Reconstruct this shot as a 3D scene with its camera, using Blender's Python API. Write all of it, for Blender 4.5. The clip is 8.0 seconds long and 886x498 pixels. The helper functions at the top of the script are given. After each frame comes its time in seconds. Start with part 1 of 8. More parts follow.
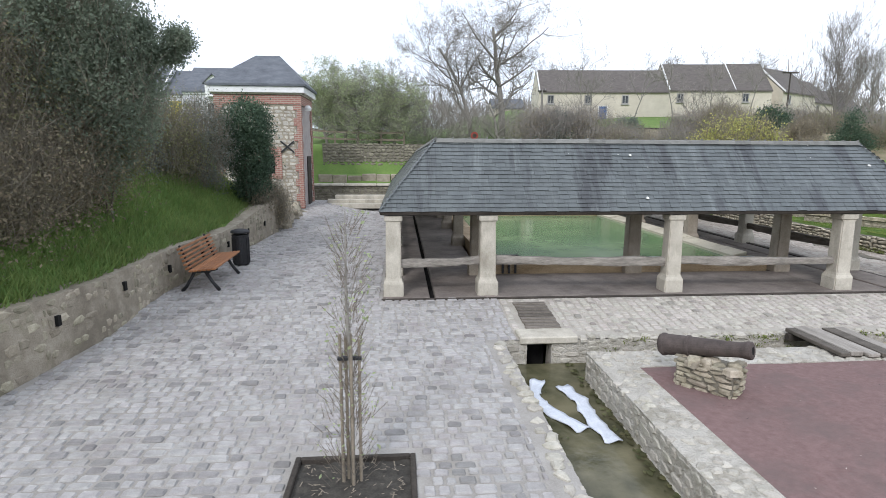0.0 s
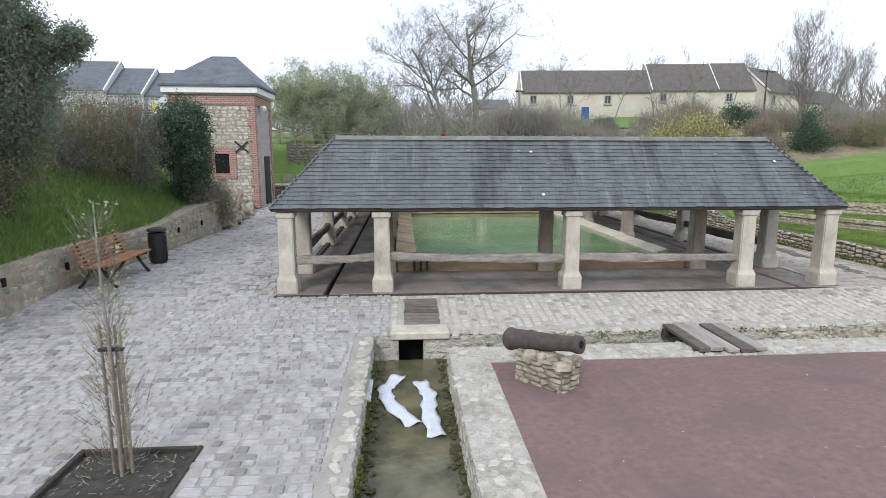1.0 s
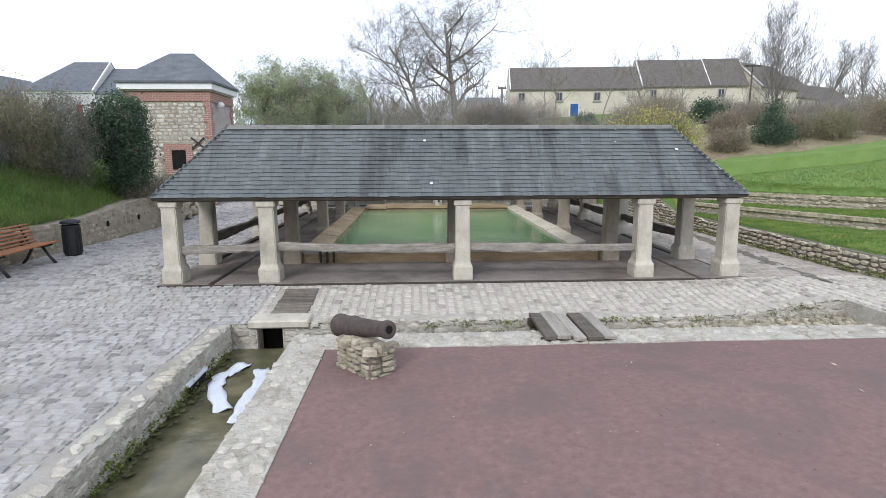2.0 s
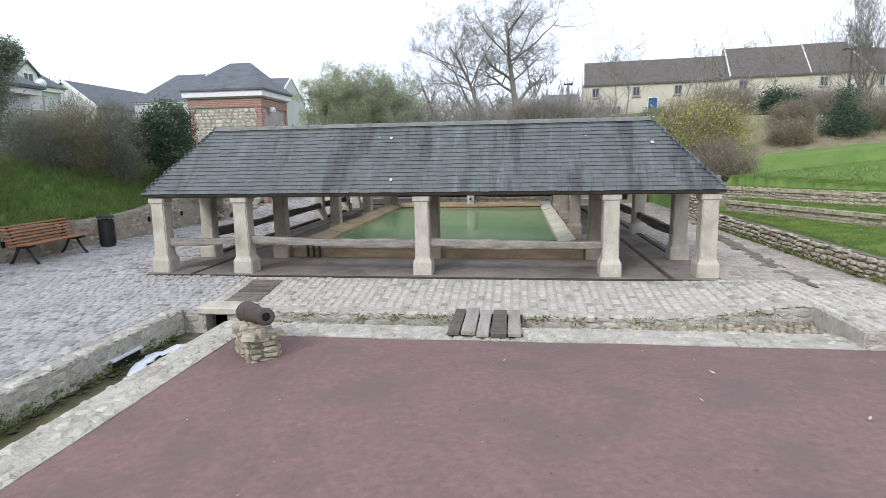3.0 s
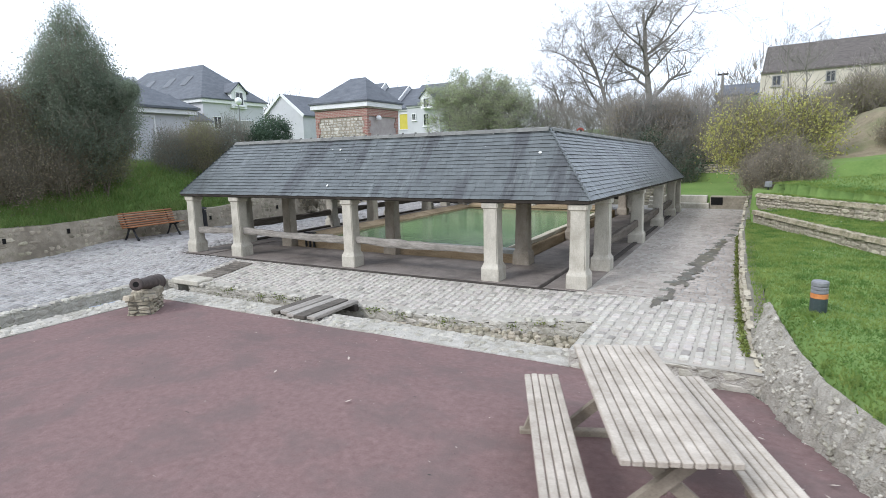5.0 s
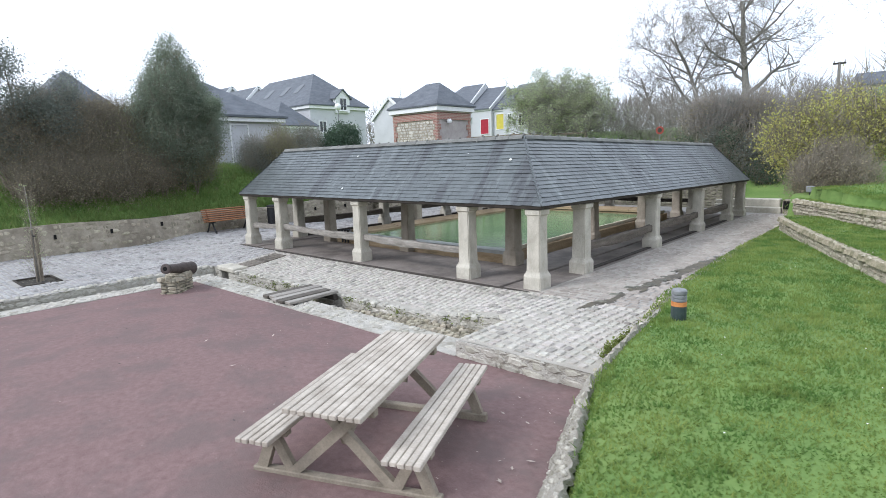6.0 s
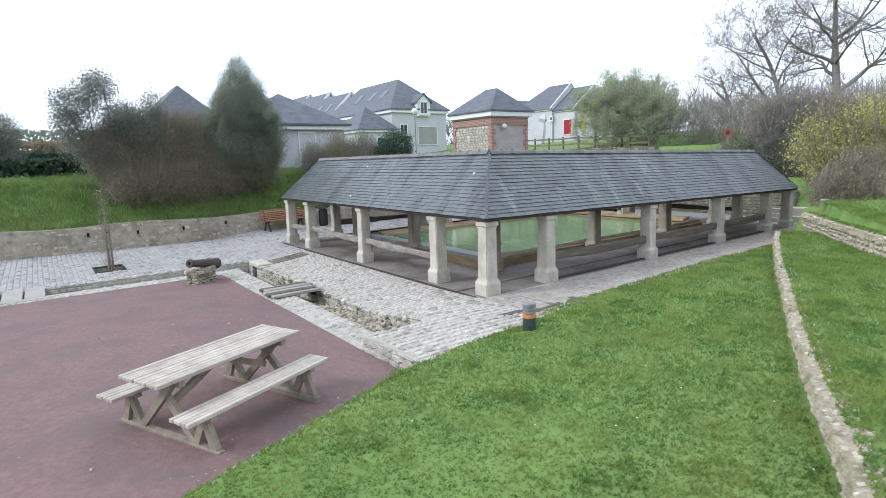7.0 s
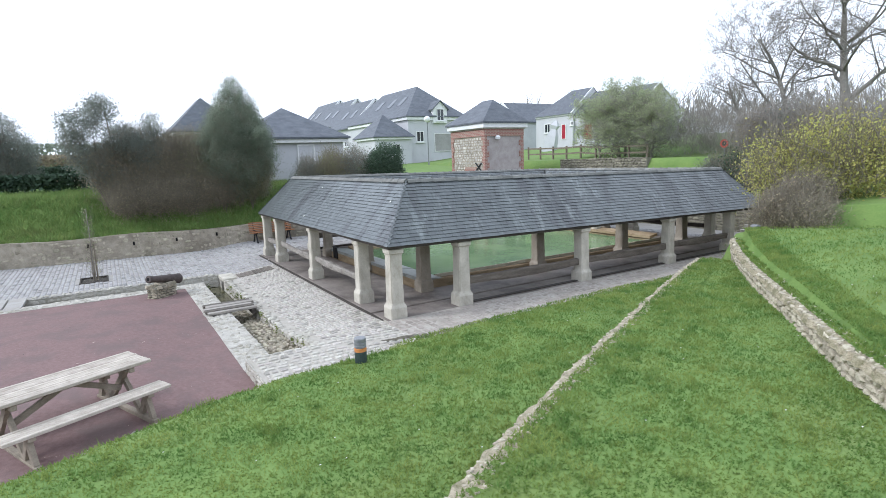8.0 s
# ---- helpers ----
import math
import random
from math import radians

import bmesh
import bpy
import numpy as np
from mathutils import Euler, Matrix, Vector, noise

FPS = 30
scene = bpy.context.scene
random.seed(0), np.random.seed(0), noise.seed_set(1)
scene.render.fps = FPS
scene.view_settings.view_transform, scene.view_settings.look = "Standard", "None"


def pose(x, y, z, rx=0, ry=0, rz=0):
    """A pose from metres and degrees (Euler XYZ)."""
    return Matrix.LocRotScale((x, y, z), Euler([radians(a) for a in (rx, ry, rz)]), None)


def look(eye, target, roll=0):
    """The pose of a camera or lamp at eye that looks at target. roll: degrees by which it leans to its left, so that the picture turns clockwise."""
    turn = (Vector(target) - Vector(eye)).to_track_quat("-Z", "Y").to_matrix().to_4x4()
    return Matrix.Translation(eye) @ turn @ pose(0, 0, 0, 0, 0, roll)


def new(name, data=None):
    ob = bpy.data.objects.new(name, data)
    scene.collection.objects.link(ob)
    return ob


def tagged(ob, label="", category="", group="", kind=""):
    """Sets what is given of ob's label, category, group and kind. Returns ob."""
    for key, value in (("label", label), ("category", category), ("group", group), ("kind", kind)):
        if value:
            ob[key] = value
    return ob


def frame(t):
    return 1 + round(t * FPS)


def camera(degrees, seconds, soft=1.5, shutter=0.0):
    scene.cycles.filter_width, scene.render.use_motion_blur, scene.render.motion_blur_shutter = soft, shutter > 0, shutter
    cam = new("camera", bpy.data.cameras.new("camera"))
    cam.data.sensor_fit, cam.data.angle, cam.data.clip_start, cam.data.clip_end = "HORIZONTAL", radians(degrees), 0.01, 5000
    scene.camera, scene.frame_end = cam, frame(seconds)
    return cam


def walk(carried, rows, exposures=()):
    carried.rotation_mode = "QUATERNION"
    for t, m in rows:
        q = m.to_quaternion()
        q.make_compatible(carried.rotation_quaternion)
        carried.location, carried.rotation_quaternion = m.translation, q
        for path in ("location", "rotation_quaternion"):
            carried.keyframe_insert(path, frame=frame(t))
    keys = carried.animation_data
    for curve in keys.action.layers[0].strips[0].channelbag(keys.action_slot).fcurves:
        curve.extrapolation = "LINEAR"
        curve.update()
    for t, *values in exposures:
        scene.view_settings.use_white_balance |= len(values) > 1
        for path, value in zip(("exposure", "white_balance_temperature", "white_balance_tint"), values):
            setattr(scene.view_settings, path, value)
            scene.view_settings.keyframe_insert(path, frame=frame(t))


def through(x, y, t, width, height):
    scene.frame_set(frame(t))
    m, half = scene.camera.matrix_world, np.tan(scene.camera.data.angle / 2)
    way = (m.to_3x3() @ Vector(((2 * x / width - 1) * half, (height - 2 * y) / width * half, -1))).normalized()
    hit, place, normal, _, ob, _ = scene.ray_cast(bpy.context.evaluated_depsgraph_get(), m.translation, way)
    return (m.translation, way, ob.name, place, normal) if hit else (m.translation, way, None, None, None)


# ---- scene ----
cam = camera(78.1, 8.0, soft=0.5, shutter=0.12)
PATH = [
    (0, (0.122, 0.249, 2.587), (0.279, 2.212, 2.239), 0.3),
    (0.5, (1.088, 0.172, 2.546), (1.238, 2.136, 2.202), 0.2),
    (1, (2.149, 0.093, 2.502), (2.289, 2.059, 2.16), 0.1),
    (1.5, (3.302, 0.063, 2.401), (3.432, 2.029, 2.06), -0.0),
    (2, (4.474, 0.054, 2.282), (4.565, 2.023, 1.942), -0.2),
    (2.2, (4.957, 0.023, 2.269), (5.013, 1.992, 1.925), -0.2),
    (3.3, (7.802, 0.096, 2.168), (7.409, 2.029, 1.836), -1.1),
    (3.5, (8.324, 0.13, 2.204), (7.852, 2.044, 1.865), -1.0),
    (4, (9.763, 0.197, 2.299), (9.109, 2.056, 1.958), -1.1),
    (4.2, (10.379, 0.243, 2.318), (9.66, 2.078, 1.978), -1.1),
    (5.3, (13.893, 0.964, 2.381), (12.82, 2.618, 2.047), -1.6),
    (5.5, (14.435, 1.142, 2.433), (13.293, 2.75, 2.098), -1.7),
    (6, (15.845, 1.604, 2.454), (14.515, 3.06, 2.124), -1.8),
    (6.5, (17.254, 2.264, 2.516), (15.766, 3.559, 2.189), -1.9),
    (7, (18.503, 3.105, 2.705), (16.913, 4.274, 2.379), -1.9),
    (7.5, (19.606, 4.121, 2.976), (17.96, 5.211, 2.651), -2.0),
    (8, (20.554, 5.176, 3.266), (18.87, 6.206, 2.942), -2.1),
]
walk(cam, [(t, look(eye, target, roll)) for t, eye, target, roll in PATH], exposures=[(0, 0.38, 6150, 13), (2.2, 0.40, 6150, 13), (5.5, 0.52, 6000, 12), (8, 0.60, 5900, 12)])

# ---------------------------------------------------------------- world and light
SUN_EL, SUN_AZ = 38.0, 205.0      # hazy sun behind thin cloud, degrees; azimuth clockwise from +y
world = bpy.data.worlds.new("sky")
scene.world = world
world.use_nodes = True
wn, wl = world.node_tree.nodes, world.node_tree.links
wn.clear()
w_out = wn.new("ShaderNodeOutputWorld")
w_bg = wn.new("ShaderNodeBackground")
w_sky = wn.new("ShaderNodeTexSky")
w_sky.sky_type = 'NISHITA'
w_sky.sun_disc = False
w_sky.sun_elevation = radians(SUN_EL)
w_sky.sun_rotation = radians(SUN_AZ)
w_sky.dust_density = 4.0
w_co = wn.new("ShaderNodeTexCoord")
w_noise = wn.new("ShaderNodeTexNoise")
w_noise.inputs["Scale"].default_value = 2.2
w_noise.inputs["Detail"].default_value = 6.0
w_ramp = wn.new("ShaderNodeValToRGB")
w_ramp.color_ramp.elements[0].position, w_ramp.color_ramp.elements[0].color = 0.3, (7.4, 8.2, 9.3, 1)
w_ramp.color_ramp.elements[1].position, w_ramp.color_ramp.elements[1].color = 0.62, (9.2, 9.6, 10.1, 1)
w_mix = wn.new("ShaderNodeMix")
w_mix.data_type = 'RGBA'
w_mix.inputs["Factor"].default_value = 0.9
wl.new(w_co.outputs["Generated"], w_noise.inputs["Vector"])
wl.new(w_noise.outputs["Fac"], w_ramp.inputs["Fac"])
wl.new(w_sky.outputs["Color"], w_mix.inputs["A"])
wl.new(w_ramp.outputs["Color"], w_mix.inputs["B"])
wl.new(w_mix.outputs["Result"], w_bg.inputs["Color"])
w_bg.inputs["Strength"].default_value = 0.12
wl.new(w_bg.outputs["Background"], w_out.inputs["Surface"])

sun_data = bpy.data.lights.new("sun", 'SUN')
sun_data.energy = 1.3
sun_data.angle = radians(14)
sun_data.color = (1.0, 0.97, 0.93)
sun = new("sun", sun_data)
_az, _el = radians(SUN_AZ), radians(SUN_EL)
_dir = Vector((math.sin(_az) * math.cos(_el), math.cos(_az) * math.cos(_el), math.sin(_el)))
sun.matrix_world = look(_dir * 60, (0, 0, 0))

# ---------------------------------------------------------------- materials
def nodes_of(m):
    return m.node_tree.nodes, m.node_tree.links


def material(name, dark, light, rough=0.85, scale=6.0, fine=60.0, bump=0.3, rand=None, rand_amt=0.35, stain=None,
             stain_scale=1.2, stain_amt=0.5, metallic=0.0, stretch=(1, 1, 1), depth=0.02, spec=0.3, hue=0.0, lichen=None, lichen_scale=6.0, lichen_amt=0.6, stain_at=(0.5, 0.72), lichen_at=(0.55, 0.75), tones=None):
    """A surface: two tones mixed by coarse and fine noise, stains of a third colour, piecewise random brightness and a bump."""
    m = bpy.data.materials.new(name)
    m.use_nodes = True
    N, L = nodes_of(m)
    bsdf = N["Principled BSDF"]
    bsdf.inputs["Roughness"].default_value = rough
    bsdf.inputs["Metallic"].default_value = metallic
    bsdf.inputs["Specular IOR Level"].default_value = spec
    co = N.new("ShaderNodeTexCoord")
    mp = N.new("ShaderNodeMapping")
    mp.inputs["Scale"].default_value = stretch
    geo = N.new("ShaderNodeNewGeometry")
    L.new(geo.outputs["Position"], mp.inputs["Vector"])
    n1 = N.new("ShaderNodeTexNoise")
    n1.inputs["Scale"].default_value = scale
    n1.inputs["Detail"].default_value = 5.0
    n1.inputs["Roughness"].default_value = 0.65
    n2 = N.new("ShaderNodeTexNoise")
    n2.inputs["Scale"].default_value = fine
    n2.inputs["Detail"].default_value = 3.0
    for n in (n1, n2):
        L.new(mp.outputs["Vector"], n.inputs["Vector"])
    add = N.new("ShaderNodeMath")
    add.operation = 'MULTIPLY_ADD'
    add.inputs[1].default_value = 0.45
    L.new(n2.outputs["Fac"], add.inputs[0])
    L.new(n1.outputs["Fac"], add.inputs[2])
    mr = N.new("ShaderNodeMapRange")
    mr.inputs["From Min"].default_value = 0.48
    mr.inputs["From Max"].default_value = 0.98
    L.new(add.outputs[0], mr.inputs["Value"])
    mix = N.new("ShaderNodeMix")
    mix.data_type = 'RGBA'
    mix.inputs["A"].default_value = (*dark, 1)
    mix.inputs["B"].default_value = (*light, 1)
    L.new(mr.outputs["Result"], mix.inputs["Factor"])
    col = mix.outputs["Result"]
    if stain is not None:
        n3 = N.new("ShaderNodeTexNoise")
        n3.inputs["Scale"].default_value = stain_scale
        n3.inputs["Detail"].default_value = 7.0
        n3.inputs["Roughness"].default_value = 0.7
        L.new(mp.outputs["Vector"], n3.inputs["Vector"])
        r3 = N.new("ShaderNodeMapRange")
        r3.inputs["From Min"].default_value, r3.inputs["From Max"].default_value = stain_at
        r3.inputs["To Max"].default_value = stain_amt
        L.new(n3.outputs["Fac"], r3.inputs["Value"])
        m3 = N.new("ShaderNodeMix")
        m3.data_type = 'RGBA'
        m3.inputs["B"].default_value = (*stain, 1)
        L.new(r3.outputs["Result"], m3.inputs["Factor"])
        L.new(col, m3.inputs["A"])
        col = m3.outputs["Result"]
    if lichen is not None:
        n4 = N.new("ShaderNodeTexNoise")
        n4.inputs["Scale"].default_value = lichen_scale
        n4.inputs["Detail"].default_value = 6.0
        n4.inputs["Roughness"].default_value = 0.75
        n4.inputs["Distortion"].default_value = 0.4
        L.new(mp.outputs["Vector"], n4.inputs["Vector"])
        r4 = N.new("ShaderNodeMapRange")
        r4.inputs["From Min"].default_value, r4.inputs["From Max"].default_value = lichen_at
        r4.inputs["To Max"].default_value = lichen_amt
        L.new(n4.outputs["Fac"], r4.inputs["Value"])
        m4 = N.new("ShaderNodeMix")
        m4.data_type = 'RGBA'
        m4.inputs["B"].default_value = (*lichen, 1)
        L.new(r4.outputs["Result"], m4.inputs["Factor"])
        L.new(col, m4.inputs["A"])
        col = m4.outputs["Result"]
    if rand:
        if rand == "island":
            src = geo.outputs["Random Per Island"]
        else:
            oi = N.new("ShaderNodeObjectInfo")
            src = oi.outputs["Random"]
        rr = N.new("ShaderNodeMapRange")
        rr.inputs["To Min"].default_value = 1.0 - rand_amt
        rr.inputs["To Max"].default_value = 1.0 + rand_amt * 0.8
        L.new(src, rr.inputs["Value"])
        hsv = N.new("ShaderNodeHueSaturation")
        value = rr.outputs["Result"]
        if tones:
            tr = N.new("ShaderNodeValToRGB")
            for k, (at, tone) in enumerate(tones):
                el = tr.color_ramp.elements[k] if k < 2 else tr.color_ramp.elements.new(at)
                el.position, el.color = at, (tone / 2, tone / 2, tone / 2, 1)
            L.new(src, tr.inputs["Fac"])
            dbl = N.new("ShaderNodeMath")
            dbl.operation = 'MULTIPLY'
            dbl.inputs[1].default_value = 2.0
            L.new(tr.outputs["Color"], dbl.inputs[0])
            value = dbl.outputs[0]
        L.new(value, hsv.inputs["Value"])
        if hue:
            wh = N.new("ShaderNodeTexWhiteNoise")
            wh.noise_dimensions = '1D'
            L.new(src, wh.inputs["W"])
            hr = N.new("ShaderNodeMapRange")
            hr.inputs["To Min"].default_value = 0.5 - hue
            hr.inputs["To Max"].default_value = 0.5 + hue
            L.new(wh.outputs["Value"], hr.inputs["Value"])
            L.new(hr.outputs["Result"], hsv.inputs["Hue"])
        L.new(col, hsv.inputs["Color"])
        col = hsv.outputs["Color"]
    L.new(col, bsdf.inputs["Base Color"])
    if bump:
        bp = N.new("ShaderNodeBump")
        bp.inputs["Strength"].default_value = bump
        bp.inputs["Distance"].default_value = depth
        L.new(add.outputs[0], bp.inputs["Height"])
        L.new(bp.outputs["Normal"], bsdf.inputs["Normal"])
    return m


def foliage(name, dark, light, rough=0.65, amt=0.5, through=0.25, hue=0.02, **patches):
    """Leaves: a tone for each island and a little light let through."""
    m = material(name, dark, light, rough=rough, scale=1.3, fine=9.0, bump=0.0, rand="island", rand_amt=amt, hue=hue, spec=0.2, **patches)
    N, L = nodes_of(m)
    bsdf = N["Principled BSDF"]
    src = bsdf.inputs["Base Color"].links[0].from_socket
    tr = N.new("ShaderNodeBsdfTranslucent")
    L.new(src, tr.inputs["Color"])
    ms = N.new("ShaderNodeMixShader")
    ms.inputs["Fac"].default_value = through
    L.new(bsdf.outputs["BSDF"], ms.inputs[1])
    L.new(tr.outputs["BSDF"], ms.inputs[2])
    L.new(ms.outputs["Shader"], N["Material Output"].inputs["Surface"])
    return m


TONES = ((0.0, 0.66), (1.0, 1.17), (0.08, 0.75), (0.18, 0.98), (0.55, 1.06))
SETT = dict(dark=(0.282, 0.272, 0.261), light=(0.415, 0.403, 0.389), rough=0.8, scale=9, fine=80, bump=0.5, rand_amt=0.29, stain=(0.215, 0.192, 0.178),
            stain_scale=1.6, stain_amt=0.5, stain_at=(0.48, 0.64), hue=0.025, spec=0.35, tones=TONES)
M_sett = material("sett_granite", rand="island", **SETT)
M_sett_one = material("sett_granite_single", rand="object", **SETT)
APRON = dict(SETT, dark=(0.345, 0.320, 0.280), light=(0.490, 0.460, 0.410), stain=(0.28, 0.25, 0.205))
M_sett_warm = material("apron_sett", rand="island", **APRON)
M_joint_warm = material("apron_joint", (0.30, 0.275, 0.235), (0.46, 0.43, 0.375), scale=3, fine=70, bump=0.6, stain=(0.31, 0.285, 0.23), stain_scale=0.9, stain_amt=0.5)
M_joint = material("lime_joint", (0.265, 0.248, 0.222), (0.40, 0.382, 0.352), scale=3, fine=70, bump=0.6, stain=(0.24, 0.22, 0.185), stain_scale=0.6, stain_amt=0.5)
M_lane = material("worn_lane_mortar", (0.30, 0.275, 0.235), (0.44, 0.41, 0.36), scale=3.5, fine=50, bump=0.6, stain=(0.21, 0.185, 0.15), stain_scale=0.8, stain_amt=0.6, stain_at=(0.48, 0.66))
SLATE = dict(dark=(0.054, 0.064, 0.064), light=(0.094, 0.107, 0.105), rough=0.34, scale=2.2, fine=30, bump=0.35, rand_amt=0.20, stain=(0.020, 0.021, 0.023),
             stain_scale=2.1, stain_amt=0.68, stain_at=(0.51, 0.58), stretch=(1, 1, 0.35), hue=0.015, spec=0.9, lichen=(0.30, 0.33, 0.315), lichen_scale=3.6, lichen_amt=0.38, lichen_at=(0.535, 0.66))
M_slate = material("roof_slate", rand="island", **SLATE)
M_slate_far = material("roof_slate_far", (0.075, 0.084, 0.098), (0.15, 0.162, 0.18), rough=0.6, scale=2, fine=14, bump=0.3, stain=(0.06, 0.064, 0.072), stretch=(1, 1, 3))
M_lichen = material("lichen_spot", (0.5, 0.5, 0.46), (0.75, 0.75, 0.7), scale=20)
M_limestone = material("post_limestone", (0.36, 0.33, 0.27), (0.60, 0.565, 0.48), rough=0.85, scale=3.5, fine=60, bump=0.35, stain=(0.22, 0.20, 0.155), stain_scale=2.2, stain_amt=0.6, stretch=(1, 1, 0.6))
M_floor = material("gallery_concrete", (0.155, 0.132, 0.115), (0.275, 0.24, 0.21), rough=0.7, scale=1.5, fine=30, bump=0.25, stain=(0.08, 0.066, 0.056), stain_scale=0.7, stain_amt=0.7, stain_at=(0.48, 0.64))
M_basin = material("basin_stone", (0.21, 0.145, 0.078), (0.43, 0.33, 0.21), rough=0.7, scale=2.5, fine=40, bump=0.35, stain=(0.11, 0.085, 0.05), stain_scale=1.5, stain_amt=0.6, stretch=(0.5, 0.5, 2.5))
M_rim = material("rim_stone", (0.40, 0.36, 0.27), (0.62, 0.57, 0.45), rough=0.75, scale=3, fine=50, bump=0.3, stain=(0.24, 0.22, 0.14), stain_scale=1.5)
M_ledge = material("washing_slab", (0.24, 0.25, 0.23), (0.40, 0.41, 0.38), rough=0.6, scale=2, fine=40, bump=0.25, stain=(0.15, 0.16, 0.12), stain_scale=1.2)
WALLSTONE = dict(dark=(0.26, 0.228, 0.168), light=(0.48, 0.433, 0.338), rough=0.9, scale=7, fine=60, bump=0.6, rand_amt=0.30, stain=(0.13, 0.125, 0.075),
                 stain_scale=1.6, stain_amt=0.6, stain_at=(0.48, 0.68), hue=0.012)
M_stone = material("rubble_stone", rand="island", **WALLSTONE)
M_stone_one = material("rubble_stone_single", rand="object", **WALLSTONE)
TERRACE = dict(dark=(0.30, 0.265, 0.195), light=(0.54, 0.49, 0.385), rough=0.9, scale=6, fine=60, bump=0.6, rand_amt=0.2, stain=(0.22, 0.205, 0.135), stain_scale=2.2, stain_amt=0.5, stain_at=(0.50, 0.68), hue=0.01)
M_terrace = material("terrace_stone", rand="island", **TERRACE)
M_terrace_one = material("terrace_stone_single", rand="object", **TERRACE)
M_capping = material("tan_capping", (0.29, 0.245, 0.165), (0.50, 0.44, 0.325), scale=11, fine=60, bump=1.0, depth=0.05, stain=(0.17, 0.165, 0.085), stain_scale=4, stain_amt=0.75, stain_at=(0.46, 0.60))
M_strip = material("pale_edging_mortar", (0.31, 0.285, 0.235), (0.52, 0.49, 0.425), scale=14, fine=80, bump=1.0, depth=0.05, stain=(0.20, 0.185, 0.14), stain_scale=7, stain_amt=0.65, stain_at=(0.47, 0.62))
M_bankearth = material("scrub_earth", (0.15, 0.125, 0.08), (0.28, 0.24, 0.155), rough=0.95, scale=3, fine=30, bump=0.7, depth=0.05, stain=(0.15, 0.165, 0.07), stain_scale=1.1, stain_amt=0.7, stain_at=(0.48, 0.62))
EDGING = dict(dark=(0.34, 0.315, 0.265), light=(0.58, 0.55, 0.475), rough=0.9, scale=9, fine=70, bump=0.7, rand_amt=0.22, stain=(0.15, 0.14, 0.085), stain_scale=3.0, stain_amt=0.6, stain_at=(0.45, 0.6))
M_edging = material("bedded_edging", rand="island", **EDGING)
M_edging_one = material("bedded_edging_single", rand="object", **EDGING)
WORN = dict(dark=(0.268, 0.234, 0.202), light=(0.425, 0.380, 0.332), rough=0.8, scale=5, fine=80, bump=0.45, rand_amt=0.14, stain=(0.205, 0.178, 0.15), stain_scale=1.3, stain_amt=0.6, stain_at=(0.48, 0.62), spec=0.35)
M_worn = material("worn_lane_sett", rand="island", **WORN)
M_earth = material("wall_core_earth", (0.13, 0.12, 0.095), (0.25, 0.23, 0.185), scale=6, fine=50, bump=0.5)
M_mortar = material("old_mortar", (0.26, 0.225, 0.172), (0.43, 0.383, 0.307), scale=5, fine=60, bump=0.8, depth=0.03, stain=(0.17, 0.145, 0.11), stain_scale=1.0, stain_amt=0.7, stain_at=(0.48, 0.64), lichen=(0.13, 0.14, 0.06), lichen_scale=2.3, lichen_amt=0.4)
M_palemortar = material("pale_mortar", (0.37, 0.347, 0.30), (0.56, 0.533, 0.475), scale=7, fine=50, bump=1.0, depth=0.05, stain=(0.25, 0.228, 0.172), stain_scale=2.2, stain_amt=0.7, stain_at=(0.48, 0.64))
M_tanmortar = material("tan_rubble_mortar", (0.27, 0.235, 0.175), (0.50, 0.45, 0.36), scale=11, fine=70, bump=1.0, depth=0.05, stain=(0.14, 0.125, 0.075), stain_scale=4, stain_amt=0.7, stain_at=(0.48, 0.64))
RUBBLE = dict(dark=(0.34, 0.318, 0.268), light=(0.53, 0.502, 0.44), rough=0.9, scale=9, fine=60, bump=0.7, rand_amt=0.17, stain=(0.22, 0.205, 0.14), stain_scale=1.8, stain_amt=0.55, stain_at=(0.48, 0.66), hue=0.01)
M_rubble = material("pale_rubble", rand="island", **RUBBLE)
M_rubble_one = material("pale_rubble_single", rand="object", **RUBBLE)
M_ditch = material("ditch_silt_rubble", (0.20, 0.175, 0.12), (0.40, 0.365, 0.285), scale=8, fine=60, bump=1.0, depth=0.05, stain=(0.105, 0.095, 0.05), stain_scale=2.0, stain_amt=0.75, stain_at=(0.45, 0.6))
M_red = material("red_ground", (0.150, 0.094, 0.087), (0.226, 0.150, 0.141), rough=0.9, scale=14, fine=90, bump=0.45, stain=(0.142, 0.106, 0.098), stain_scale=1.3, stain_amt=0.75, stain_at=(0.47, 0.62), lichen=(0.085, 0.058, 0.055), lichen_scale=26, lichen_amt=0.4, lichen_at=(0.62, 0.72))
M_grass = material("lawn_soil", (0.098, 0.170, 0.042), (0.160, 0.238, 0.064), rough=0.95, scale=1.2, fine=16, bump=0.5, depth=0.04, stain=(0.165, 0.205, 0.064), stain_scale=0.5, stain_amt=0.6)
M_blade = foliage("grass_blade", (0.160, 0.245, 0.056), (0.315, 0.372, 0.110), amt=0.10, through=0.55, hue=0.012, stain=(0.105, 0.205, 0.05), stain_scale=2.3, stain_amt=0.85, stain_at=(0.46, 0.60))
M_water = bpy.data.materials.new("pool_water")
M_channel_water = bpy.data.materials.new("channel_water")
M_wood = material("weathered_plank", (0.34, 0.295, 0.24), (0.56, 0.505, 0.43), rough=0.85, scale=5, fine=70, bump=0.35, stain=(0.24, 0.20, 0.16), stain_scale=2, stain_amt=0.5, rand="object", rand_amt=0.10)
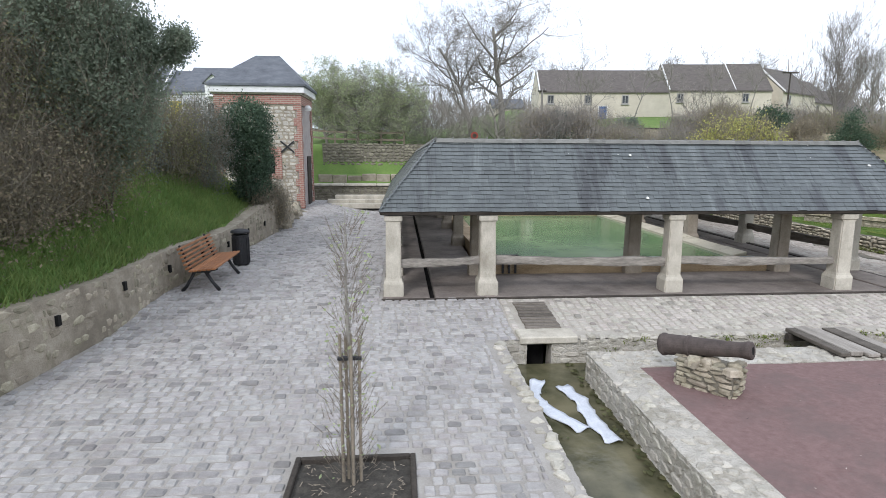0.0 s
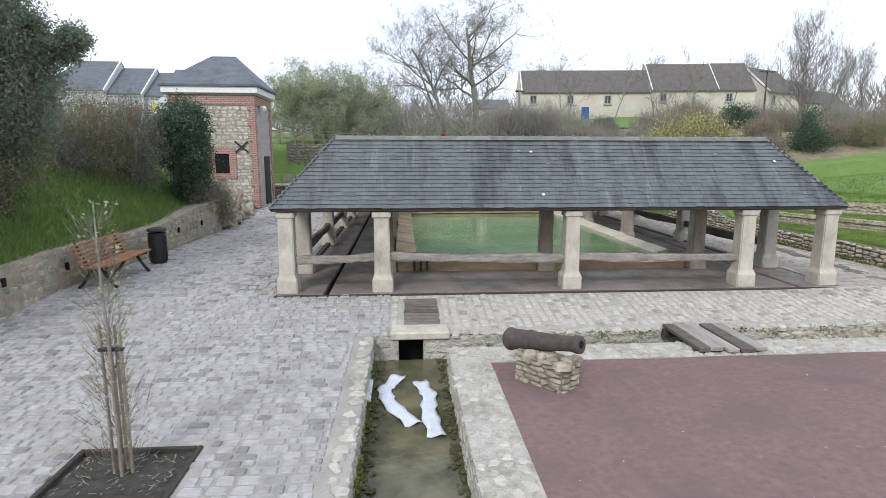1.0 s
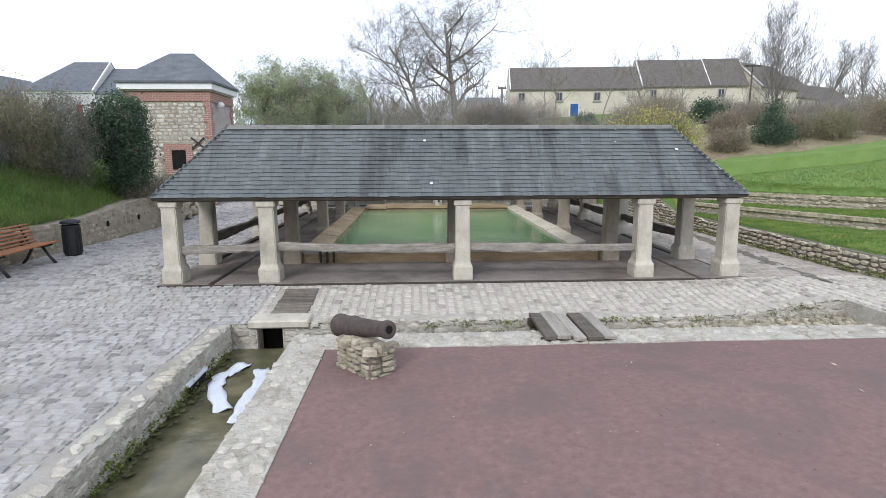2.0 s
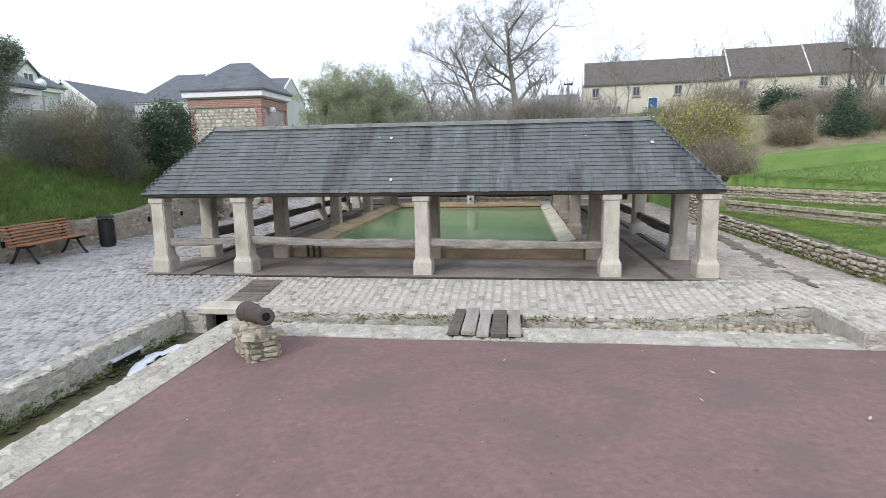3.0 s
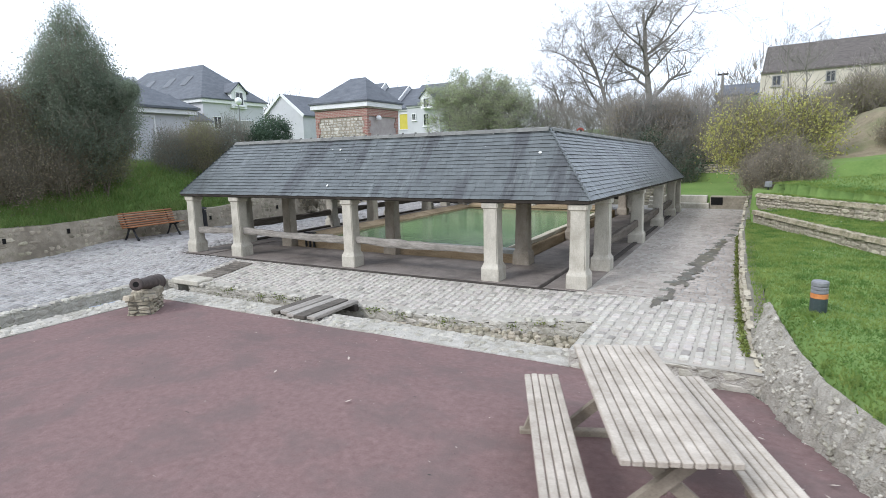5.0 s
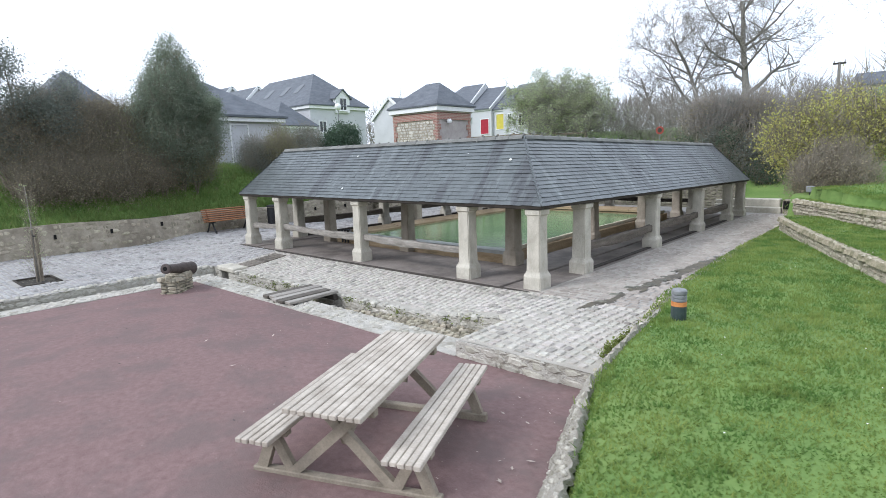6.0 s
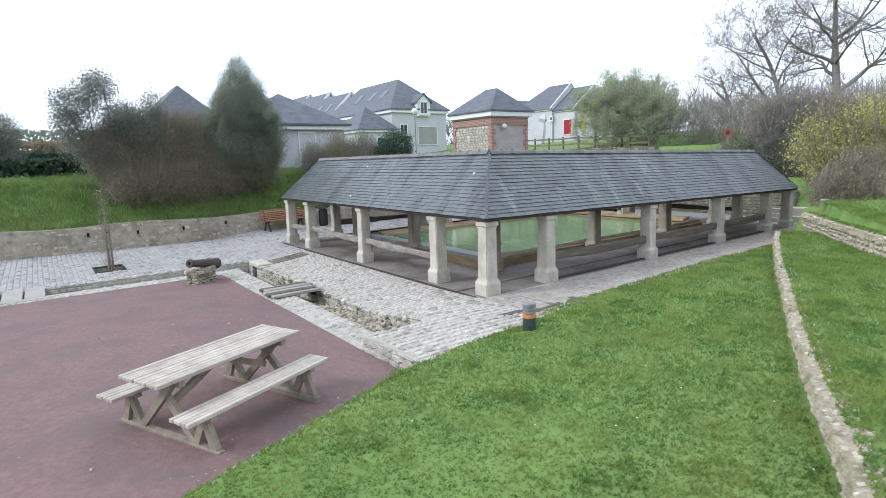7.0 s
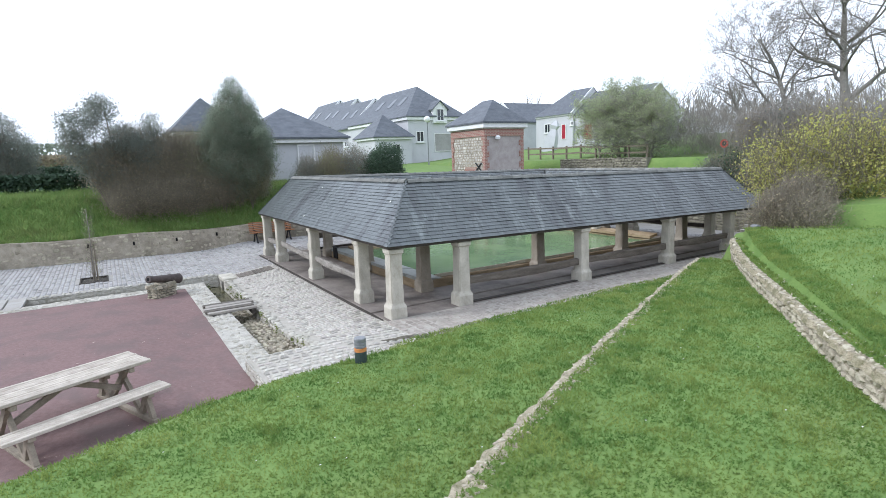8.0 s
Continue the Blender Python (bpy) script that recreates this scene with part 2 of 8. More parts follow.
M_wood_under = material("weathered_frame", (0.19, 0.16, 0.12), (0.34, 0.295, 0.23), rough=0.85, scale=5, fine=60, bump=0.3, stain=(0.11, 0.09, 0.07), stain_scale=2, stain_amt=0.5)
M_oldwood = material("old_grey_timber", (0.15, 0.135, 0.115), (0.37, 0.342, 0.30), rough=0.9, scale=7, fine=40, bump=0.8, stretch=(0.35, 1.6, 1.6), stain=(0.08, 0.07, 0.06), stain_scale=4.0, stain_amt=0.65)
# side-rail timber in a darker brown tone, shade under the roof put into the colour
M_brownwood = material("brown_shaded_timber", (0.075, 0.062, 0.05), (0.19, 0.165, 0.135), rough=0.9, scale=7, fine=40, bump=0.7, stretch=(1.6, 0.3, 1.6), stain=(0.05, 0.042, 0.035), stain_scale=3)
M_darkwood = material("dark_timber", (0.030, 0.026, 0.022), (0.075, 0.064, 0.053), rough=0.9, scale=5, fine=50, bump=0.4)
M_benchwood = material("varnished_slat", (0.23, 0.09, 0.035), (0.40, 0.175, 0.07), rough=0.5, scale=4, fine=50, bump=0.15, rand="object", rand_amt=0.15, spec=0.45)
M_iron = material("black_iron", (0.012, 0.012, 0.014), (0.03, 0.03, 0.033), rough=0.55, scale=20, fine=90, bump=0.15, spec=0.5)
M_rust = material("cannon_iron", (0.045, 0.036, 0.032), (0.105, 0.083, 0.074), rough=0.75, scale=9, fine=80, bump=0.35, spec=0.4)
M_grate = material("grate_timber", (0.10, 0.088, 0.074), (0.215, 0.19, 0.16), rough=0.9, scale=6, fine=60, bump=0.5, rand="object", rand_amt=0.3)
M_oldplank = material("worn_bridge_plank", (0.20, 0.18, 0.155), (0.44, 0.41, 0.365), rough=0.9, scale=6, fine=50, bump=0.6, stretch=(2.2, 0.3, 1), stain=(0.11, 0.098, 0.082), stain_scale=3.0, stain_amt=0.7)
M_twig_dark = material("dark_twig", (0.12, 0.10, 0.08), (0.25, 0.215, 0.17), rough=0.9, scale=6, fine=30, bump=0.0)
M_soil = material("planting_soil", (0.032, 0.030, 0.026), (0.085, 0.078, 0.066), rough=0.95, scale=12, fine=70, bump=0.7)
M_bark = material("bare_bark", (0.15, 0.14, 0.122), (0.31, 0.292, 0.258), rough=0.9, scale=6, fine=40, bump=0.5)
M_twig = material("fine_twig", (0.185, 0.17, 0.15), (0.34, 0.315, 0.28), rough=0.9, scale=4, fine=20, bump=0.0)
M_twig_brown = material("brown_twig", (0.16, 0.142, 0.108), (0.29, 0.26, 0.20), rough=0.9, scale=1.0, fine=20, bump=0.0)
M_conifer = foliage("conifer_needles", (0.185, 0.225, 0.165), (0.31, 0.355, 0.265), amt=0.2, through=0.6)
M_oak = foliage("dark_evergreen_leaf", (0.165, 0.185, 0.16), (0.29, 0.315, 0.27), amt=0.2, through=0.6)
M_ivy = foliage("ivy_leaf", (0.055, 0.092, 0.062), (0.12, 0.175, 0.108), amt=0.4, through=0.3)
M_willow = foliage("young_leaf", (0.34, 0.41, 0.21), (0.52, 0.58, 0.34), amt=0.15, through=0.6)
M_yellow = foliage("yellow_blossom_leaf", (0.38, 0.385, 0.12), (0.64, 0.61, 0.21), amt=0.3, through=0.5)
M_bud = foliage("swelling_bud", (0.26, 0.235, 0.18), (0.38, 0.35, 0.27), amt=0.2, through=0.5)
M_olive = foliage("dull_olive_leaf", (0.205, 0.205, 0.105), (0.35, 0.34, 0.19), amt=0.3, through=0.6)
M_brownleaf = foliage("dry_brown_leaf", (0.235, 0.20, 0.135), (0.40, 0.345, 0.24), amt=0.35, through=0.55)
M_render_white = material("white_render", (0.47, 0.47, 0.487), (0.60, 0.60, 0.618), rough=0.85, scale=1.0, fine=20, bump=0.1, stain=(0.41, 0.41, 0.42), stain_scale=0.5)
M_render_cream = material("cream_render", (0.50, 0.452, 0.375), (0.64, 0.585, 0.495), rough=0.85, scale=1.0, fine=20, bump=0.1, stain=(0.42, 0.375, 0.31), stain_scale=0.4)
M_render_grey = material("grey_render", (0.28, 0.275, 0.26), (0.40, 0.39, 0.37), rough=0.85, scale=1.5, fine=25, bump=0.15, stain=(0.22, 0.215, 0.2), stain_scale=0.6)
M_white = material("white_paint", (0.70, 0.70, 0.69), (0.82, 0.82, 0.81), rough=0.5, scale=4, fine=30, bump=0.05)
M_reddoor = material("red_door_paint", (0.30, 0.018, 0.035), (0.38, 0.03, 0.05), rough=0.45, scale=3, fine=30, bump=0.05)
M_yellowdoor = material("yellow_door_paint", (0.52, 0.44, 0.06), (0.62, 0.53, 0.10), rough=0.45, scale=3, fine=30, bump=0.05)
M_bluedoor = material("blue_door_paint", (0.02, 0.07, 0.22), (0.04, 0.12, 0.32), rough=0.45, scale=3, fine=30, bump=0.05)
M_tile_brown = material("brown_roof_tile", (0.085, 0.076, 0.069), (0.155, 0.138, 0.126), rough=0.85, scale=3, fine=16, bump=0.4, stain=(0.065, 0.058, 0.053), stretch=(1, 1, 3))
M_black = material("dark_hole", (0.006, 0.006, 0.006), (0.014, 0.013, 0.012), rough=0.95, scale=5, fine=30, bump=0.0)
M_cloth = material("wet_white_cloth", (0.50, 0.54, 0.60), (0.68, 0.71, 0.76), rough=0.5, scale=5, fine=40, bump=0.3)
M_plastic = material("bollard_green_plastic", (0.02, 0.035, 0.035), (0.05, 0.07, 0.068), rough=0.5, scale=8, fine=50, bump=0.05, spec=0.5)
M_bollard_grey = material("bollard_grey_cap", (0.15, 0.155, 0.16), (0.27, 0.275, 0.28), rough=0.5, scale=8, fine=50, bump=0.05)
M_orange = material("orange_band", (0.45, 0.16, 0.05), (0.62, 0.26, 0.09), rough=0.5, scale=8, fine=40, bump=0.05)
M_leaf_dry = material("fallen_leaf", (0.32, 0.26, 0.21), (0.52, 0.45, 0.39), rough=0.8, scale=10, fine=40, rand="island")
M_fence = material("fence_timber", (0.13, 0.105, 0.08), (0.25, 0.21, 0.165), rough=0.9, scale=6, fine=40, bump=0.3)
M_asphalt = material("pale_path", (0.30, 0.285, 0.26), (0.44, 0.42, 0.39), rough=0.9, scale=2, fine=40, bump=0.2)
M_signred = material("sign_red", (0.22, 0.04, 0.03), (0.32, 0.07, 0.05), rough=0.6, bump=0.0)
# inner-post limestone: brown staining, plus gallery shade painted into the base colour
M_innerstone = material("shaded_post_stone", (0.235, 0.20, 0.155), (0.42, 0.37, 0.30), rough=0.8, scale=3.5, fine=60, bump=0.35, stain=(0.15, 0.125, 0.09), stain_scale=2.0, stain_amt=0.6, stretch=(1, 1, 0.6))
M_backstone = material("mossy_back_stone", (0.14, 0.135, 0.095), (0.29, 0.27, 0.205), rough=0.9, scale=6, fine=50, bump=0.6, rand="island", rand_amt=0.25, stain=(0.09, 0.095, 0.05), stain_scale=1.2, stain_amt=0.6)
M_backstone_one = material("mossy_back_stone_single", (0.14, 0.135, 0.095), (0.29, 0.27, 0.205), rough=0.9, scale=6, fine=50, bump=0.6, rand="object", rand_amt=0.25, stain=(0.09, 0.095, 0.05), stain_scale=1.2, stain_amt=0.6)
M_bankblade = foliage("bank_grass_blade", (0.15, 0.25, 0.07), (0.295, 0.38, 0.135), amt=0.2, through=0.55, hue=0.02, stain=(0.20, 0.185, 0.09), stain_scale=1.4, stain_amt=0.5, stain_at=(0.54, 0.66))
M_daisy = material("daisy_petal", (0.7, 0.7, 0.66), (0.8, 0.8, 0.78), rough=0.6, bump=0.0)

M_glass = bpy.data.materials.new("window_glass")
M_glass.use_nodes = True
_g = M_glass.node_tree.nodes["Principled BSDF"]
_g.inputs["Base Color"].default_value = (0.03, 0.035, 0.04, 1)
_g.inputs["Roughness"].default_value = 0.06
_g.inputs["Specular IOR Level"].default_value = 0.7


def make_water(m, deep, shallow, rough, bump, wave, patch=0.55):
    m.use_nodes = True
    N, L = nodes_of(m)
    b = N["Principled BSDF"]
    b.inputs["Roughness"].default_value = rough
    b.inputs["IOR"].default_value = 1.33
    geo = N.new("ShaderNodeNewGeometry")
    n = N.new("ShaderNodeTexNoise")
    n.inputs["Scale"].default_value = patch
    n.inputs["Detail"].default_value = 5.0
    L.new(geo.outputs["Position"], n.inputs["Vector"])
    r = N.new("ShaderNodeMapRange")
    r.inputs["From Min"].default_value = 0.35
    r.inputs["From Max"].default_value = 0.68
    L.new(n.outputs["Fac"], r.inputs["Value"])
    mx = N.new("ShaderNodeMix")
    mx.data_type = 'RGBA'
    mx.inputs["A"].default_value = (*deep, 1)
    mx.inputs["B"].default_value = (*shallow, 1)
    L.new(r.outputs["Result"], mx.inputs["Factor"])
    L.new(mx.outputs["Result"], b.inputs["Base Color"])
    w = N.new("ShaderNodeTexNoise")
    w.inputs["Scale"].default_value = wave
    w.inputs["Detail"].default_value = 3.0
    L.new(geo.outputs["Position"], w.inputs["Vector"])
    bp = N.new("ShaderNodeBump")
    bp.inputs["Strength"].default_value = bump
    bp.inputs["Distance"].default_value = 0.02
    L.new(w.outputs["Fac"], bp.inputs["Height"])
    L.new(bp.outputs["Normal"], b.inputs["Normal"])


make_water(M_water, (0.122, 0.200, 0.098), (0.20, 0.282, 0.142), 0.17, 0.14, 5.0)
make_water(M_channel_water, (0.040, 0.042, 0.020), (0.17, 0.155, 0.095), 0.14, 0.3, 7.0, 1.9)
M_algae = foliage("channel_algae", (0.055, 0.06, 0.022), (0.12, 0.118, 0.055), amt=0.4, through=0.1)
M_mossgreen = foliage("wall_moss", (0.10, 0.135, 0.03), (0.22, 0.25, 0.07), amt=0.3, through=0.2)

# ---------------------------------------------------------------- geometry helpers
rng = random.Random(7)


def smooth(a, b, x):
    t = min(1.0, max(0.0, (x - a) / (b - a)))
    return t * t * (3 - 2 * t)


def lerp_table(table, v):
    if v <= table[0][0]:
        return table[0][1]
    for (a, p), (b, q) in zip(table, table[1:]):
        if v <= b:
            return p + (q - p) * (v - a) / (b - a)
    return table[-1][1]


class Geo:
    """A bag of vertices and faces that becomes one mesh."""

    def __init__(self):
        self.v, self.f = [], []

    def add(self, verts, faces):
        n = len(self.v)
        self.v.extend([tuple(p) for p in verts])
        self.f.extend([tuple(i + n for i in f) for f in faces])
        return self

    def quad(self, *pts):
        return self.add(pts, [tuple(range(len(pts)))])

    def box(self, x0, y0, z0, x1, y1, z1, c=0.0, m=None, jit=0.0):
        """A box; c chamfers all its edges, m places it, jit moves its corners a little."""
        if c <= 0:
            v = [(x0, y0, z0), (x1, y0, z0), (x1, y1, z0), (x0, y1, z0), (x0, y0, z1), (x1, y0, z1), (x1, y1, z1), (x0, y1, z1)]
            f = [(3, 2, 1, 0), (4, 5, 6, 7), (0, 1, 5, 4), (1, 2, 6, 5), (2, 3, 7, 6), (3, 0, 4, 7)]
        else:
            v, idx = [], {}
            for i, (x, sx) in enumerate(((x0, 1), (x1, -1))):
                for j, (y, sy) in enumerate(((y0, 1), (y1, -1))):
                    for k, (z, sz) in enumerate(((z0, 1), (z1, -1))):
                        for a in range(3):
                            idx[i, j, k, a] = len(v)
                            v.append((x + (0 if a == 0 else c * sx), y + (0 if a == 1 else c * sy), z + (0 if a == 2 else c * sz)))
            f = []
            for i in (0, 1):
                o = [idx[i, 0, 0, 0], idx[i, 1, 0, 0], idx[i, 1, 1, 0], idx[i, 0, 1, 0]]
                f.append(tuple(o if i else o[::-1]))
                o = [idx[0, i, 0, 1], idx[1, i, 0, 1], idx[1, i, 1, 1], idx[0, i, 1, 1]]
                f.append(tuple(o[::-1] if i else o))
                o = [idx[0, 0, i, 2], idx[1, 0, i, 2], idx[1, 1, i, 2], idx[0, 1, i, 2]]
                f.append(tuple(o if i else o[::-1]))
            for a, b in ((0, 0), (0, 1), (1, 0), (1, 1)):
                f.append((idx[a, b, 0, 0], idx[a, b, 1, 0], idx[a, b, 1, 1], idx[a, b, 0, 1]))
                f.append((idx[a, 0, b, 0], idx[a, 1, b, 0], idx[a, 1, b, 2], idx[a, 0, b, 2]))
                f.append((idx[0, a, b, 1], idx[1, a, b, 1], idx[1, a, b, 2], idx[0, a, b, 2]))
            for i in (0, 1):
                for j in (0, 1):
                    for k in (0, 1):
                        f.append((idx[i, j, k, 0], idx[i, j, k, 1], idx[i, j, k, 2]))
        if jit:
            v = [(x + rng.uniform(-jit, jit), y + rng.uniform(-jit, jit), z + rng.uniform(-jit, jit)) for x, y, z in v]
        if m is not None:
            v = [m @ Vector(p) for p in v]
        return self.add(v, f)

    def tube(self, pts, radii, n=6, cap=True):
        pts = [Vector(p) for p in pts]
        rings = []
        for i, p in enumerate(pts):
            d = (pts[min(i + 1, len(pts) - 1)] - pts[max(i - 1, 0)])
            d = d.normalized() if d.length > 1e-9 else Vector((0, 0, 1))
            a = d.cross(Vector((0.31, 0.17, 0.93)) if abs(d.z) < 0.9 else Vector((1, 0, 0))).normalized()
            b = d.cross(a)
            r = radii[i]
            rings.append([p + (a * math.cos(2 * math.pi * k / n) + b * math.sin(2 * math.pi * k / n)) * r for k in range(n)])
        v = [q for r in rings for q in r]
        f = []
        for i in range(len(pts) - 1):
            for k in range(n):
                f.append((i * n + k, i * n + (k + 1) % n, (i + 1) * n + (k + 1) % n, (i + 1) * n + k))
        if cap:
            f.append(tuple(range(n))[::-1])
            f.append(tuple((len(pts) - 1) * n + k for k in range(n)))
        return self.add(v, f)

    def lathe(self, profile, n=20, m=None):
        """profile: (radius, height) from bottom to top, turned round z."""
        v, f = [], []
        for r, h in profile:
            for k in range(n):
                p = Vector((r * math.cos(2 * math.pi * k / n), r * math.sin(2 * math.pi * k / n), h))
                v.append(m @ p if m is not None else p)
        for i in range(len(profile) - 1):
            for k in range(n):
                f.append((i * n + k, i * n + (k + 1) % n, (i + 1) * n + (k + 1) % n, (i + 1) * n + k))
        f.append(tuple(range(n))[::-1])
        f.append(tuple((len(profile) - 1) * n + k for k in range(n)))
        return self.add(v, f)

    def square(self, profile, m=None):
        """profile: (half width, height) from bottom to top, square in plan."""
        v, f = [], []
        for r, h in profile:
            for sx, sy in ((-1, -1), (1, -1), (1, 1), (-1, 1)):
                p = Vector((r * sx, r * sy, h))
                v.append(m @ p if m is not None else p)
        n = 4
        for i in range(len(profile) - 1):
            for k in range(n):
                f.append((i * n + k, i * n + (k + 1) % n, (i + 1) * n + (k + 1) % n, (i + 1) * n + k))
        f.append((3, 2, 1, 0))
        f.append(tuple((len(profile) - 1) * n + k for k in range(n)))
        return self.add(v, f)

    def mesh(self, name, mat, soft=False):
        me = bpy.data.meshes.new(name)
        me.from_pydata(self.v, [], self.f)
        me.materials.append(mat)
        if soft:
            me.polygons.foreach_set("use_smooth", [True] * len(me.polygons))
        me.update()
        return me


def part(name, g, mat, parent=None, label="", soft=False, kind=""):
    """One mesh object out of a bag, under a thing or a part."""
    ob = new(name, g.mesh(name, mat, soft))
    ob.parent = parent
    return tagged(ob, label, kind=kind)


def thing(name, m, label, category, group="", kind=""):
    """An Empty at the base of a thing, to carry its parts."""
    ob = new(name)
    ob.empty_display_size = 0.2
    ob.matrix_world = m
    return tagged(ob, label, category, group, kind)


def solid(name, g, mat, label, category, kind="", soft=False, group=""):
    ob = new(name, g.mesh(name, mat, soft))
    return tagged(ob, label, category, group, kind)


def unit_piece(jit, top=0.1, seed=0):
    """A unit piece, -0.5 to 0.5 in plan and 0 to 1 up, with a chamfered top and uneven corners."""
    r = random.Random(seed)
    v = [(sx * 0.5, sy * 0.5, 0) for sx, sy in ((-1, -1), (1, -1), (1, 1), (-1, 1))]
    v += [(sx * (0.5 + r.uniform(-jit, jit * 0.4)), sy * (0.5 + r.uniform(-jit, jit * 0.4)), 0.72 + r.uniform(-jit, jit)) for sx, sy in ((-1, -1), (1, -1), (1, 1), (-1, 1))]
    v += [(sx * (0.5 - top + r.uniform(-jit, jit * 0.3)), sy * (0.5 - top + r.uniform(-jit, jit * 0.3)), 1.0 + r.uniform(-jit, jit * 0.3)) for sx, sy in ((-1, -1), (1, -1), (1, 1), (-1, 1))]
    f = []
    for a in (0, 4):
        for k in range(4):
            f.append((a + k, a + (k + 1) % 4, a + 4 + (k + 1) % 4, a + 4 + k))
    f.append((8, 9, 10, 11))
    return v, f


def worn_sett(seed, cut=0.13, top=0.09):
    """A unit sett with worn-off corners and an uneven crown."""
    r = random.Random(seed)
    ring = []
    for sx, sy in ((-1, -1), (1, -1), (1, 1), (-1, 1)):
        a, b = cut * r.uniform(0.5, 1.5), cut * r.uniform(0.5, 1.5)
        o = r.uniform(-0.05, 0.03)
        p, q = (sx * (0.5 + o - a), sy * (0.5 + o)), (sx * (0.5 + o), sy * (0.5 + o - b))
        ring += [q, p] if sx * sy < 0 else [p, q]
    ring = sorted(ring, key=lambda p: math.atan2(p[1], p[0]))
    v = [(x, y, 0.3) for x, y in ring] + [(x, y, 0.76 + r.uniform(-0.06, 0.06)) for x, y in ring]
    v += [(x * (1 - 2 * top), y * (1 - 2 * top), 1.0 + r.uniform(-0.08, 0.04)) for x, y in ring]
    f = [(a + k, a + (k + 1) % 8, a + 8 + (k + 1) % 8, a + 8 + k) for a in (0, 8) for k in range(8)]
    return v, f + [tuple(range(16, 24))]


SETT_SHAPES = [worn_sett(s) for s in range(14)]
STONE_SHAPES = [unit_piece(0.10, 0.13, 40 + s) for s in range(12)]


def rubble_piece(seed, top=0.16):
    """A unit rubble stone: an uneven five- to seven-sided outline, filling most of its square, with a worn top."""
    r = random.Random(seed)
    n = r.choice((5, 6, 7))
    ang = [(k + r.uniform(-0.28, 0.28)) * 2 * math.pi / n for k in range(n)]
    out = []
    for a in ang:
        c, s = math.cos(a), math.sin(a)
        q = 0.5 / max(abs(c), abs(s)) ** 0.75 * r.uniform(0.86, 1.06)
        out.append((c * q, s * q))
    v = [(x, y, 0) for x, y in out] + [(x, y, 0.68 + r.uniform(-0.1, 0.1)) for x, y in out]
    v += [(x * (1 - 2 * top) + r.uniform(-0.03, 0.03), y * (1 - 2 * top) + r.uniform(-0.03, 0.03), 1.0 + r.uniform(-0.12, 0.05)) for x, y in out]
    f = [(a + k, a + (k + 1) % n, a + n + (k + 1) % n, a + n + k) for a in (0, n) for k in range(n)]
    f.append(tuple(2 * n + k for k in range(n)))
    return v, f


RUBBLE_SHAPES = [rubble_piece(70 + s) for s in range(16)]


def pieces(name, places, shapes, mat_join, mat_one, parent, singles, rest_name, soft=False):
    """Lay pieces at the given matrices: those that singles() picks (300 at most) as parts of their own, the rest joined as stuff."""
    meshes = {}
    V, F, n, single = [], [], 0, 0
    arrays = [np.array(v) for v, f in shapes]
    for i, m in enumerate(places):
        k = (i * 7 + 3) % len(shapes)
        if singles is not None and single < 300 and singles(m.translation):
            if k not in meshes:
                me = bpy.data.meshes.new(name)
                me.from_pydata(shapes[k][0], [], shapes[k][1])
                me.materials.append(mat_one)
                meshes[k] = me
            ob = new(name, meshes[k])
            ob.parent = parent
            ob.matrix_basis = m
            single += 1
        else:
            a = np.array(m)
            V.append(arrays[k] @ a[:3, :3].T + a[:3, 3])
            F.extend([tuple(j + n for j in f) for f in shapes[k][1]])
            n += len(arrays[k])
    if V:
        me = bpy.data.meshes.new(rest_name)
        me.from_pydata(np.concatenate(V).tolist(), [], F)
        me.materials.append(mat_join)
        ob = new(rest_name, me)
        ob.parent = parent
        tagged(ob, kind="stuff")


def basis(o, ex, ey, ez):
    m = Matrix.Identity(4)
    for i in range(3):
        m[i][0], m[i][1], m[i][2], m[i][3] = ex[i], ey[i], ez[i], o[i]
    return m


def polyline_points(path, step):
    """Points and directions along a polyline, at about even steps."""
    out = []
    for a, b in zip(path, path[1:]):
        a, b = Vector(a), Vector(b)
        n = max(1, int((b - a).length / step))
        for i in range(n):
            out.append((a.lerp(b, i / n), (b - a).normalized()))
    out.append((Vector(path[-1]), (Vector(path[-1]) - Vector(path[-2])).normalized()))
    return out


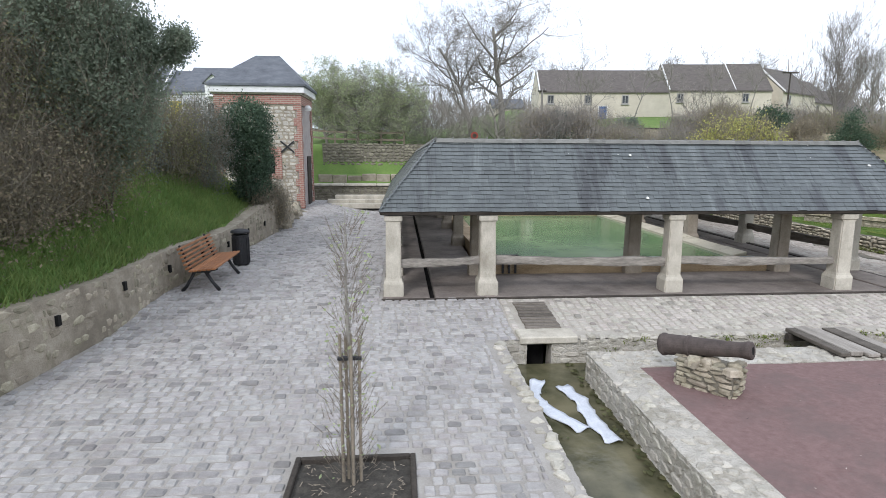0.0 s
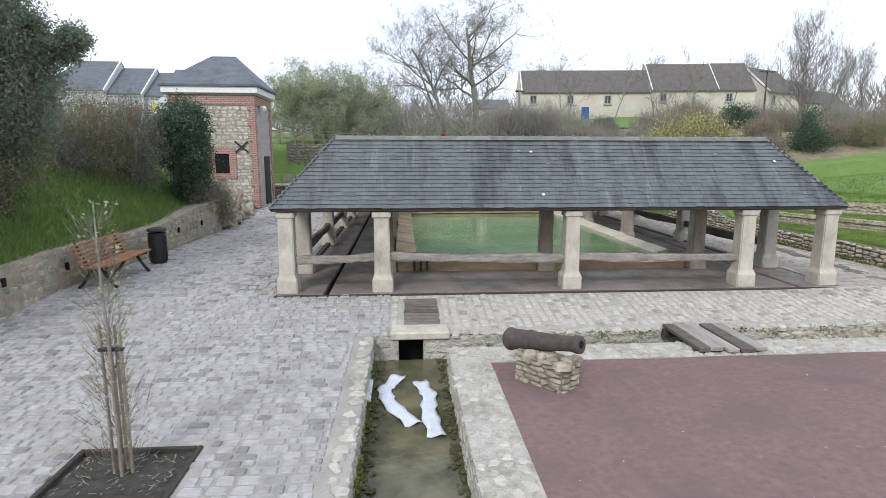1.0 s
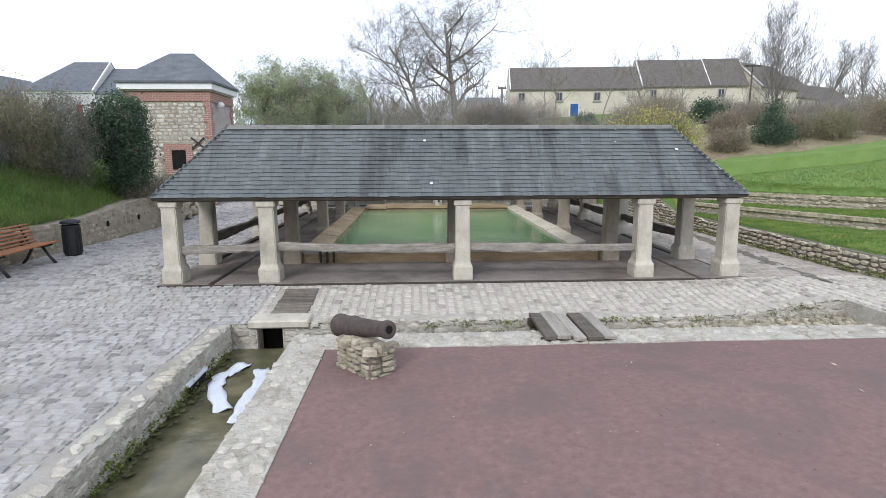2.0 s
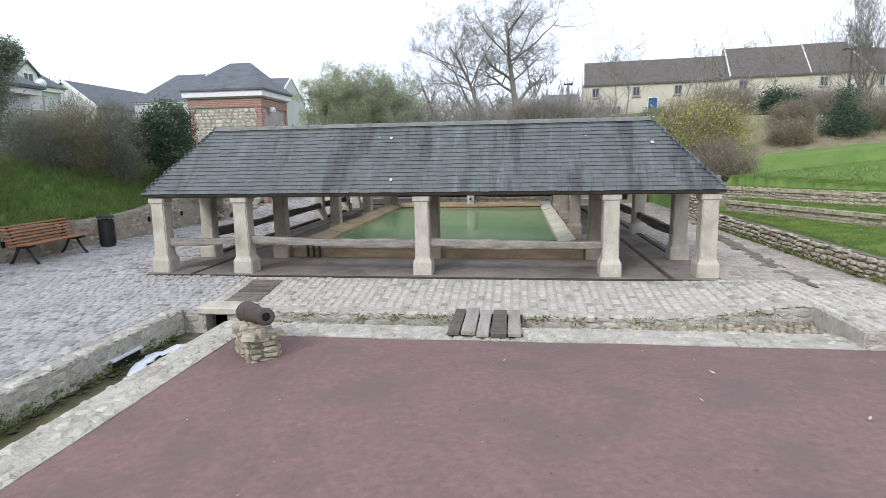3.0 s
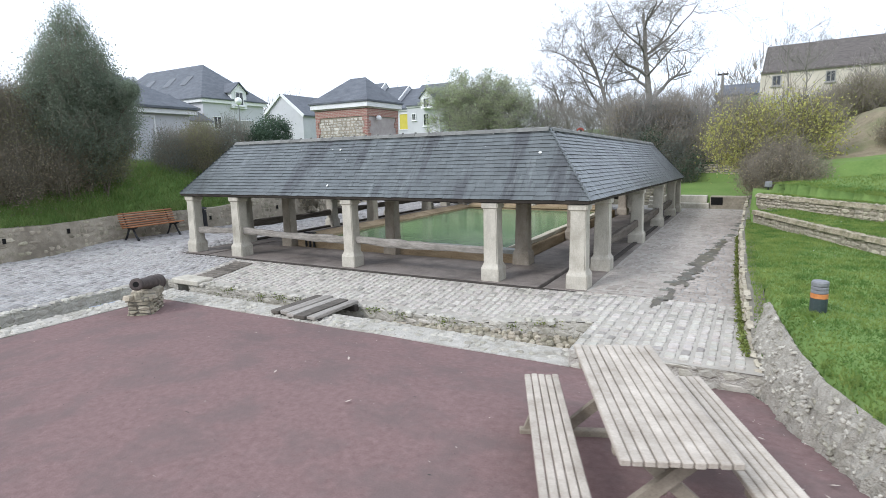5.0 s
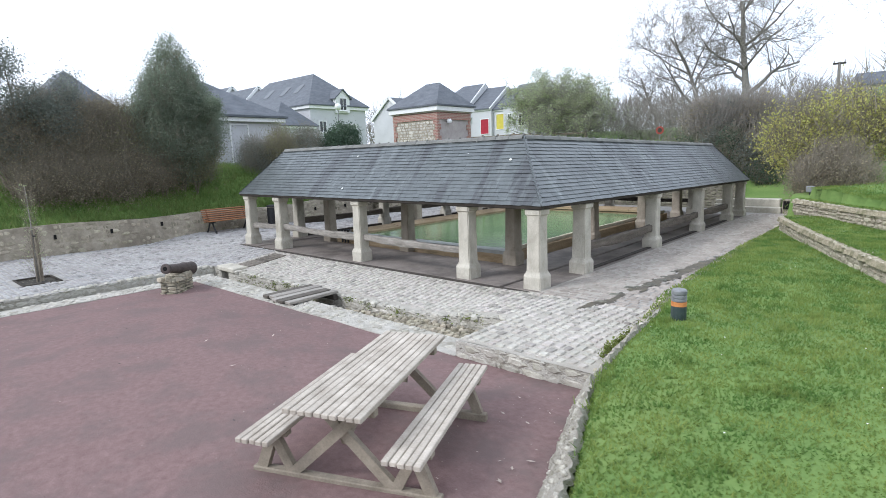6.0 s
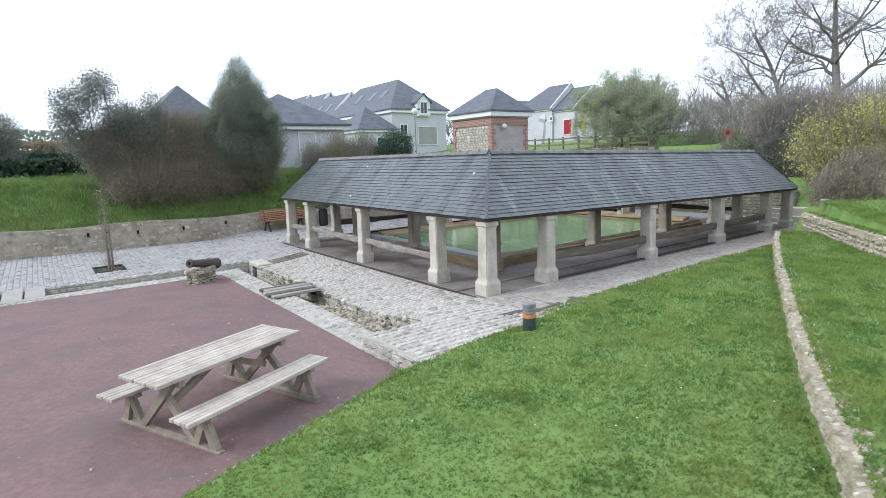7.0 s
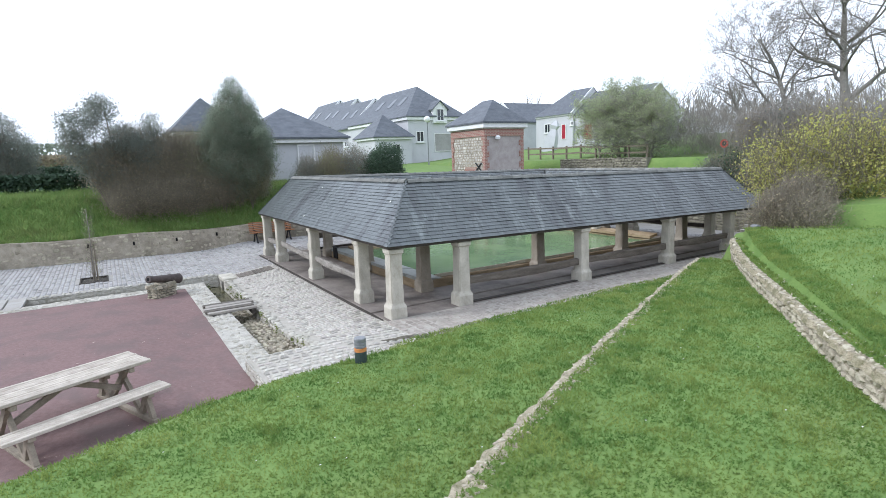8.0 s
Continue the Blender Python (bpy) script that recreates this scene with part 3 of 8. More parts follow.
def stone_face(path, zb, zt, side, course=0.13, length=0.26, proud=0.06, seed=1, cap=0.0):
    """Matrices of face stones of a wall along a plan polyline. side: +1 the face lies to the left of the way, -1 to its right.
    zb, zt: functions of the place. cap: depth of a row of cap stones on top."""
    r = random.Random(seed)
    out = []
    for a, b in zip(path, path[1:]):
        a, b = Vector((*a, 0)), Vector((*b, 0))
        d = b - a
        ln = d.length
        d.normalize()
        nrm = Vector((-d.y, d.x, 0)) * side
        top = max(zt(a), zt(b))
        z, row = min(zb(a), zb(b)), 0
        while z < top - 0.03:
            h = course * r.uniform(0.75, 1.3)
            s = r.uniform(-0.5, 0) * length
            while s < ln:
                w = length * r.uniform(0.55, 1.5)
                s0, s1 = max(0, s), min(ln, s + w)
                mid = a + d * ((s0 + s1) / 2)
                hh = min(h, zt(mid) - z)
                if s1 - s0 > 0.04 and hh > 0.04 and z > zb(mid) - 0.12:
                    pr = proud * r.uniform(0.6, 1.3)
                    tilt = r.uniform(-0.11, 0.11)
                    shift, grow = r.uniform(-0.12, 0.12) * hh, r.uniform(0.78, 1.12)
                    up = (Vector((0, 0, 1)) + d * tilt).normalized()
                    al = up.cross(nrm).normalized() if side < 0 else nrm.cross(up).normalized() * -1
                    m = basis(mid + Vector((0, 0, z + hh / 2 + shift)) - nrm * 0.03, al * (s1 - s0 - 0.012), up * (hh - 0.012) * grow, nrm * (pr + 0.03))
                    out.append(m)
                s += w
            z += h
            row += 1
        if cap:
            s = 0
            while s < ln:
                w = length * r.uniform(0.7, 1.7)
                s1 = min(ln, s + w)
                mid = a + d * ((s + s1) / 2)
                if s1 - s > 0.06:
                    m = basis(mid + Vector((0, 0, zt(mid) - 0.03)) - nrm * (cap / 2 - 0.03), d * (s1 - s - 0.012), nrm.cross(Vector((0, 0, 1))).cross(d) * 0 + Vector((-d.y, d.x, 0)) * (cap + r.uniform(-0.05, 0.06)), Vector((0, 0, 0.07 * r.uniform(0.8, 1.5))))
                    out.append(m)
                s += w
    return out

# ---------------------------------------------------------------- levels of the place
def pave_z(x, y):
    """Top of the paving: falls from the wash house to the channel, rises to the kerb on the grass side and to the bank wall."""
    z = -0.2 + 0.2 * smooth(8.2, 10.4, y)
    z += 0.26 * smooth(9.0, 11.6, x) * (1 - smooth(8.2, 10.4, y))
    z += 0.02 * smooth(-1.0, -4.2, x)
    z += 0.35 * smooth(19.0, 25.0, y) * smooth(-1.0, -3.5, x)
    return z


def red_z(x, y):
    return -0.2 + 0.13 * smooth(3.2, 9.0, x) * (1 - 0.92 * smooth(5.2, 6.7, y)) + 0.15 * smooth(6.8, 4.5, y) * smooth(3.2, 7.0, x) * (1 - 0.5 * smooth(9.5, 12.5, x)) + 0.03 * smooth(11.0, 14.0, x)


WALL1 = [(13.2, 6.98), (13.1, 7.8), (12.97, 10.5), (12.82, 16.5), (12.88, 19.6), (12.95, 21.6)]
WALL2 = [(13.05, 16.7), (13.55, 15.4), (14.45, 13.3), (15.5, 11.0), (16.25, 9.35), (16.8, 8.2), (17.35, 7.15), (19.0, 3.6), (21.5, -2.0)]
WALL3 = [(13.1, 17.9), (14.2, 16.3), (15.3, 14.9), (16.5, 13.5), (18.0, 11.75), (18.55, 11.2), (23.0, 7.6), (30.0, 2.4)]
LAWN_EDGE = [(-14.0, 19.5), (-4.0, 17.2), (0.0, 15.7), (2.0, 15.0), (3.0, 14.6), (4.0, 14.15), (5.0, 13.80), (6.0, 13.42), (7.0, 13.2), (7.8, 13.1), (10.5, 12.97), (16.5, 12.82), (19.6, 12.9), (26.0, 12.9)]
W2X = sorted((y, x) for x, y in WALL2)
W3X = sorted((y, x) for x, y in WALL3)


def lawn_edge(y):
    return lerp_table(LAWN_EDGE, y)


def strip_w(y):
    """Width of the stone strip between court and lawn."""
    return 0.25 + 0.03 * math.sin(y * 1.9)


BANK_X = [(-14.0, -5.7), (1.0, -4.95), (5.0, -4.58), (8.5, -4.28), (16.0, -3.95), (18.4, -3.85), (18.6, -4.1), (26.0, -4.1)]


def bank_x(y):
    """Face of the retaining wall under the bank."""
    return lerp_table(BANK_X, y)


def hills(x, y):
    """Lie of the land outside the paved hollow."""
    n = noise.noise(Vector((x * 0.11, y * 0.11, 3.1))) * 0.25
    k = smooth(9.4, 10.0, x)
    back = 1.05 * smooth(26.4, 26.6, y) + 0.45 * smooth(27.3, 27.5, y) + 1.45 * smooth(28.3, 28.6, y)
    back = back * (1 - k) + k * (0.50 * smooth(25.2, 26.0, y) + 0.45 * smooth(26.0, 28.3, y) + 0.78 * smooth(28.4, 28.6, y) + 1.2 * smooth(29, 36, y))
    back += 0.9 * smooth(29, 40, y) + 2.0 * smooth(40, 90, y)
    if x < bank_x(y) - 0.1:
        bank = 0.72 + 1.55 * smooth(bank_x(y) - 0.1, bank_x(y) - 2.3, x) + 0.2 * smooth(-6.5, -9.0, x) + 0.5 * smooth(-9, -25, x) + 2.5 * smooth(-25, -90, x)
        k = smooth(17.5, 21.5, y) * (1 - smooth(-7.2, -9.5, x))
        bank = bank * (1 - k) + 0.45 * k
        z = max(bank, back + 0.0) if y > 26 else bank
        return z + n * smooth(-4.6, -6.5, x)
    e = lawn_edge(y)
    if x > e and y < 19.6:
        z = 0.53 - 0.36 * (1 - smooth(strip_w(y) - 0.15, strip_w(y) + 0.14, x - e)) * (1 - smooth(7.6, 9.2, y))
        z -= 0.05 * (1 - smooth(0.1, 1.0, x - e))
        if y < 16.7 and x > lerp_table(W2X, y) + 0.25:
            z = 0.82
        if y < 17.9 and x > lerp_table(W3X, y) + 0.27:
            z = 1.17 + 0.10 * max(0, x - lerp_table(W3X, y)) + 0.035 * max(0, y - 12)
        if y > 17.5:
            z = max(z, 0.5 + 0.72 * smooth(17.5, 18.3, y))
        z += 0.05 * noise.noise(Vector((x * 0.5, y * 0.5, 0)))
        return z + 1.5 * smooth(35, 120, x)
    back += 2.3 * smooth(38, 51, y) * smooth(6, 12, x)
    if y >= 19.6 and x > 12.9:
        z = 1.25 + 0.085 * (x - 13.2) + 0.06 * (y - 11) if y < 34 else 2.63 + 0.085 * (x - 13.2) + 0.02 * (y - 34)
        z = min(z, 3.2 + 0.02 * x)
        rise = smooth(20.6, 25.2, y) * (1 - smooth(29, 35, y)) * smooth(14.8, 16.8, x)
        z += rise * (max(z, min(3.6, 3.65 - 0.09 * (x - 19))) - z)
        return z * smooth(12.9, 13.4, x) + (1 - smooth(12.9, 13.4, x)) * 0.3 + n * 0.5 + 2.3 * smooth(38, 51, y)
    return back + n * smooth(29, 33, y) * 2


def ground_z(x, y):
    if bank_x(y) - 0.22 < x < lawn_edge(y) + 0.12 and -14 < y < (26.45 if x < 9.9 else 25.45):
        if x > 3.4 and y < 6.6:
            return -0.4
        return -1.2
    if y <= -14 and -4.35 < x < 25:
        return -0.2
    return hills(x, y)


xs = [-900, -500, -300, -180, -120, -80, -60, -45, -35, -28, -22, -18, -15] + [-13 + 0.25 * i for i in range(0, 157)] + [28, 31, 35, 40, 48, 60, 80, 120, 180, 300, 500, 900]
ys = [-900, -400, -200, -100, -60, -40, -28, -20] + [-15 + 0.25 * i for i in range(0, 201)] + [37, 40, 44, 50, 58, 70, 90, 120, 180, 300, 500, 900]
xs = sorted(set(xs + [12.625 + 0.25 * i for i in range(26)]))
ys = sorted(set(ys + [0.125 + 0.25 * i for i in range(40)]))
gg = Geo()
gg.v = [(x, y, ground_z(x, y)) for y in ys for x in xs]
nx = len(xs)
gg.f = [(j * nx + i, j * nx + i + 1, (j + 1) * nx + i + 1, (j + 1) * nx + i) for j in range(len(ys) - 1) for i in range(nx - 1)]
ground = solid("ground", gg, M_grass, "uneven green grass land with terraces and a bank", "ground", "structure", soft=True)

# paving bed: a sheet of pale mortar in which the setts lie, cut out for the channel and ditch
CH_X0, CH_X1, CH_Y1 = 1.66, 2.74, 8.06         # water channel
DT_Y0, DT_Y1, DT_X1 = 7.42, 8.06, 11.2         # ditch along the paving's edge
PIT = (-0.80, 4.22, 0.20, 4.92)                # planting pit


def bed_sheet(rects, zf, step, drop):
    g = Geo()
    for x0, y0, x1, y1 in rects:
        nx_, ny_ = max(1, round((x1 - x0) / step)), max(1, round((y1 - y0) / step))
        base = len(g.v)
        for j in range(ny_ + 1):
            for i in range(nx_ + 1):
                x, y = x0 + (x1 - x0) * i / nx_, y0 + (y1 - y0) * j / ny_
                g.v.append((x, y, zf(x, y) - drop))
        for j in range(ny_):
            for i in range(nx_):
                a = base + j * (nx_ + 1) + i
                g.f.append((a, a + 1, a + nx_ + 2, a + nx_ + 1))
    return g


PX0, PY0, PX1, PY1 = PIT
bed_rects = [(-5.9, -14, PX0, 8.06), (PX0, -14, PX1, PY0), (PX0, PY1, PX1, 8.06), (PX1, -14, CH_X0, 8.06), (-4.4, 8.06, 1.9, 9.88),
             (-4.4, 9.88, -0.2, 26.5), (10.6, 9.88, 13.1, 25.4), (-0.2, 24.3, 10.6, 25.4), (-0.2, 25.4, 9.8, 26.5)]
pavement = solid("pavement", bed_sheet(bed_rects, pave_z, 0.33, 0.011), M_joint, "pale stone sett paving laid in lime mortar round the wash house", "paving", "structure")
solid("apron", bed_sheet([(1.9, 8.06, DT_X1, 9.88), (DT_X1, 6.9, 13.2, 9.88)], pave_z, 0.33, 0.011), M_joint_warm, "warm pale sett apron before the wash house", "paving", "structure")
lane = bed_sheet([(10.6, 9.88, 12.0, 24.5)], pave_z, 0.33, 0.004)
solid("side_lane", lane, M_lane, "smooth worn mortar lane beside the wash house", "paving", "structure")
red_area = Geo()
rows_y = [-14 + 0.6 * i for i in range(35)] + [6.9]
prev = None
for y in rows_y:
    row = []
    x1 = lawn_edge(y) + 0.1 if y < 6.6 else 13.1
    for i in range(41):
        x = 3.1 + (x1 - 3.1) * i / 40
        row.append(len(red_area.v))
        red_area.v.append((x, y, red_z(x, y) + 0.012 * noise.noise(Vector((x, y, 0)))))
    if prev:
        red_area.f.extend([(prev[i], prev[i + 1], row[i + 1], row[i]) for i in range(40)])
    prev = row
solid("red_court", red_area, M_red, "flat dull red gravel court with a few fallen leaves", "court", "structure", soft=True)

# channel and ditch: floors, water and backing walls
cf = Geo()
cf.box(CH_X0 - 0.1, -14, -1.15, CH_X1 + 0.1, CH_Y1 + 0.1, -0.74)
cf.box(CH_X1, DT_Y0 - 0.1, -1.15, 4.6, DT_Y1 + 0.1, -0.66)
solid("channel_bed", cf, M_basin, "silty stone bed of the water channel", "channel", "structure")
wg = Geo()
wg.quad((CH_X0, -14, -0.6), (CH_X1, -14, -0.6), (CH_X1, CH_Y1, -0.6), (CH_X0, CH_Y1, -0.6))
wg.quad((CH_X1, DT_Y0, -0.6), (4.6, DT_Y0, -0.6), (4.6, DT_Y1, -0.6), (CH_X1, DT_Y1, -0.6))
db = Geo()
for i in range(66):
    for j in range(7):
        x = 4.6 + 6.65 * i / 65
        db.v.append((x, DT_Y0 - 0.05 + 0.78 * j / 6, -0.62 + 0.36 * smooth(4.6, 10.8, x) + 0.05 * noise.noise(Vector((x * 4, j * 0.9, 2)))))
db.f = [(i * 7 + j, i * 7 + 7 + j, i * 7 + 8 + j, i * 7 + 1 + j) for i in range(65) for j in range(6)]
ditch_bed = solid("ditch_bed", db, M_ditch, "pale mossy rubble bed of the shallow ditch", "ditch", "structure")
solid("channel_water", wg, M_channel_water, "shallow murky olive water standing in the channel", "water", "structure")

# ---------------------------------------------------------------- the wash house
POST_X = [0.0, 1.74, 5.31, 8.74, 10.4]
POST_Y = [10.15, 11.85, 15.65, 19.2, 22.3, 23.9]


def sink(y):
    """How far the old roof has settled towards the spring end."""
    return 0.0165 * max(0.0, y - 10.0)


wash = thing("wash_house", pose(5.2, 17.0, 0), "open stone-posted wash house, slate ring roof round a pool", "wash house")
WO = Vector((5.2, 17.0, 0))


def wpart(name, g, mat, label="", soft=False, parent=None, kind=""):
    g.v = [(x - WO.x, y - WO.y, z - WO.z) for x, y, z in g.v]
    return part(name, g, mat, parent or wash, label, soft, kind)


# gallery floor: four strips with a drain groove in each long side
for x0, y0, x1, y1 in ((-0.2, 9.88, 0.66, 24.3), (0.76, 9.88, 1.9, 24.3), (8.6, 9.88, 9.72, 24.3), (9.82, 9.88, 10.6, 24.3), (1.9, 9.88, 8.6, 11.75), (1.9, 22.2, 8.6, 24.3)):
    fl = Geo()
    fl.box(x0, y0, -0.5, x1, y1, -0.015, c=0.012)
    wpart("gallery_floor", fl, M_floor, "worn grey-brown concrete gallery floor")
for x0, x1 in ((0.66, 0.76), (9.72, 9.82)):
    gr = Geo()
    gr.box(x0, 9.9, -0.5, x1, 24.3, -0.11)
    wpart("drain_groove", gr, M_black)
# flush dark strip standing in for the dark of the front drain groove
kb = Geo()
kb.box(-0.22, 9.80, -0.4, 10.62, 9.876, -0.02, c=0.01)
wpart("front_groove_strip", kb, M_darkwood, "narrow dark strip in place of the front drain groove")

# posts
post_g = Geo()
post_g.square([(0.188, 0.0), (0.186, 0.235), (0.172, 0.27), (0.155, 0.30), (0.145, 0.34), (0.135, 1.34), (0.138, 1.38), (0.165, 1.40), (0.168, 1.475), (0.158, 1.49)])
post_mesh = post_g.mesh("post", M_limestone)
bv = bmesh.new()
bv.from_mesh(post_mesh)
bmesh.ops.bevel(bv, geom=[e for e in bv.edges if abs(e.verts[0].co.z - e.verts[1].co.z) > 0.05], offset=0.018, segments=2, affect='EDGES')
bv.to_mesh(post_mesh)
bv.free()
spots = [(x, POST_Y[0]) for x in POST_X] + [(x, POST_Y[-1]) for x in POST_X] + [(x, y) for x in (POST_X[0], POST_X[-1]) for y in POST_Y[1:-1]]
n_outer = len(spots)
# posts under the ring roof take the stone darkened with painted shade
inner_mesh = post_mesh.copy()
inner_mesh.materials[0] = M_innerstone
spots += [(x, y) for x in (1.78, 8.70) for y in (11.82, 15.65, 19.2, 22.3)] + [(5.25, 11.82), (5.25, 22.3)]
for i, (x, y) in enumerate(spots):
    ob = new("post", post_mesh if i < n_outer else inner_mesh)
    ob.parent = wash
    s = 1 + 0.04 * rng.uniform(-1, 1)
    ob.matrix_basis = Matrix.Translation(Vector((x, y, -0.02)) - WO) @ Euler((rng.uniform(-0.008, 0.008), rng.uniform(-0.008, 0.008), rng.choice((0, 1, 2, 3)) * math.pi / 2)).to_matrix().to_4x4() @ Matrix.Diagonal((s, s, 1.0 - sink(y) / 1.49, 1))

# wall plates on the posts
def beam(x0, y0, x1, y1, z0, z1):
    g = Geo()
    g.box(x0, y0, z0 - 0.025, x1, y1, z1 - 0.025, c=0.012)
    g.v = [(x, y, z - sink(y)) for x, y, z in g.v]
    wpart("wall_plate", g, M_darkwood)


beam(-0.1, 10.05, 10.5, 10.25, 1.49, 1.62)
beam(-0.1, 23.9, 10.5, 24.1, 1.49, 1.62)
beam(-0.1, 10.254, 0.1, 23.896, 1.49, 1.62)
beam(10.3, 10.254, 10.5, 23.896, 1.49, 1.62)
beam(1.68, 11.72, 8.80, 11.92, 1.49, 1.66)
beam(1.68, 22.2, 8.80, 22.4, 1.49, 1.66)
beam(1.68, 11.924, 1.88, 22.196, 1.49, 1.66)
beam(8.60, 11.924, 8.80, 22.196, 1.49, 1.66)

# rails between the posts: rough squared old timbers with worn edges
def rail(a, b, mat=M_oldwood, r=0.075, sag=0.02):
    a, b = Vector(a), Vector(b)
    d = (b - a).normalized()
    side = d.cross(Vector((0, 0, 1))).normalized()
    g, n = Geo(), 14
    prof = [(-0.7, -1.0), (0.7, -1.0), (0.85, -0.6), (0.85, 0.65), (0.55, 1.0), (-0.55, 1.0), (-0.85, 0.6), (-0.85, -0.6)]
    for i in range(n + 1):
        t = i / n
        c = a.lerp(b, t) + Vector((0, 0, -sag * math.sin(math.pi * t) + rng.uniform(-0.006, 0.006)))
        k = r * (1 + 0.12 * math.sin(t * 7 + a.x)) * rng.uniform(0.94, 1.06)
        for px, pz in prof:
            g.v.append(tuple(c + side * (px * k * 0.8 + rng.uniform(-0.007, 0.007)) + Vector((0, 0, pz * k + rng.uniform(-0.008, 0.008)))))
    g.f = [(i * 8 + k, i * 8 + (k + 1) % 8, i * 8 + 8 + (k + 1) % 8, i * 8 + 8 + k) for i in range(n) for k in range(8)]
    g.f += [tuple(range(8))[::-1], tuple(n * 8 + k for k in range(8))]
    wpart("rail", g, mat, "rough grey weathered timber rail")


for a, b, z0, z1 in ((0, 1, 0.58, 0.62), (1, 2, 0.63, 0.56), (2, 3, 0.58, 0.54)):
    rail((POST_X[a] + 0.12, 10.15, z0), (POST_X[b] - 0.12, 10.15, z1))
# side rails carry their roof shade in the darker timber colour
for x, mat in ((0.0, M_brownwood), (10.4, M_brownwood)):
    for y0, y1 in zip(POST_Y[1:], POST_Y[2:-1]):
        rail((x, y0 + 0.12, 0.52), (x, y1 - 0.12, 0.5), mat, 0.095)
        lo = Geo()
        lo.box(x - 0.06, y0 + 0.16, -0.015, x + 0.06, y1 - 0.16, 0.05 if x < 1 else 0.012, c=0.008)
        wpart("sill_beam", lo, M_darkwood)
# back rails in near-black timber, the depth of gallery shade painted in
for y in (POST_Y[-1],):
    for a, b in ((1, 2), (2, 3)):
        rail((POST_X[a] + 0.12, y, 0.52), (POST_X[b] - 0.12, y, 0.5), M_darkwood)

# basin: wall, washing slabs, pale rim and water
BX0, BX1, BY0, BY1 = 1.97, 8.50, 11.86, 21.9
for x0, y0, x1, y1 in ((BX0, BY0, BX1, BY0 + 0.34), (BX0, BY1 - 0.34, BX1, BY1), (BX0, BY0 + 0.344, BX0 + 0.34, BY1 - 0.344), (BX1 - 0.34, BY0 + 0.344, BX1, BY1 - 0.344)):
    bw = Geo()
    bw.box(x0, y0, -0.6, x1, y1, 0.19, c=0.02)
    wpart("basin_wall", bw, M_basin, "low ochre stone basin wall stained by water")


def slab_run(name, mat, p0, p1, inward, outer_z, inner_z, width, out, n, label):
    """Washing slabs in a row from p0 to p1, each a sloping stone."""
    p0, p1, inward = Vector((*p0, 0)), Vector((*p1, 0)), Vector((*inward, 0))
    d = (p1 - p0) / n
    for i in range(n):
        a, b = p0 + d * i + d.normalized() * 0.006, p0 + d * (i + 1) - d.normalized() * 0.006
        dz = rng.uniform(-0.012, 0.012)
        top = [a - inward * out + Vector((0, 0, outer_z + dz)), b - inward * out + Vector((0, 0, outer_z + dz)),
               b + inward * width + Vector((0, 0, inner_z + dz)), a + inward * width + Vector((0, 0, inner_z + dz))]
        low = [p - Vector((0, 0, 0.09)) for p in top]
        g = Geo()
        g.add(low + top, [(3, 2, 1, 0), (4, 5, 6, 7), (0, 1, 5, 4), (1, 2, 6, 5), (2, 3, 7, 6), (3, 0, 4, 7)])
        wpart(name, g, mat, label if i == 0 else "")


slab_run("washing_slab", M_ledge, (BX0, BY0), (BX1, BY0), (0, 1), 0.27, 0.20, 0.62, 0.03, 8, "damp grey sloping washing slab")
slab_run("rim_slab", M_rim, (BX1 - 0.10, BY0 + 0.64), (BX1 - 0.10, BY1), (-1, 0), 0.285, 0.20, 0.36, 0.0, 11, "pale cream sloping stone rim")
slab_run("rim_slab", M_basin, (BX0, BY1), (BX0, BY0 + 0.64), (1, 0), 0.28, 0.20, 0.45, 0.03, 11, "ochre stone rim")
slab_run("rim_slab", M_basin, (BX1 - 0.50, BY1), (BX0 + 0.5, BY1), (0, -1), 0.36, 0.30, 0.40, 0.03, 7, "pale stone rim at the spring end")
wb = Geo()
wb.quad((BX0 + 0.3, BY0 + 0.3, 0.13), (BX1 - 0.3, BY0 + 0.3, 0.13), (BX1 - 0.3, BY1 - 0.3, 0.13), (BX0 + 0.3, BY1 - 0.3, 0.13))
rack = thing("iron_rack", pose(2.5, BY0 - 0.05, 0.0), "small black iron rack against the basin wall", "rack")
for x in (-0.14, 0.0, 0.14):
    g = Geo()
    g.box(x - 0.022, -0.03, -0.016, x + 0.022, 0.015, 0.36, c=0.004)
    part("leg", g, M_iron, rack)
g = Geo()
g.box(-0.2, -0.035, 0.362, 0.2, 0.05, 0.395, c=0.006)
part("top_bar", g, M_iron, rack)
pool = solid("pool_water", wb, M_water, "still milky green spring water in the open pool", "water", "structure")
# spring spout post at the far rim
sp = thing("spout_post", pose(5.3, 21.72, 0.3), "short limestone post with a dark iron spout", "spout")
g = Geo()
g.square([(0.13, 0), (0.13, 0.5), (0.16, 0.52), (0.16, 0.58), (0.1, 0.64)])
part("shaft", g, M_limestone, sp)
g = Geo()
g.tube([(0, -0.12, 0.22), (0, -0.24, 0.23), (0, -0.30, 0.18)], [0.045, 0.04, 0.04], n=8)
part("spout", g, M_iron, sp, "dark iron water spout")

# roof: a ring with an outer and an inner slope
EX0, EX1, EY0, EY1 = -0.24, 10.62, 9.94, 24.15
RI, RZ, EZ = 1.07, 2.83, 1.535           # ridge inset, ridge and eave heights
II, IZ = 2.22, 1.63                      # inner eave inset and height
roof = Geo()


def rect_at(i, z):
    return [Vector((x, y, z - sink(y))) for x, y in ((EX0 + i, EY0 + i), (EX1 - i, EY0 + i), (EX1 - i, EY1 - i), (EX0 + i, EY1 - i))]


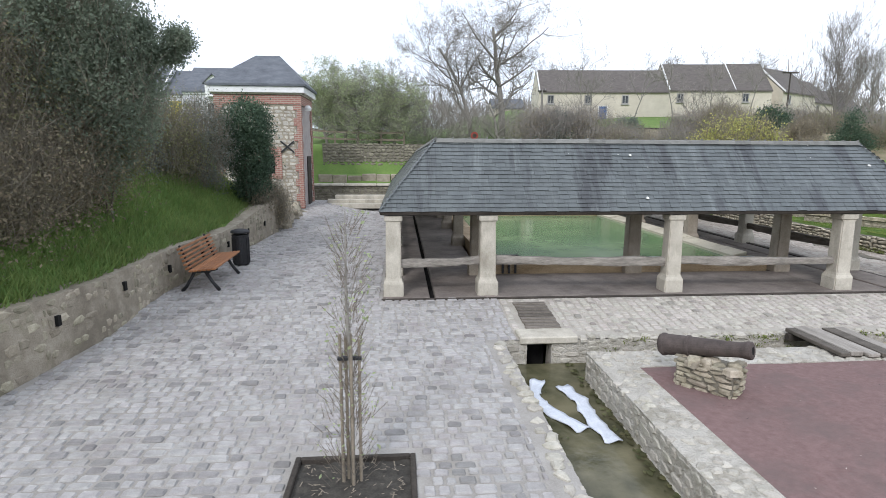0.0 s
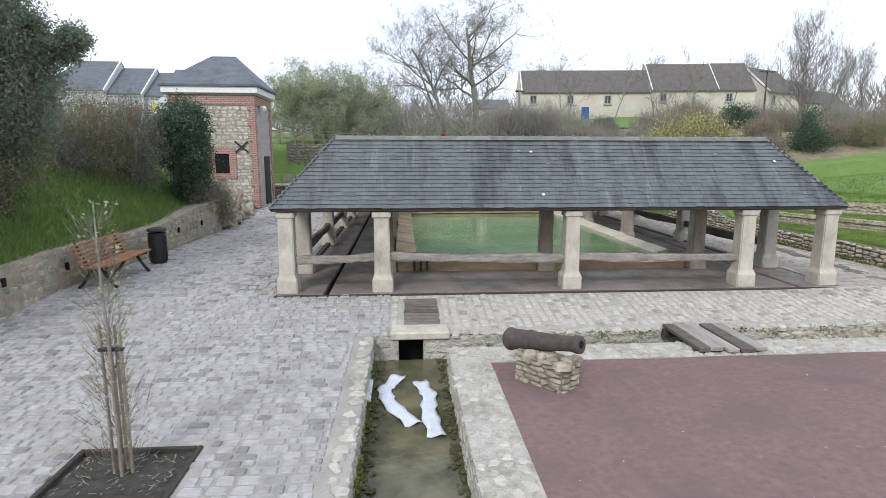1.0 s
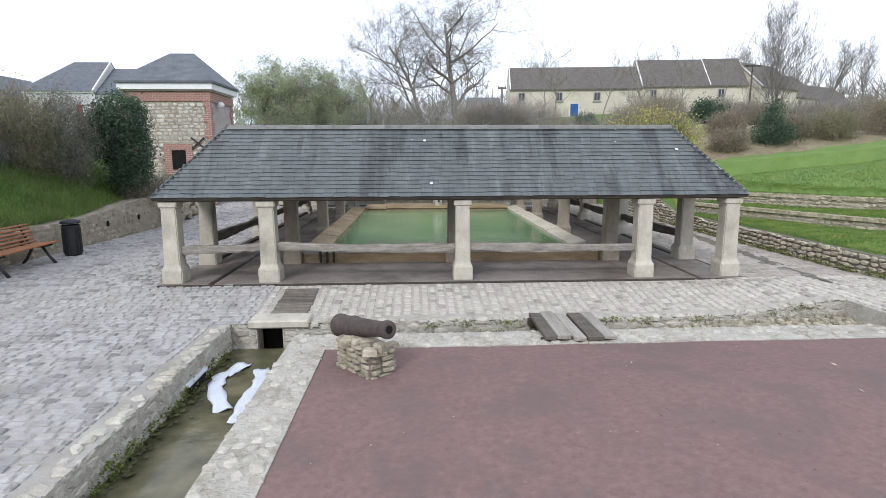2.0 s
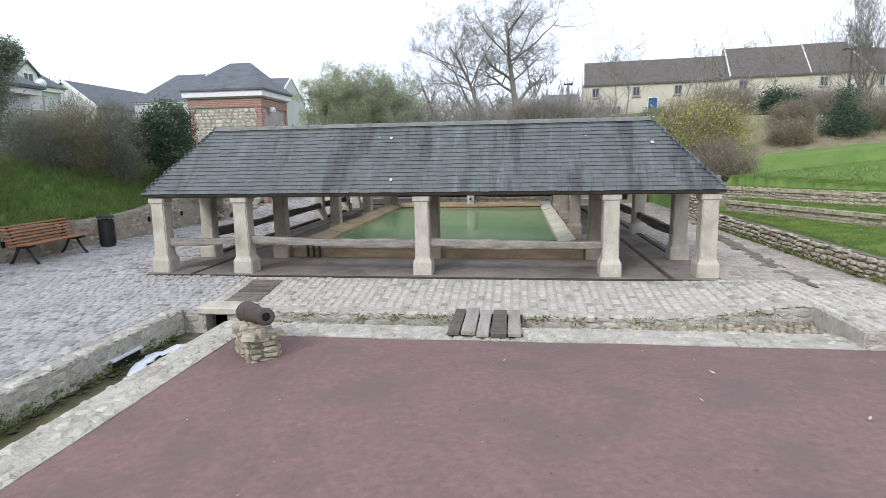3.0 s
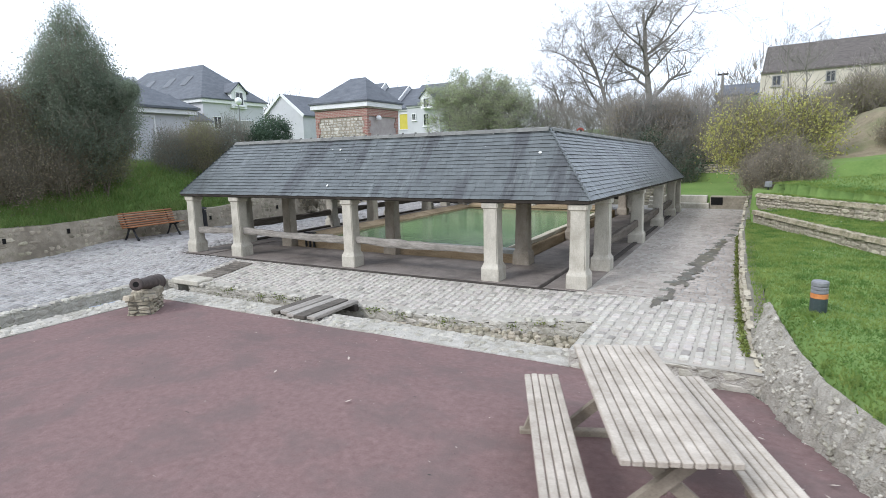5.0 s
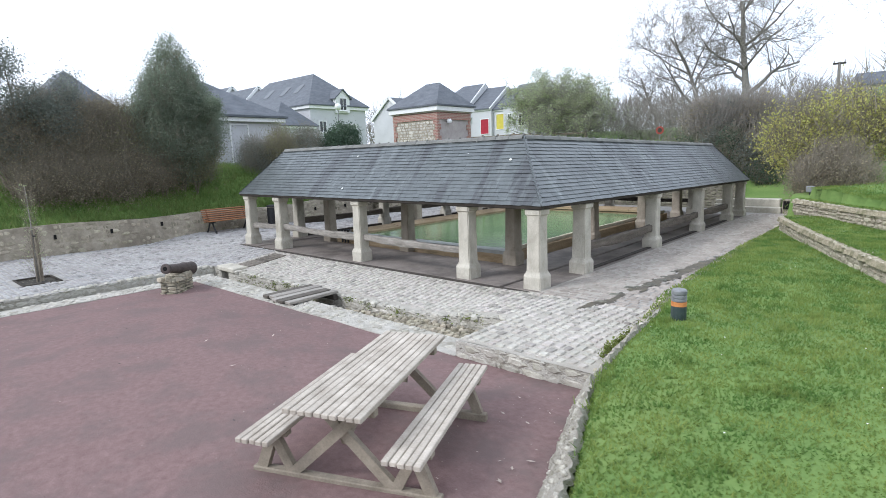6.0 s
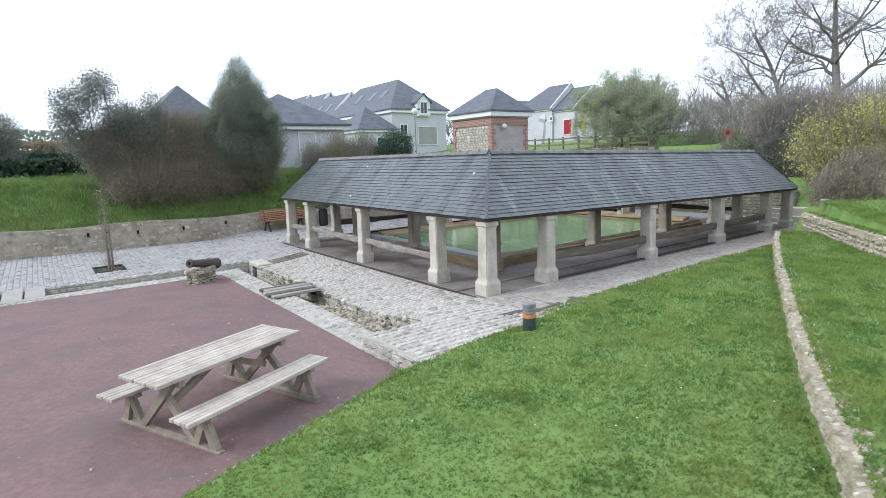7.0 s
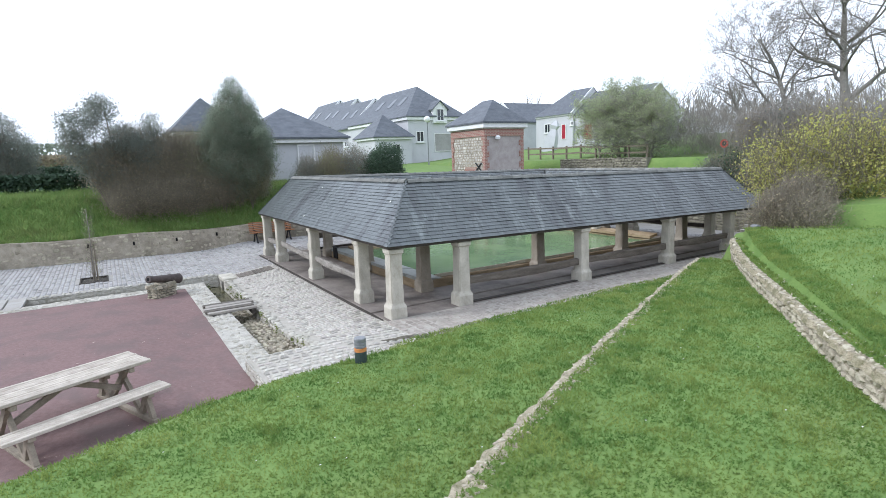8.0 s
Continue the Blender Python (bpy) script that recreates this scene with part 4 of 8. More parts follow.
e_top, r_top, i_top = rect_at(0, EZ), rect_at(RI, RZ), rect_at(II, IZ)
e_low, i_low, r_low = rect_at(0.02, EZ - 0.05), rect_at(II - 0.02, IZ - 0.05), rect_at(RI, RZ - 0.10)
roof.v = [tuple(p) for p in e_top + r_top + i_top + e_low + r_low + i_low]
for k in range(4):
    k2 = (k + 1) % 4
    for a, b in ((0, 4), (4, 8), (20, 16), (16, 12), (8, 20), (12, 0)):
        roof.f.append((a + k, a + k2, b + k2, b + k))
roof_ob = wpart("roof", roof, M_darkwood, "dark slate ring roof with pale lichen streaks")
SLATE_W, SLATE_H = 0.20, 0.094


def slate_places(lo, hi):
    """Matrices and end trims of the slates of one slope. lo, hi: the two ends of the eave and of the ridge."""
    out = []
    a0, b0, a1, b1 = lo[0], lo[1], hi[0], hi[1]
    slope = ((a1 + b1) - (a0 + b0)) / 2
    rows = int(round(slope.length / SLATE_H))
    for j in range(rows):
        t0, t1 = j / rows, (j + 1.35) / rows
        p, q = a0.lerp(a1, t0), b0.lerp(b1, t0)
        d = q - p
        ln = d.length
        d.normalize()
        up = slope.normalized()
        nr = d.cross(up).normalized()
        if nr.z < 0:
            nr = -nr
        x = -rng.uniform(0, 1) * SLATE_W
        while x < ln:
            w = SLATE_W * rng.uniform(0.85, 1.15)
            s0, s1 = max(0, x), min(ln, x + w)
            if s1 - s0 > 0.03:
                lift = rng.uniform(0.0, 0.004)
                sk = rng.uniform(-0.006, 0.006)
                o = p + d * ((s0 + s1) / 2) + nr * (0.004 + lift) + up * sk
                tiltup = (up * (slope.length / rows * 1.3) - nr * 0.007)
                out.append(basis(o + nr * 0.010, d * (s1 - s0 - 0.0035), tiltup, nr * 0.008))
            x += w
    return out


def slate_shape(seed):
    r = random.Random(seed)
    c = r.uniform(-0.03, 0.03)
    v = [(-0.5, c, 0.0), (0.5, -c, 0.0), (-0.5, c, 1.0), (0.5, -c, 1.0), (-0.5, 1, 0.0), (0.5, 1, 0.0), (-0.46, c - 0.02, 0.8), (0.46, -c - 0.02, 0.8)]
    return v, [(6, 7, 3, 2), (0, 1, 7, 6), (2, 3, 5, 4), (0, 6, 2, 4), (1, 5, 3, 7)]


SLATES = [slate_shape(s) for s in range(8)]
SH = Matrix.Translation(-WO)
places_fb, places_side, places_in = [], [], []
for k in range(4):
    k2 = (k + 1) % 4
    (places_fb if k in (0, 2) else places_side).extend([SH @ m for m in slate_places((e_top[k], e_top[k2]), (r_top[k], r_top[k2]))])
    places_in.extend([SH @ m for m in slate_places((i_top[k], i_top[k2]), (r_top[k], r_top[k2]))])
SLATE_F = dict(SLATE, stretch=(1.0, 0.13, 0.13), stain_scale=1.6, stain_at=(0.515, 0.585), stain_amt=0.82, lichen_scale=5.0, lichen_amt=0.26, lichen_at=(0.54, 0.70))
SLATE_S = dict(SLATE, stretch=(0.25, 0.9, 0.25), stain_amt=0.7, stain_at=(0.51, 0.60), lichen_amt=0.40, lichen_scale=2.6, lichen_at=(0.55, 0.65))
M_slate_f1, M_slate_f = material("slate_front_single", rand="object", **SLATE_F), material("slate_front", rand="island", **SLATE_F)
M_slate_s = material("slate_side", rand="island", **SLATE_S)
pieces("slate", places_fb, SLATES, M_slate_f, M_slate_f1, roof_ob, lambda p: p.y < -5 and p.x > 1.5 and p.z < 2.0, "slating")
pieces("slate", places_side, SLATES, M_slate_s, M_slate_s, roof_ob, None, "slating")
pieces("slate", places_in, SLATES, M_slate, M_slate, roof_ob, None, "slating")
# ridge tiles, each a low saddle with a knob at its joint
rt = Geo()
rt.v = [(-0.17, -0.11, -0.075), (-0.17, -0.055, 0.005), (-0.17, 0, 0.028), (-0.17, 0.055, 0.005), (-0.17, 0.11, -0.075),
        (0.17, -0.115, -0.07), (0.17, -0.06, 0.012), (0.17, 0, 0.036), (0.17, 0.06, 0.012), (0.17, 0.115, -0.07)]
rt.f = [(k, k + 1, k + 6, k + 5) for k in range(4)] + [(4, 3, 2, 1, 0), (5, 6, 7, 8, 9)]
rt.box(0.145, -0.025, 0.02, 0.185, 0.025, 0.062, c=0.008)
M_ridge = material("ridge_tile", (0.13, 0.13, 0.12), (0.27, 0.27, 0.25), scale=6, fine=50, rand="object", rand_amt=0.2, stain=(0.07, 0.07, 0.065), stain_scale=3)
rt.v = [(x, y * 0.7, z * 0.75) for x, y, z in rt.v]
rt_mesh = rt.mesh("ridge_tile", M_ridge)
for k in range(4):
    a, b = r_top[k] - WO, r_top[(k + 1) % 4] - WO
    n = int((b - a).length / 0.33)
    for i in range(n):
        ob = new("ridge_tile", rt_mesh)
        ob.parent = roof_ob
        ob.matrix_basis = Matrix.Translation(a.lerp(b, (i + 0.5) / n) + Vector((0, 0, 0.02))) @ Euler((0, 0, math.atan2(b.y - a.y, b.x - a.x) + rng.uniform(-0.02, 0.02))).to_matrix().to_4x4()
# hip fillets and lichen spots
for k in range(4):
    hp = Geo()
    hp.tube([e_top[k] + Vector((0, 0, 0.02)), r_top[k] + Vector((0, 0, 0.02))], [0.014, 0.014], n=5)
    wpart("hip_fillet", hp, M_slate, parent=roof_ob)
ls = Geo()
for i in range(9):
    u, t = rng.random(), rng.random() ** 0.6
    p = e_top[0].lerp(r_top[0], t).lerp(e_top[1].lerp(r_top[1], t), u)
    nr = Vector((0, -(RZ - EZ), RI)).normalized()
    r0 = rng.choice((0.010, 0.012, 0.016, 0.03))
    c = p + nr * 0.034
    ax, ay = Vector((1, 0, 0)), Vector((0, RI, RZ - EZ)).normalized()
    ls.add([c + ax * r0 * math.cos(q) * rng.uniform(0.7, 1.3) + ay * r0 * math.sin(q) * rng.uniform(0.7, 1.2) for q in [j * math.pi / 3.5 for j in range(7)]], [tuple(range(7))])
wpart("lichen", ls, M_lichen, parent=roof_ob, kind="stuff")

# ---------------------------------------------------------------- retaining walls, kerbs, channel sides
def extrude(path, z0, z1, width, side, mat, name, label, lift=None):
    """A wall body along a plan polyline, its face on the line and its thickness away from the face side."""
    g = Geo()
    pts = [Vector((*p, 0)) for p in path]
    off = []
    for i, p in enumerate(pts):
        d = (pts[min(i + 1, len(pts) - 1)] - pts[max(i - 1, 0)]).normalized()
        off.append(Vector((-d.y, d.x, 0)) * -side * width)
    for i, p in enumerate(pts):
        za, zb = z0(p), z1(p)
        for q in (p, p + off[i]):
            g.v.append((q.x, q.y, za))
            g.v.append((q.x, q.y, zb))
    for i in range(len(pts) - 1):
        a, b = i * 4, i * 4 + 4
        g.f += [(a, b, b + 1, a + 1), (a + 2, a + 3, b + 3, b + 2), (a + 1, b + 1, b + 3, a + 3)]
    g.f += [(0, 1, 3, 2), (len(g.v) - 4, len(g.v) - 2, len(g.v) - 1, len(g.v) - 3)]
    return solid(name, g, mat, label, "wall", "structure")


def dense(path, step=0.8):
    return [(p.x, p.y) for p, d in polyline_points([(*q, 0) for q in path], step)]


# wall under the bank, mortared rubble with weep holes
bank_path = dense([(x, y) for y, x in BANK_X[:6]], 0.9)
bank_top = lambda p: 0.74 + 0.04 * math.sin(p.y * 1.3) + 0.35 * smooth(14.5, 18.2, p.y)
bank_wall = extrude(bank_path, lambda p: -0.4, bank_top, 0.5, -1, M_mortar, "bank_wall", "low mortared rubble wall holding up the grass bank")
bank_stones = stone_face(bank_path, lambda p: pave_z(p.x, p.y) - 0.02, bank_top, -1, course=0.13, length=0.21, proud=0.016, seed=5)
bank_stones = [m for m in bank_stones if rng.random() < 0.5 + 0.15 * math.sin(m.translation.y * 2.1)]
pieces("stone", bank_stones, RUBBLE_SHAPES, M_stone, M_stone_one, bank_wall, lambda p: 5.0 < p.y < 12.5 and rng.random() < 0.9, "rubble_facing")
for i in range(9):
    y = 4.4 + i * 1.55
    g = Geo()
    g.box(-0.03, -0.035, -0.07, 0.03, 0.035, 0.07)
    ob = part("weep_hole", g, M_black, bank_wall, "dark narrow weep hole")
    ob.location = (bank_x(y) + 0.012, y, 0.42 + rng.uniform(-0.06, 0.06))

# channel and ditch sides
fz = lambda v: (lambda p: v)
ch_l = extrude([(CH_X0, -14), (CH_X0, 8.06)], fz(-1.1), fz(-0.225), 0.3, -1, M_palemortar, "channel_wall", "mossy stone side of the water channel")
ch_e = extrude([(CH_X0, CH_Y1), (2.04, CH_Y1)], fz(-1.1), fz(-0.225), 0.3, -1, M_palemortar, "channel_wall", "stone end of the channel beside the outlet")
ch_d = extrude(dense([(2.42, DT_Y1), (DT_X1, DT_Y1)], 0.4), fz(-1.1), lambda p: pave_z(p.x, p.y) - 0.03, 0.3, -1, M_palemortar, "ditch_wall", "pale rubble side of the ditch under the paving")
ch_w = extrude([(CH_X1, -14), (CH_X1, 3.0), (CH_X1, 6.86)], fz(-1.1), lambda p: red_z(p.x + 0.3, p.y) + 0.012, 0.52, 1, M_palemortar, "border_wall", "rough mortared stone border between channel and red court")
ch_r = extrude(dense([(CH_X1, DT_Y0), (DT_X1, DT_Y0)], 0.35), fz(-1.1), lambda p: red_z(p.x, p.y - 0.3) + 0.012, 0.56, 1, M_palemortar, "border_wall", "rough mortared stone border between ditch and red court")
pave_edge = lambda p: pave_z(p.x, p.y) + 0.0
pieces("stone", stone_face([(CH_X0, -3), (CH_X0, 8.06)], fz(-0.75), fz(-0.2), -1, 0.11, 0.19, 0.012, 11), RUBBLE_SHAPES, M_rubble, M_rubble_one, ch_l, lambda p: p.y > 3.0, "rubble_facing")
pieces("stone", stone_face([(CH_X0, CH_Y1), (2.04, CH_Y1)], fz(-0.75), fz(-0.2), -1, 0.11, 0.19, 0.012, 12), RUBBLE_SHAPES, M_rubble, M_rubble_one, ch_e, lambda p: True, "rubble_facing")
pieces("stone", stone_face(dense([(2.42, DT_Y1), (DT_X1, DT_Y1)], 1.0), fz(-0.7), pave_edge, -1, 0.11, 0.2, 0.014, 13), RUBBLE_SHAPES, M_rubble, M_rubble_one, ch_d, lambda p: True, "rubble_facing")
pieces("stone", stone_face([(CH_X1, -3), (CH_X1, DT_Y0)], fz(-0.75), fz(-0.2), 1, 0.11, 0.2, 0.012, 14) + stone_face(dense([(CH_X1, DT_Y0), (DT_X1, DT_Y0)], 1.0), fz(-0.7), lambda p: red_z(p.x, p.y), 1, 0.11, 0.2, 0.014, 15),
       RUBBLE_SHAPES, M_rubble, M_rubble_one, ch_r, lambda p: p.y > 3.0, "rubble_facing")
# outlet hole with its lintel
g = Geo()
g.box(2.04, 8.5, -0.8, 2.42, 9.2, -0.26)
solid("outlet_tunnel", g, M_black, "dark square outlet opening into the channel", "outlet", "structure")
g = Geo()
g.box(1.92, 8.0, -0.27, 2.82, 8.42, -0.15, c=0.02)
solid("outlet_lintel", g, M_limestone, "pale stone slab over the channel outlet", "slab", "structure")
g = Geo()
g.box(1.668, 6.40, -0.60, 1.70, 6.92, -0.47)
solid("side_inlet", g, M_black, "dark low inlet in the channel side", "inlet", "structure")
g = Geo()
g.box(1.60, 6.36, -0.468, 1.715, 6.96, -0.43, c=0.006, jit=0.003)
solid("inlet_lintel", g, M_cloth, "thin pale slab over the side inlet", "slab", "structure")
# algae and silt at the foot of the channel walls
alg_r = np.random.default_rng(77)
g = Geo()
for i in range(700):
    y = alg_r.uniform(-2.0, 8.0)
    side = alg_r.random() < 0.6
    x = (CH_X0 + abs(alg_r.normal(0.03, 0.09))) if side else (CH_X1 - abs(alg_r.normal(0.03, 0.07)))
    r0 = alg_r.uniform(0.012, 0.045)
    k = 6
    q0 = alg_r.uniform(0, 6)
    z = -0.592 + alg_r.uniform(0, 0.02)
    top = [(x + r0 * math.cos(q0 + j * 2 * math.pi / k) * alg_r.uniform(0.5, 1.2), y + 1.4 * r0 * math.sin(q0 + j * 2 * math.pi / k) * alg_r.uniform(0.5, 1.2), z) for j in range(k)]
    g.add(top + [(x, y, z + r0 * 0.15)], [(j, (j + 1) % k, k) for j in range(k)])
solid("algae", g, M_algae, "dark green-brown algae along the channel's edges", "algae", "stuff")


def flat_stones(x0, y0, x1, y1, zf, seed, size=0.13, high=0.004, keep=0.6):
    """Uneven flat stones bedded in a strip, in no clear rows."""
    r = random.Random(seed)
    out = []
    nx_, ny_ = max(1, round((x1 - x0) / size)), max(1, round((y1 - y0) / size))
    for i in range(nx_):
        for j in range(ny_):
            if r.random() > keep:
                continue
            cx = x0 + (x1 - x0) * (i + 0.5 + r.uniform(-0.22, 0.22) + (0.25 if j % 2 else -0.25) * (nx_ > ny_)) / nx_
            cy = y0 + (y1 - y0) * (j + 0.5 + r.uniform(-0.22, 0.22) + (0.25 if i % 2 else -0.25) * (ny_ >= nx_)) / ny_
            cx, cy = min(x1 - size * 0.3, max(x0 + size * 0.3, cx)), min(y1 - size * 0.3, max(y0 + size * 0.3, cy))
            sx, sy = size * r.uniform(0.65, 1.35), size * r.uniform(0.6, 1.15)
            out.append(Matrix.Translation((cx, cy, zf(cx, cy) - 0.03)) @ Euler((r.uniform(-0.04, 0.04), r.uniform(-0.04, 0.04), r.uniform(-3, 3))).to_matrix().to_4x4() @ Matrix.Diagonal((sx, sy, 0.05 + high * r.uniform(0.3, 1.2), 1)))
    return out


ditch_z = lambda x, y: -0.62 + 0.36 * smooth(4.6, 10.8, x) + 0.015
pieces("bed_stone", flat_stones(4.7, DT_Y0, DT_X1, DT_Y1, ditch_z, 27, 0.10, 0.015, 0.7), RUBBLE_SHAPES, M_stone, M_stone_one, ditch_bed, lambda p: p.x > 7.0, "bed_stones")
border_z = lambda x, y: red_z(x, y) + 0.008
pieces("kerb_stone", flat_stones(CH_X1 - 0.01, -2, 3.24, 6.85, border_z, 21), RUBBLE_SHAPES, M_rubble, M_rubble_one, ch_w, lambda p: p.y > 3, "kerb_stones")
pieces("kerb_stone", flat_stones(CH_X1 - 0.01, 6.87, DT_X1, DT_Y0 + 0.01, border_z, 22), RUBBLE_SHAPES, M_rubble, M_rubble_one, ch_r, lambda p: True, "kerb_stones")
edge = flat_stones(CH_X0 - 0.22, -2, CH_X0 + 0.03, 8.0, lambda x, y: pave_z(x, y) - 0.022, 23, 0.17, 0.03, 0.95) + flat_stones(2.85, DT_Y1 - 0.03, DT_X1, DT_Y1 + 0.18, lambda x, y: pave_z(x, y) - 0.022, 24, 0.17, 0.03, 0.95)
pieces("edge_stone", edge, RUBBLE_SHAPES, M_rubble, M_rubble_one, pavement, lambda p: p.y > 3, "edge_stones")

# kerb at the court's upper end, the terrace walls and the lawn's edging
kerb_path = [(DT_X1, 6.88), (11.9, 6.88), (12.6, 6.89), (13.22, 6.93)]
court_kerb = extrude(kerb_path, fz(-0.5), lambda p: pave_z(p.x, 7.0) - 0.012, 0.16, -1, M_palemortar, "court_kerb", "rough pale mortared stone face above the red court")
pieces("stone", stone_face(kerb_path, lambda p: red_z(p.x, p.y) - 0.04, lambda p: pave_z(p.x, 7.0) - 0.01, -1, 0.12, 0.24, 0.018, 29), RUBBLE_SHAPES, M_rubble, M_rubble_one, court_kerb, lambda p: True, "rubble_facing")
g = Geo()
g.box(DT_X1 - 0.02, 6.90, -0.8, DT_X1 + 0.2, 8.1, pave_z(DT_X1 + 0.1, 7.5) - 0.016, c=0.02)
solid("ditch_end", g, M_palemortar, "mortared end of the ditch", "wall", "structure")
w1_top = lambda p: 0.08 + 0.34 * smooth(7.2, 9.8, p.y) + 0.42 * smooth(17.2, 19.4, p.y)
w1 = extrude(dense(WALL1), fz(-0.4), lambda p: w1_top(p) - 0.02, 0.20, 1, M_earth, "lawn_wall", "dry-stone wall holding the lawn beside the paving")
pieces("stone", stone_face(dense(WALL1), lambda p: pave_z(p.x, p.y) - 0.03, w1_top, 1, 0.10, 0.23, 0.06, 31), RUBBLE_SHAPES, M_terrace, M_terrace_one, w1, lambda p: 7.5 < p.y < 12.5, "dry_stone")
w2 = extrude(dense(WALL2), fz(0.2), fz(0.79), 0.13, -1, M_tanmortar, "terrace_wall", "low rough mortared terrace wall between two lawns")
w2_stones = stone_face(dense(WALL2), fz(0.44), fz(0.74), -1, 0.085, 0.19, 0.014, 32)
w3 = extrude(dense(WALL3), fz(0.5), lambda p: 1.13, 0.2, -1, M_tanmortar, "terrace_wall", "upper rough rubble terrace wall below the bushes")
w3_stones = stone_face(dense(WALL3), fz(0.80), fz(1.12), -1, 0.085, 0.17, 0.03, 33)
for path, wall_ob, stones, z, width, near in ((WALL2, w2, w2_stones, 0.785, 0.17, (6.0, 10.5)), (WALL3, w3, w3_stones, 1.125, 0.24, (10.5, 15.0))):
    for p, d in polyline_points([(*q, 0) for q in path], 0.055):
        for k in range(3 if width > 0.2 else 2):
            s = rng.uniform(0.03, 0.07) * (1.3 if width > 0.2 else 1.0)
            q = p + Vector((d.y, -d.x, 0)) * rng.uniform(-width - 0.01, 0.03)
            if (q - p).dot(Vector((1, 0.4, 0))) < -0.04:
                q = p - (q - p)
            stones.append(Matrix.Translation((q.x, q.y, z)) @ Euler((rng.uniform(-0.3, 0.3), rng.uniform(-0.3, 0.3), rng.uniform(0, 3))).to_matrix().to_4x4() @ Matrix.Diagonal((s, s * rng.uniform(0.6, 1), rng.uniform(0.014, 0.03), 1)))
    pieces("stone", stones, RUBBLE_SHAPES, M_terrace, M_terrace_one, wall_ob, lambda p: near[0] < p.y < near[1] and rng.random() < 0.5, "rubble")
for path, z, width in ((WALL2, 0.80, 0.21), (WALL3, 1.135, 0.20)):
    g = Geo()
    for p, d in polyline_points([(*q, 0) for q in path], 0.06):
        n = Vector((-d.y, d.x, 0))
        n = n if n.x > 0 else -n
        w = width * (0.85 + 0.7 * noise.noise(p * 3.1) + 0.4 * noise.noise(p * 9.7))
        lip = 0.05 * noise.noise(p * 7 + Vector((0, 0, 5)))
        for off, dz in ((-0.05 + lip, -0.09), (-0.02 + lip, -0.004), (w * 0.5, 0.02 * noise.noise(p * 9)), (w, 0.012 * noise.noise(p * 13)), (w + 0.03, -0.07)):
            q = p + n * off
            g.v.append((q.x, q.y, z + dz))
    g.f = [(i * 5 + k, i * 5 + k + 1, i * 5 + 6 + k, i * 5 + 5 + k) for i in range(len(g.v) // 5 - 1) for k in range(4)]
    solid("wall_capping", g, M_capping, "rough tan mortar capping of a terrace wall", "capping", "structure")


def turf(path, z, name, run_on=False):
    """Turf that reaches up to the back of a terrace wall."""
    g = Geo()
    for x, y in dense(path, 0.5):
        g.v += [(x + 0.09, y, z), (x + 0.62, y + 0.05, z + 0.012), (x + 1.6, y + 0.05, hills(x + 1.6, y + 0.05) - 0.02) if run_on else (x + 0.62, y + 0.05, z - 0.3)]
    g.f = [f for i in range(len(g.v) // 3 - 1) for f in ((i * 3, i * 3 + 1, i * 3 + 4, i * 3 + 3), (i * 3 + 1, i * 3 + 2, i * 3 + 5, i * 3 + 4))]
    solid(name, g, M_grass, "turf behind the terrace wall", "grass", "structure")


turf(WALL2, 0.80, "terrace_turf")
turf(WALL3, 1.145, "terrace_turf", True)
# pale strip of small bedded stones between court and lawn
def strip_z(x, y):
    k = smooth(6.9, 7.1, y)
    level = (red_z(x, y) + 0.12 * smooth(5.2, 6.7, y) + 0.02) * (1 - k) + k * (pave_z(x, y) + 0.02)
    return level + (0.45 - level) * min(1.0, max(0.0, (x - lawn_edge(y)) / strip_w(y))) ** 0.8


g = Geo()
strip_y = [8.6 - 0.05 * i for i in range(297)]
for y in strip_y:
    for k in range(8):
        x = lawn_edge(y) - 0.03 + (strip_w(y) + 0.05) / 7 * k
        r0 = 0.035 * noise.noise(Vector((x * 11, y * 11, 2))) + 0.04 * noise.noise(Vector((x * 29, y * 29, 5)))
        g.v.append((x - r0, y, strip_z(x, y) + r0 * 0.6 - (0.2 if k == 0 else 0.0) - (0.1 if k == 7 else 0.0)))
g.f = [(i * 8 + k + 1, i * 8 + k, i * 8 + 8 + k, i * 8 + 9 + k) for i in range(len(strip_y) - 1) for k in range(7)]
lawn_border = solid("lawn_edging", g, M_strip, "pale rough strip of mortar and small stones along the lawn's edge", "edging", "structure")
edging = []
for i in range(1100):
    y = rng.uniform(-2.0, 8.5)
    q = Vector((lawn_edge(y) + rng.uniform(0.0, strip_w(y) - 0.04), y, 0))
    s = rng.uniform(0.022, 0.06)
    edging.append(Matrix.Translation((q.x, q.y, strip_z(q.x, q.y) - s * 0.25)) @ Euler((rng.uniform(-0.4, 0.4), rng.uniform(-0.8, 0.0), rng.uniform(0, 3))).to_matrix().to_4x4() @ Matrix.Diagonal((s, s * rng.uniform(0.6, 1), s * 0.45, 1)))
pieces("edging_stone", edging, RUBBLE_SHAPES, M_edging, M_edging_one, lawn_border, lambda p: p.y > 2.5 and rng.random() < 0.45, "edging_stones")

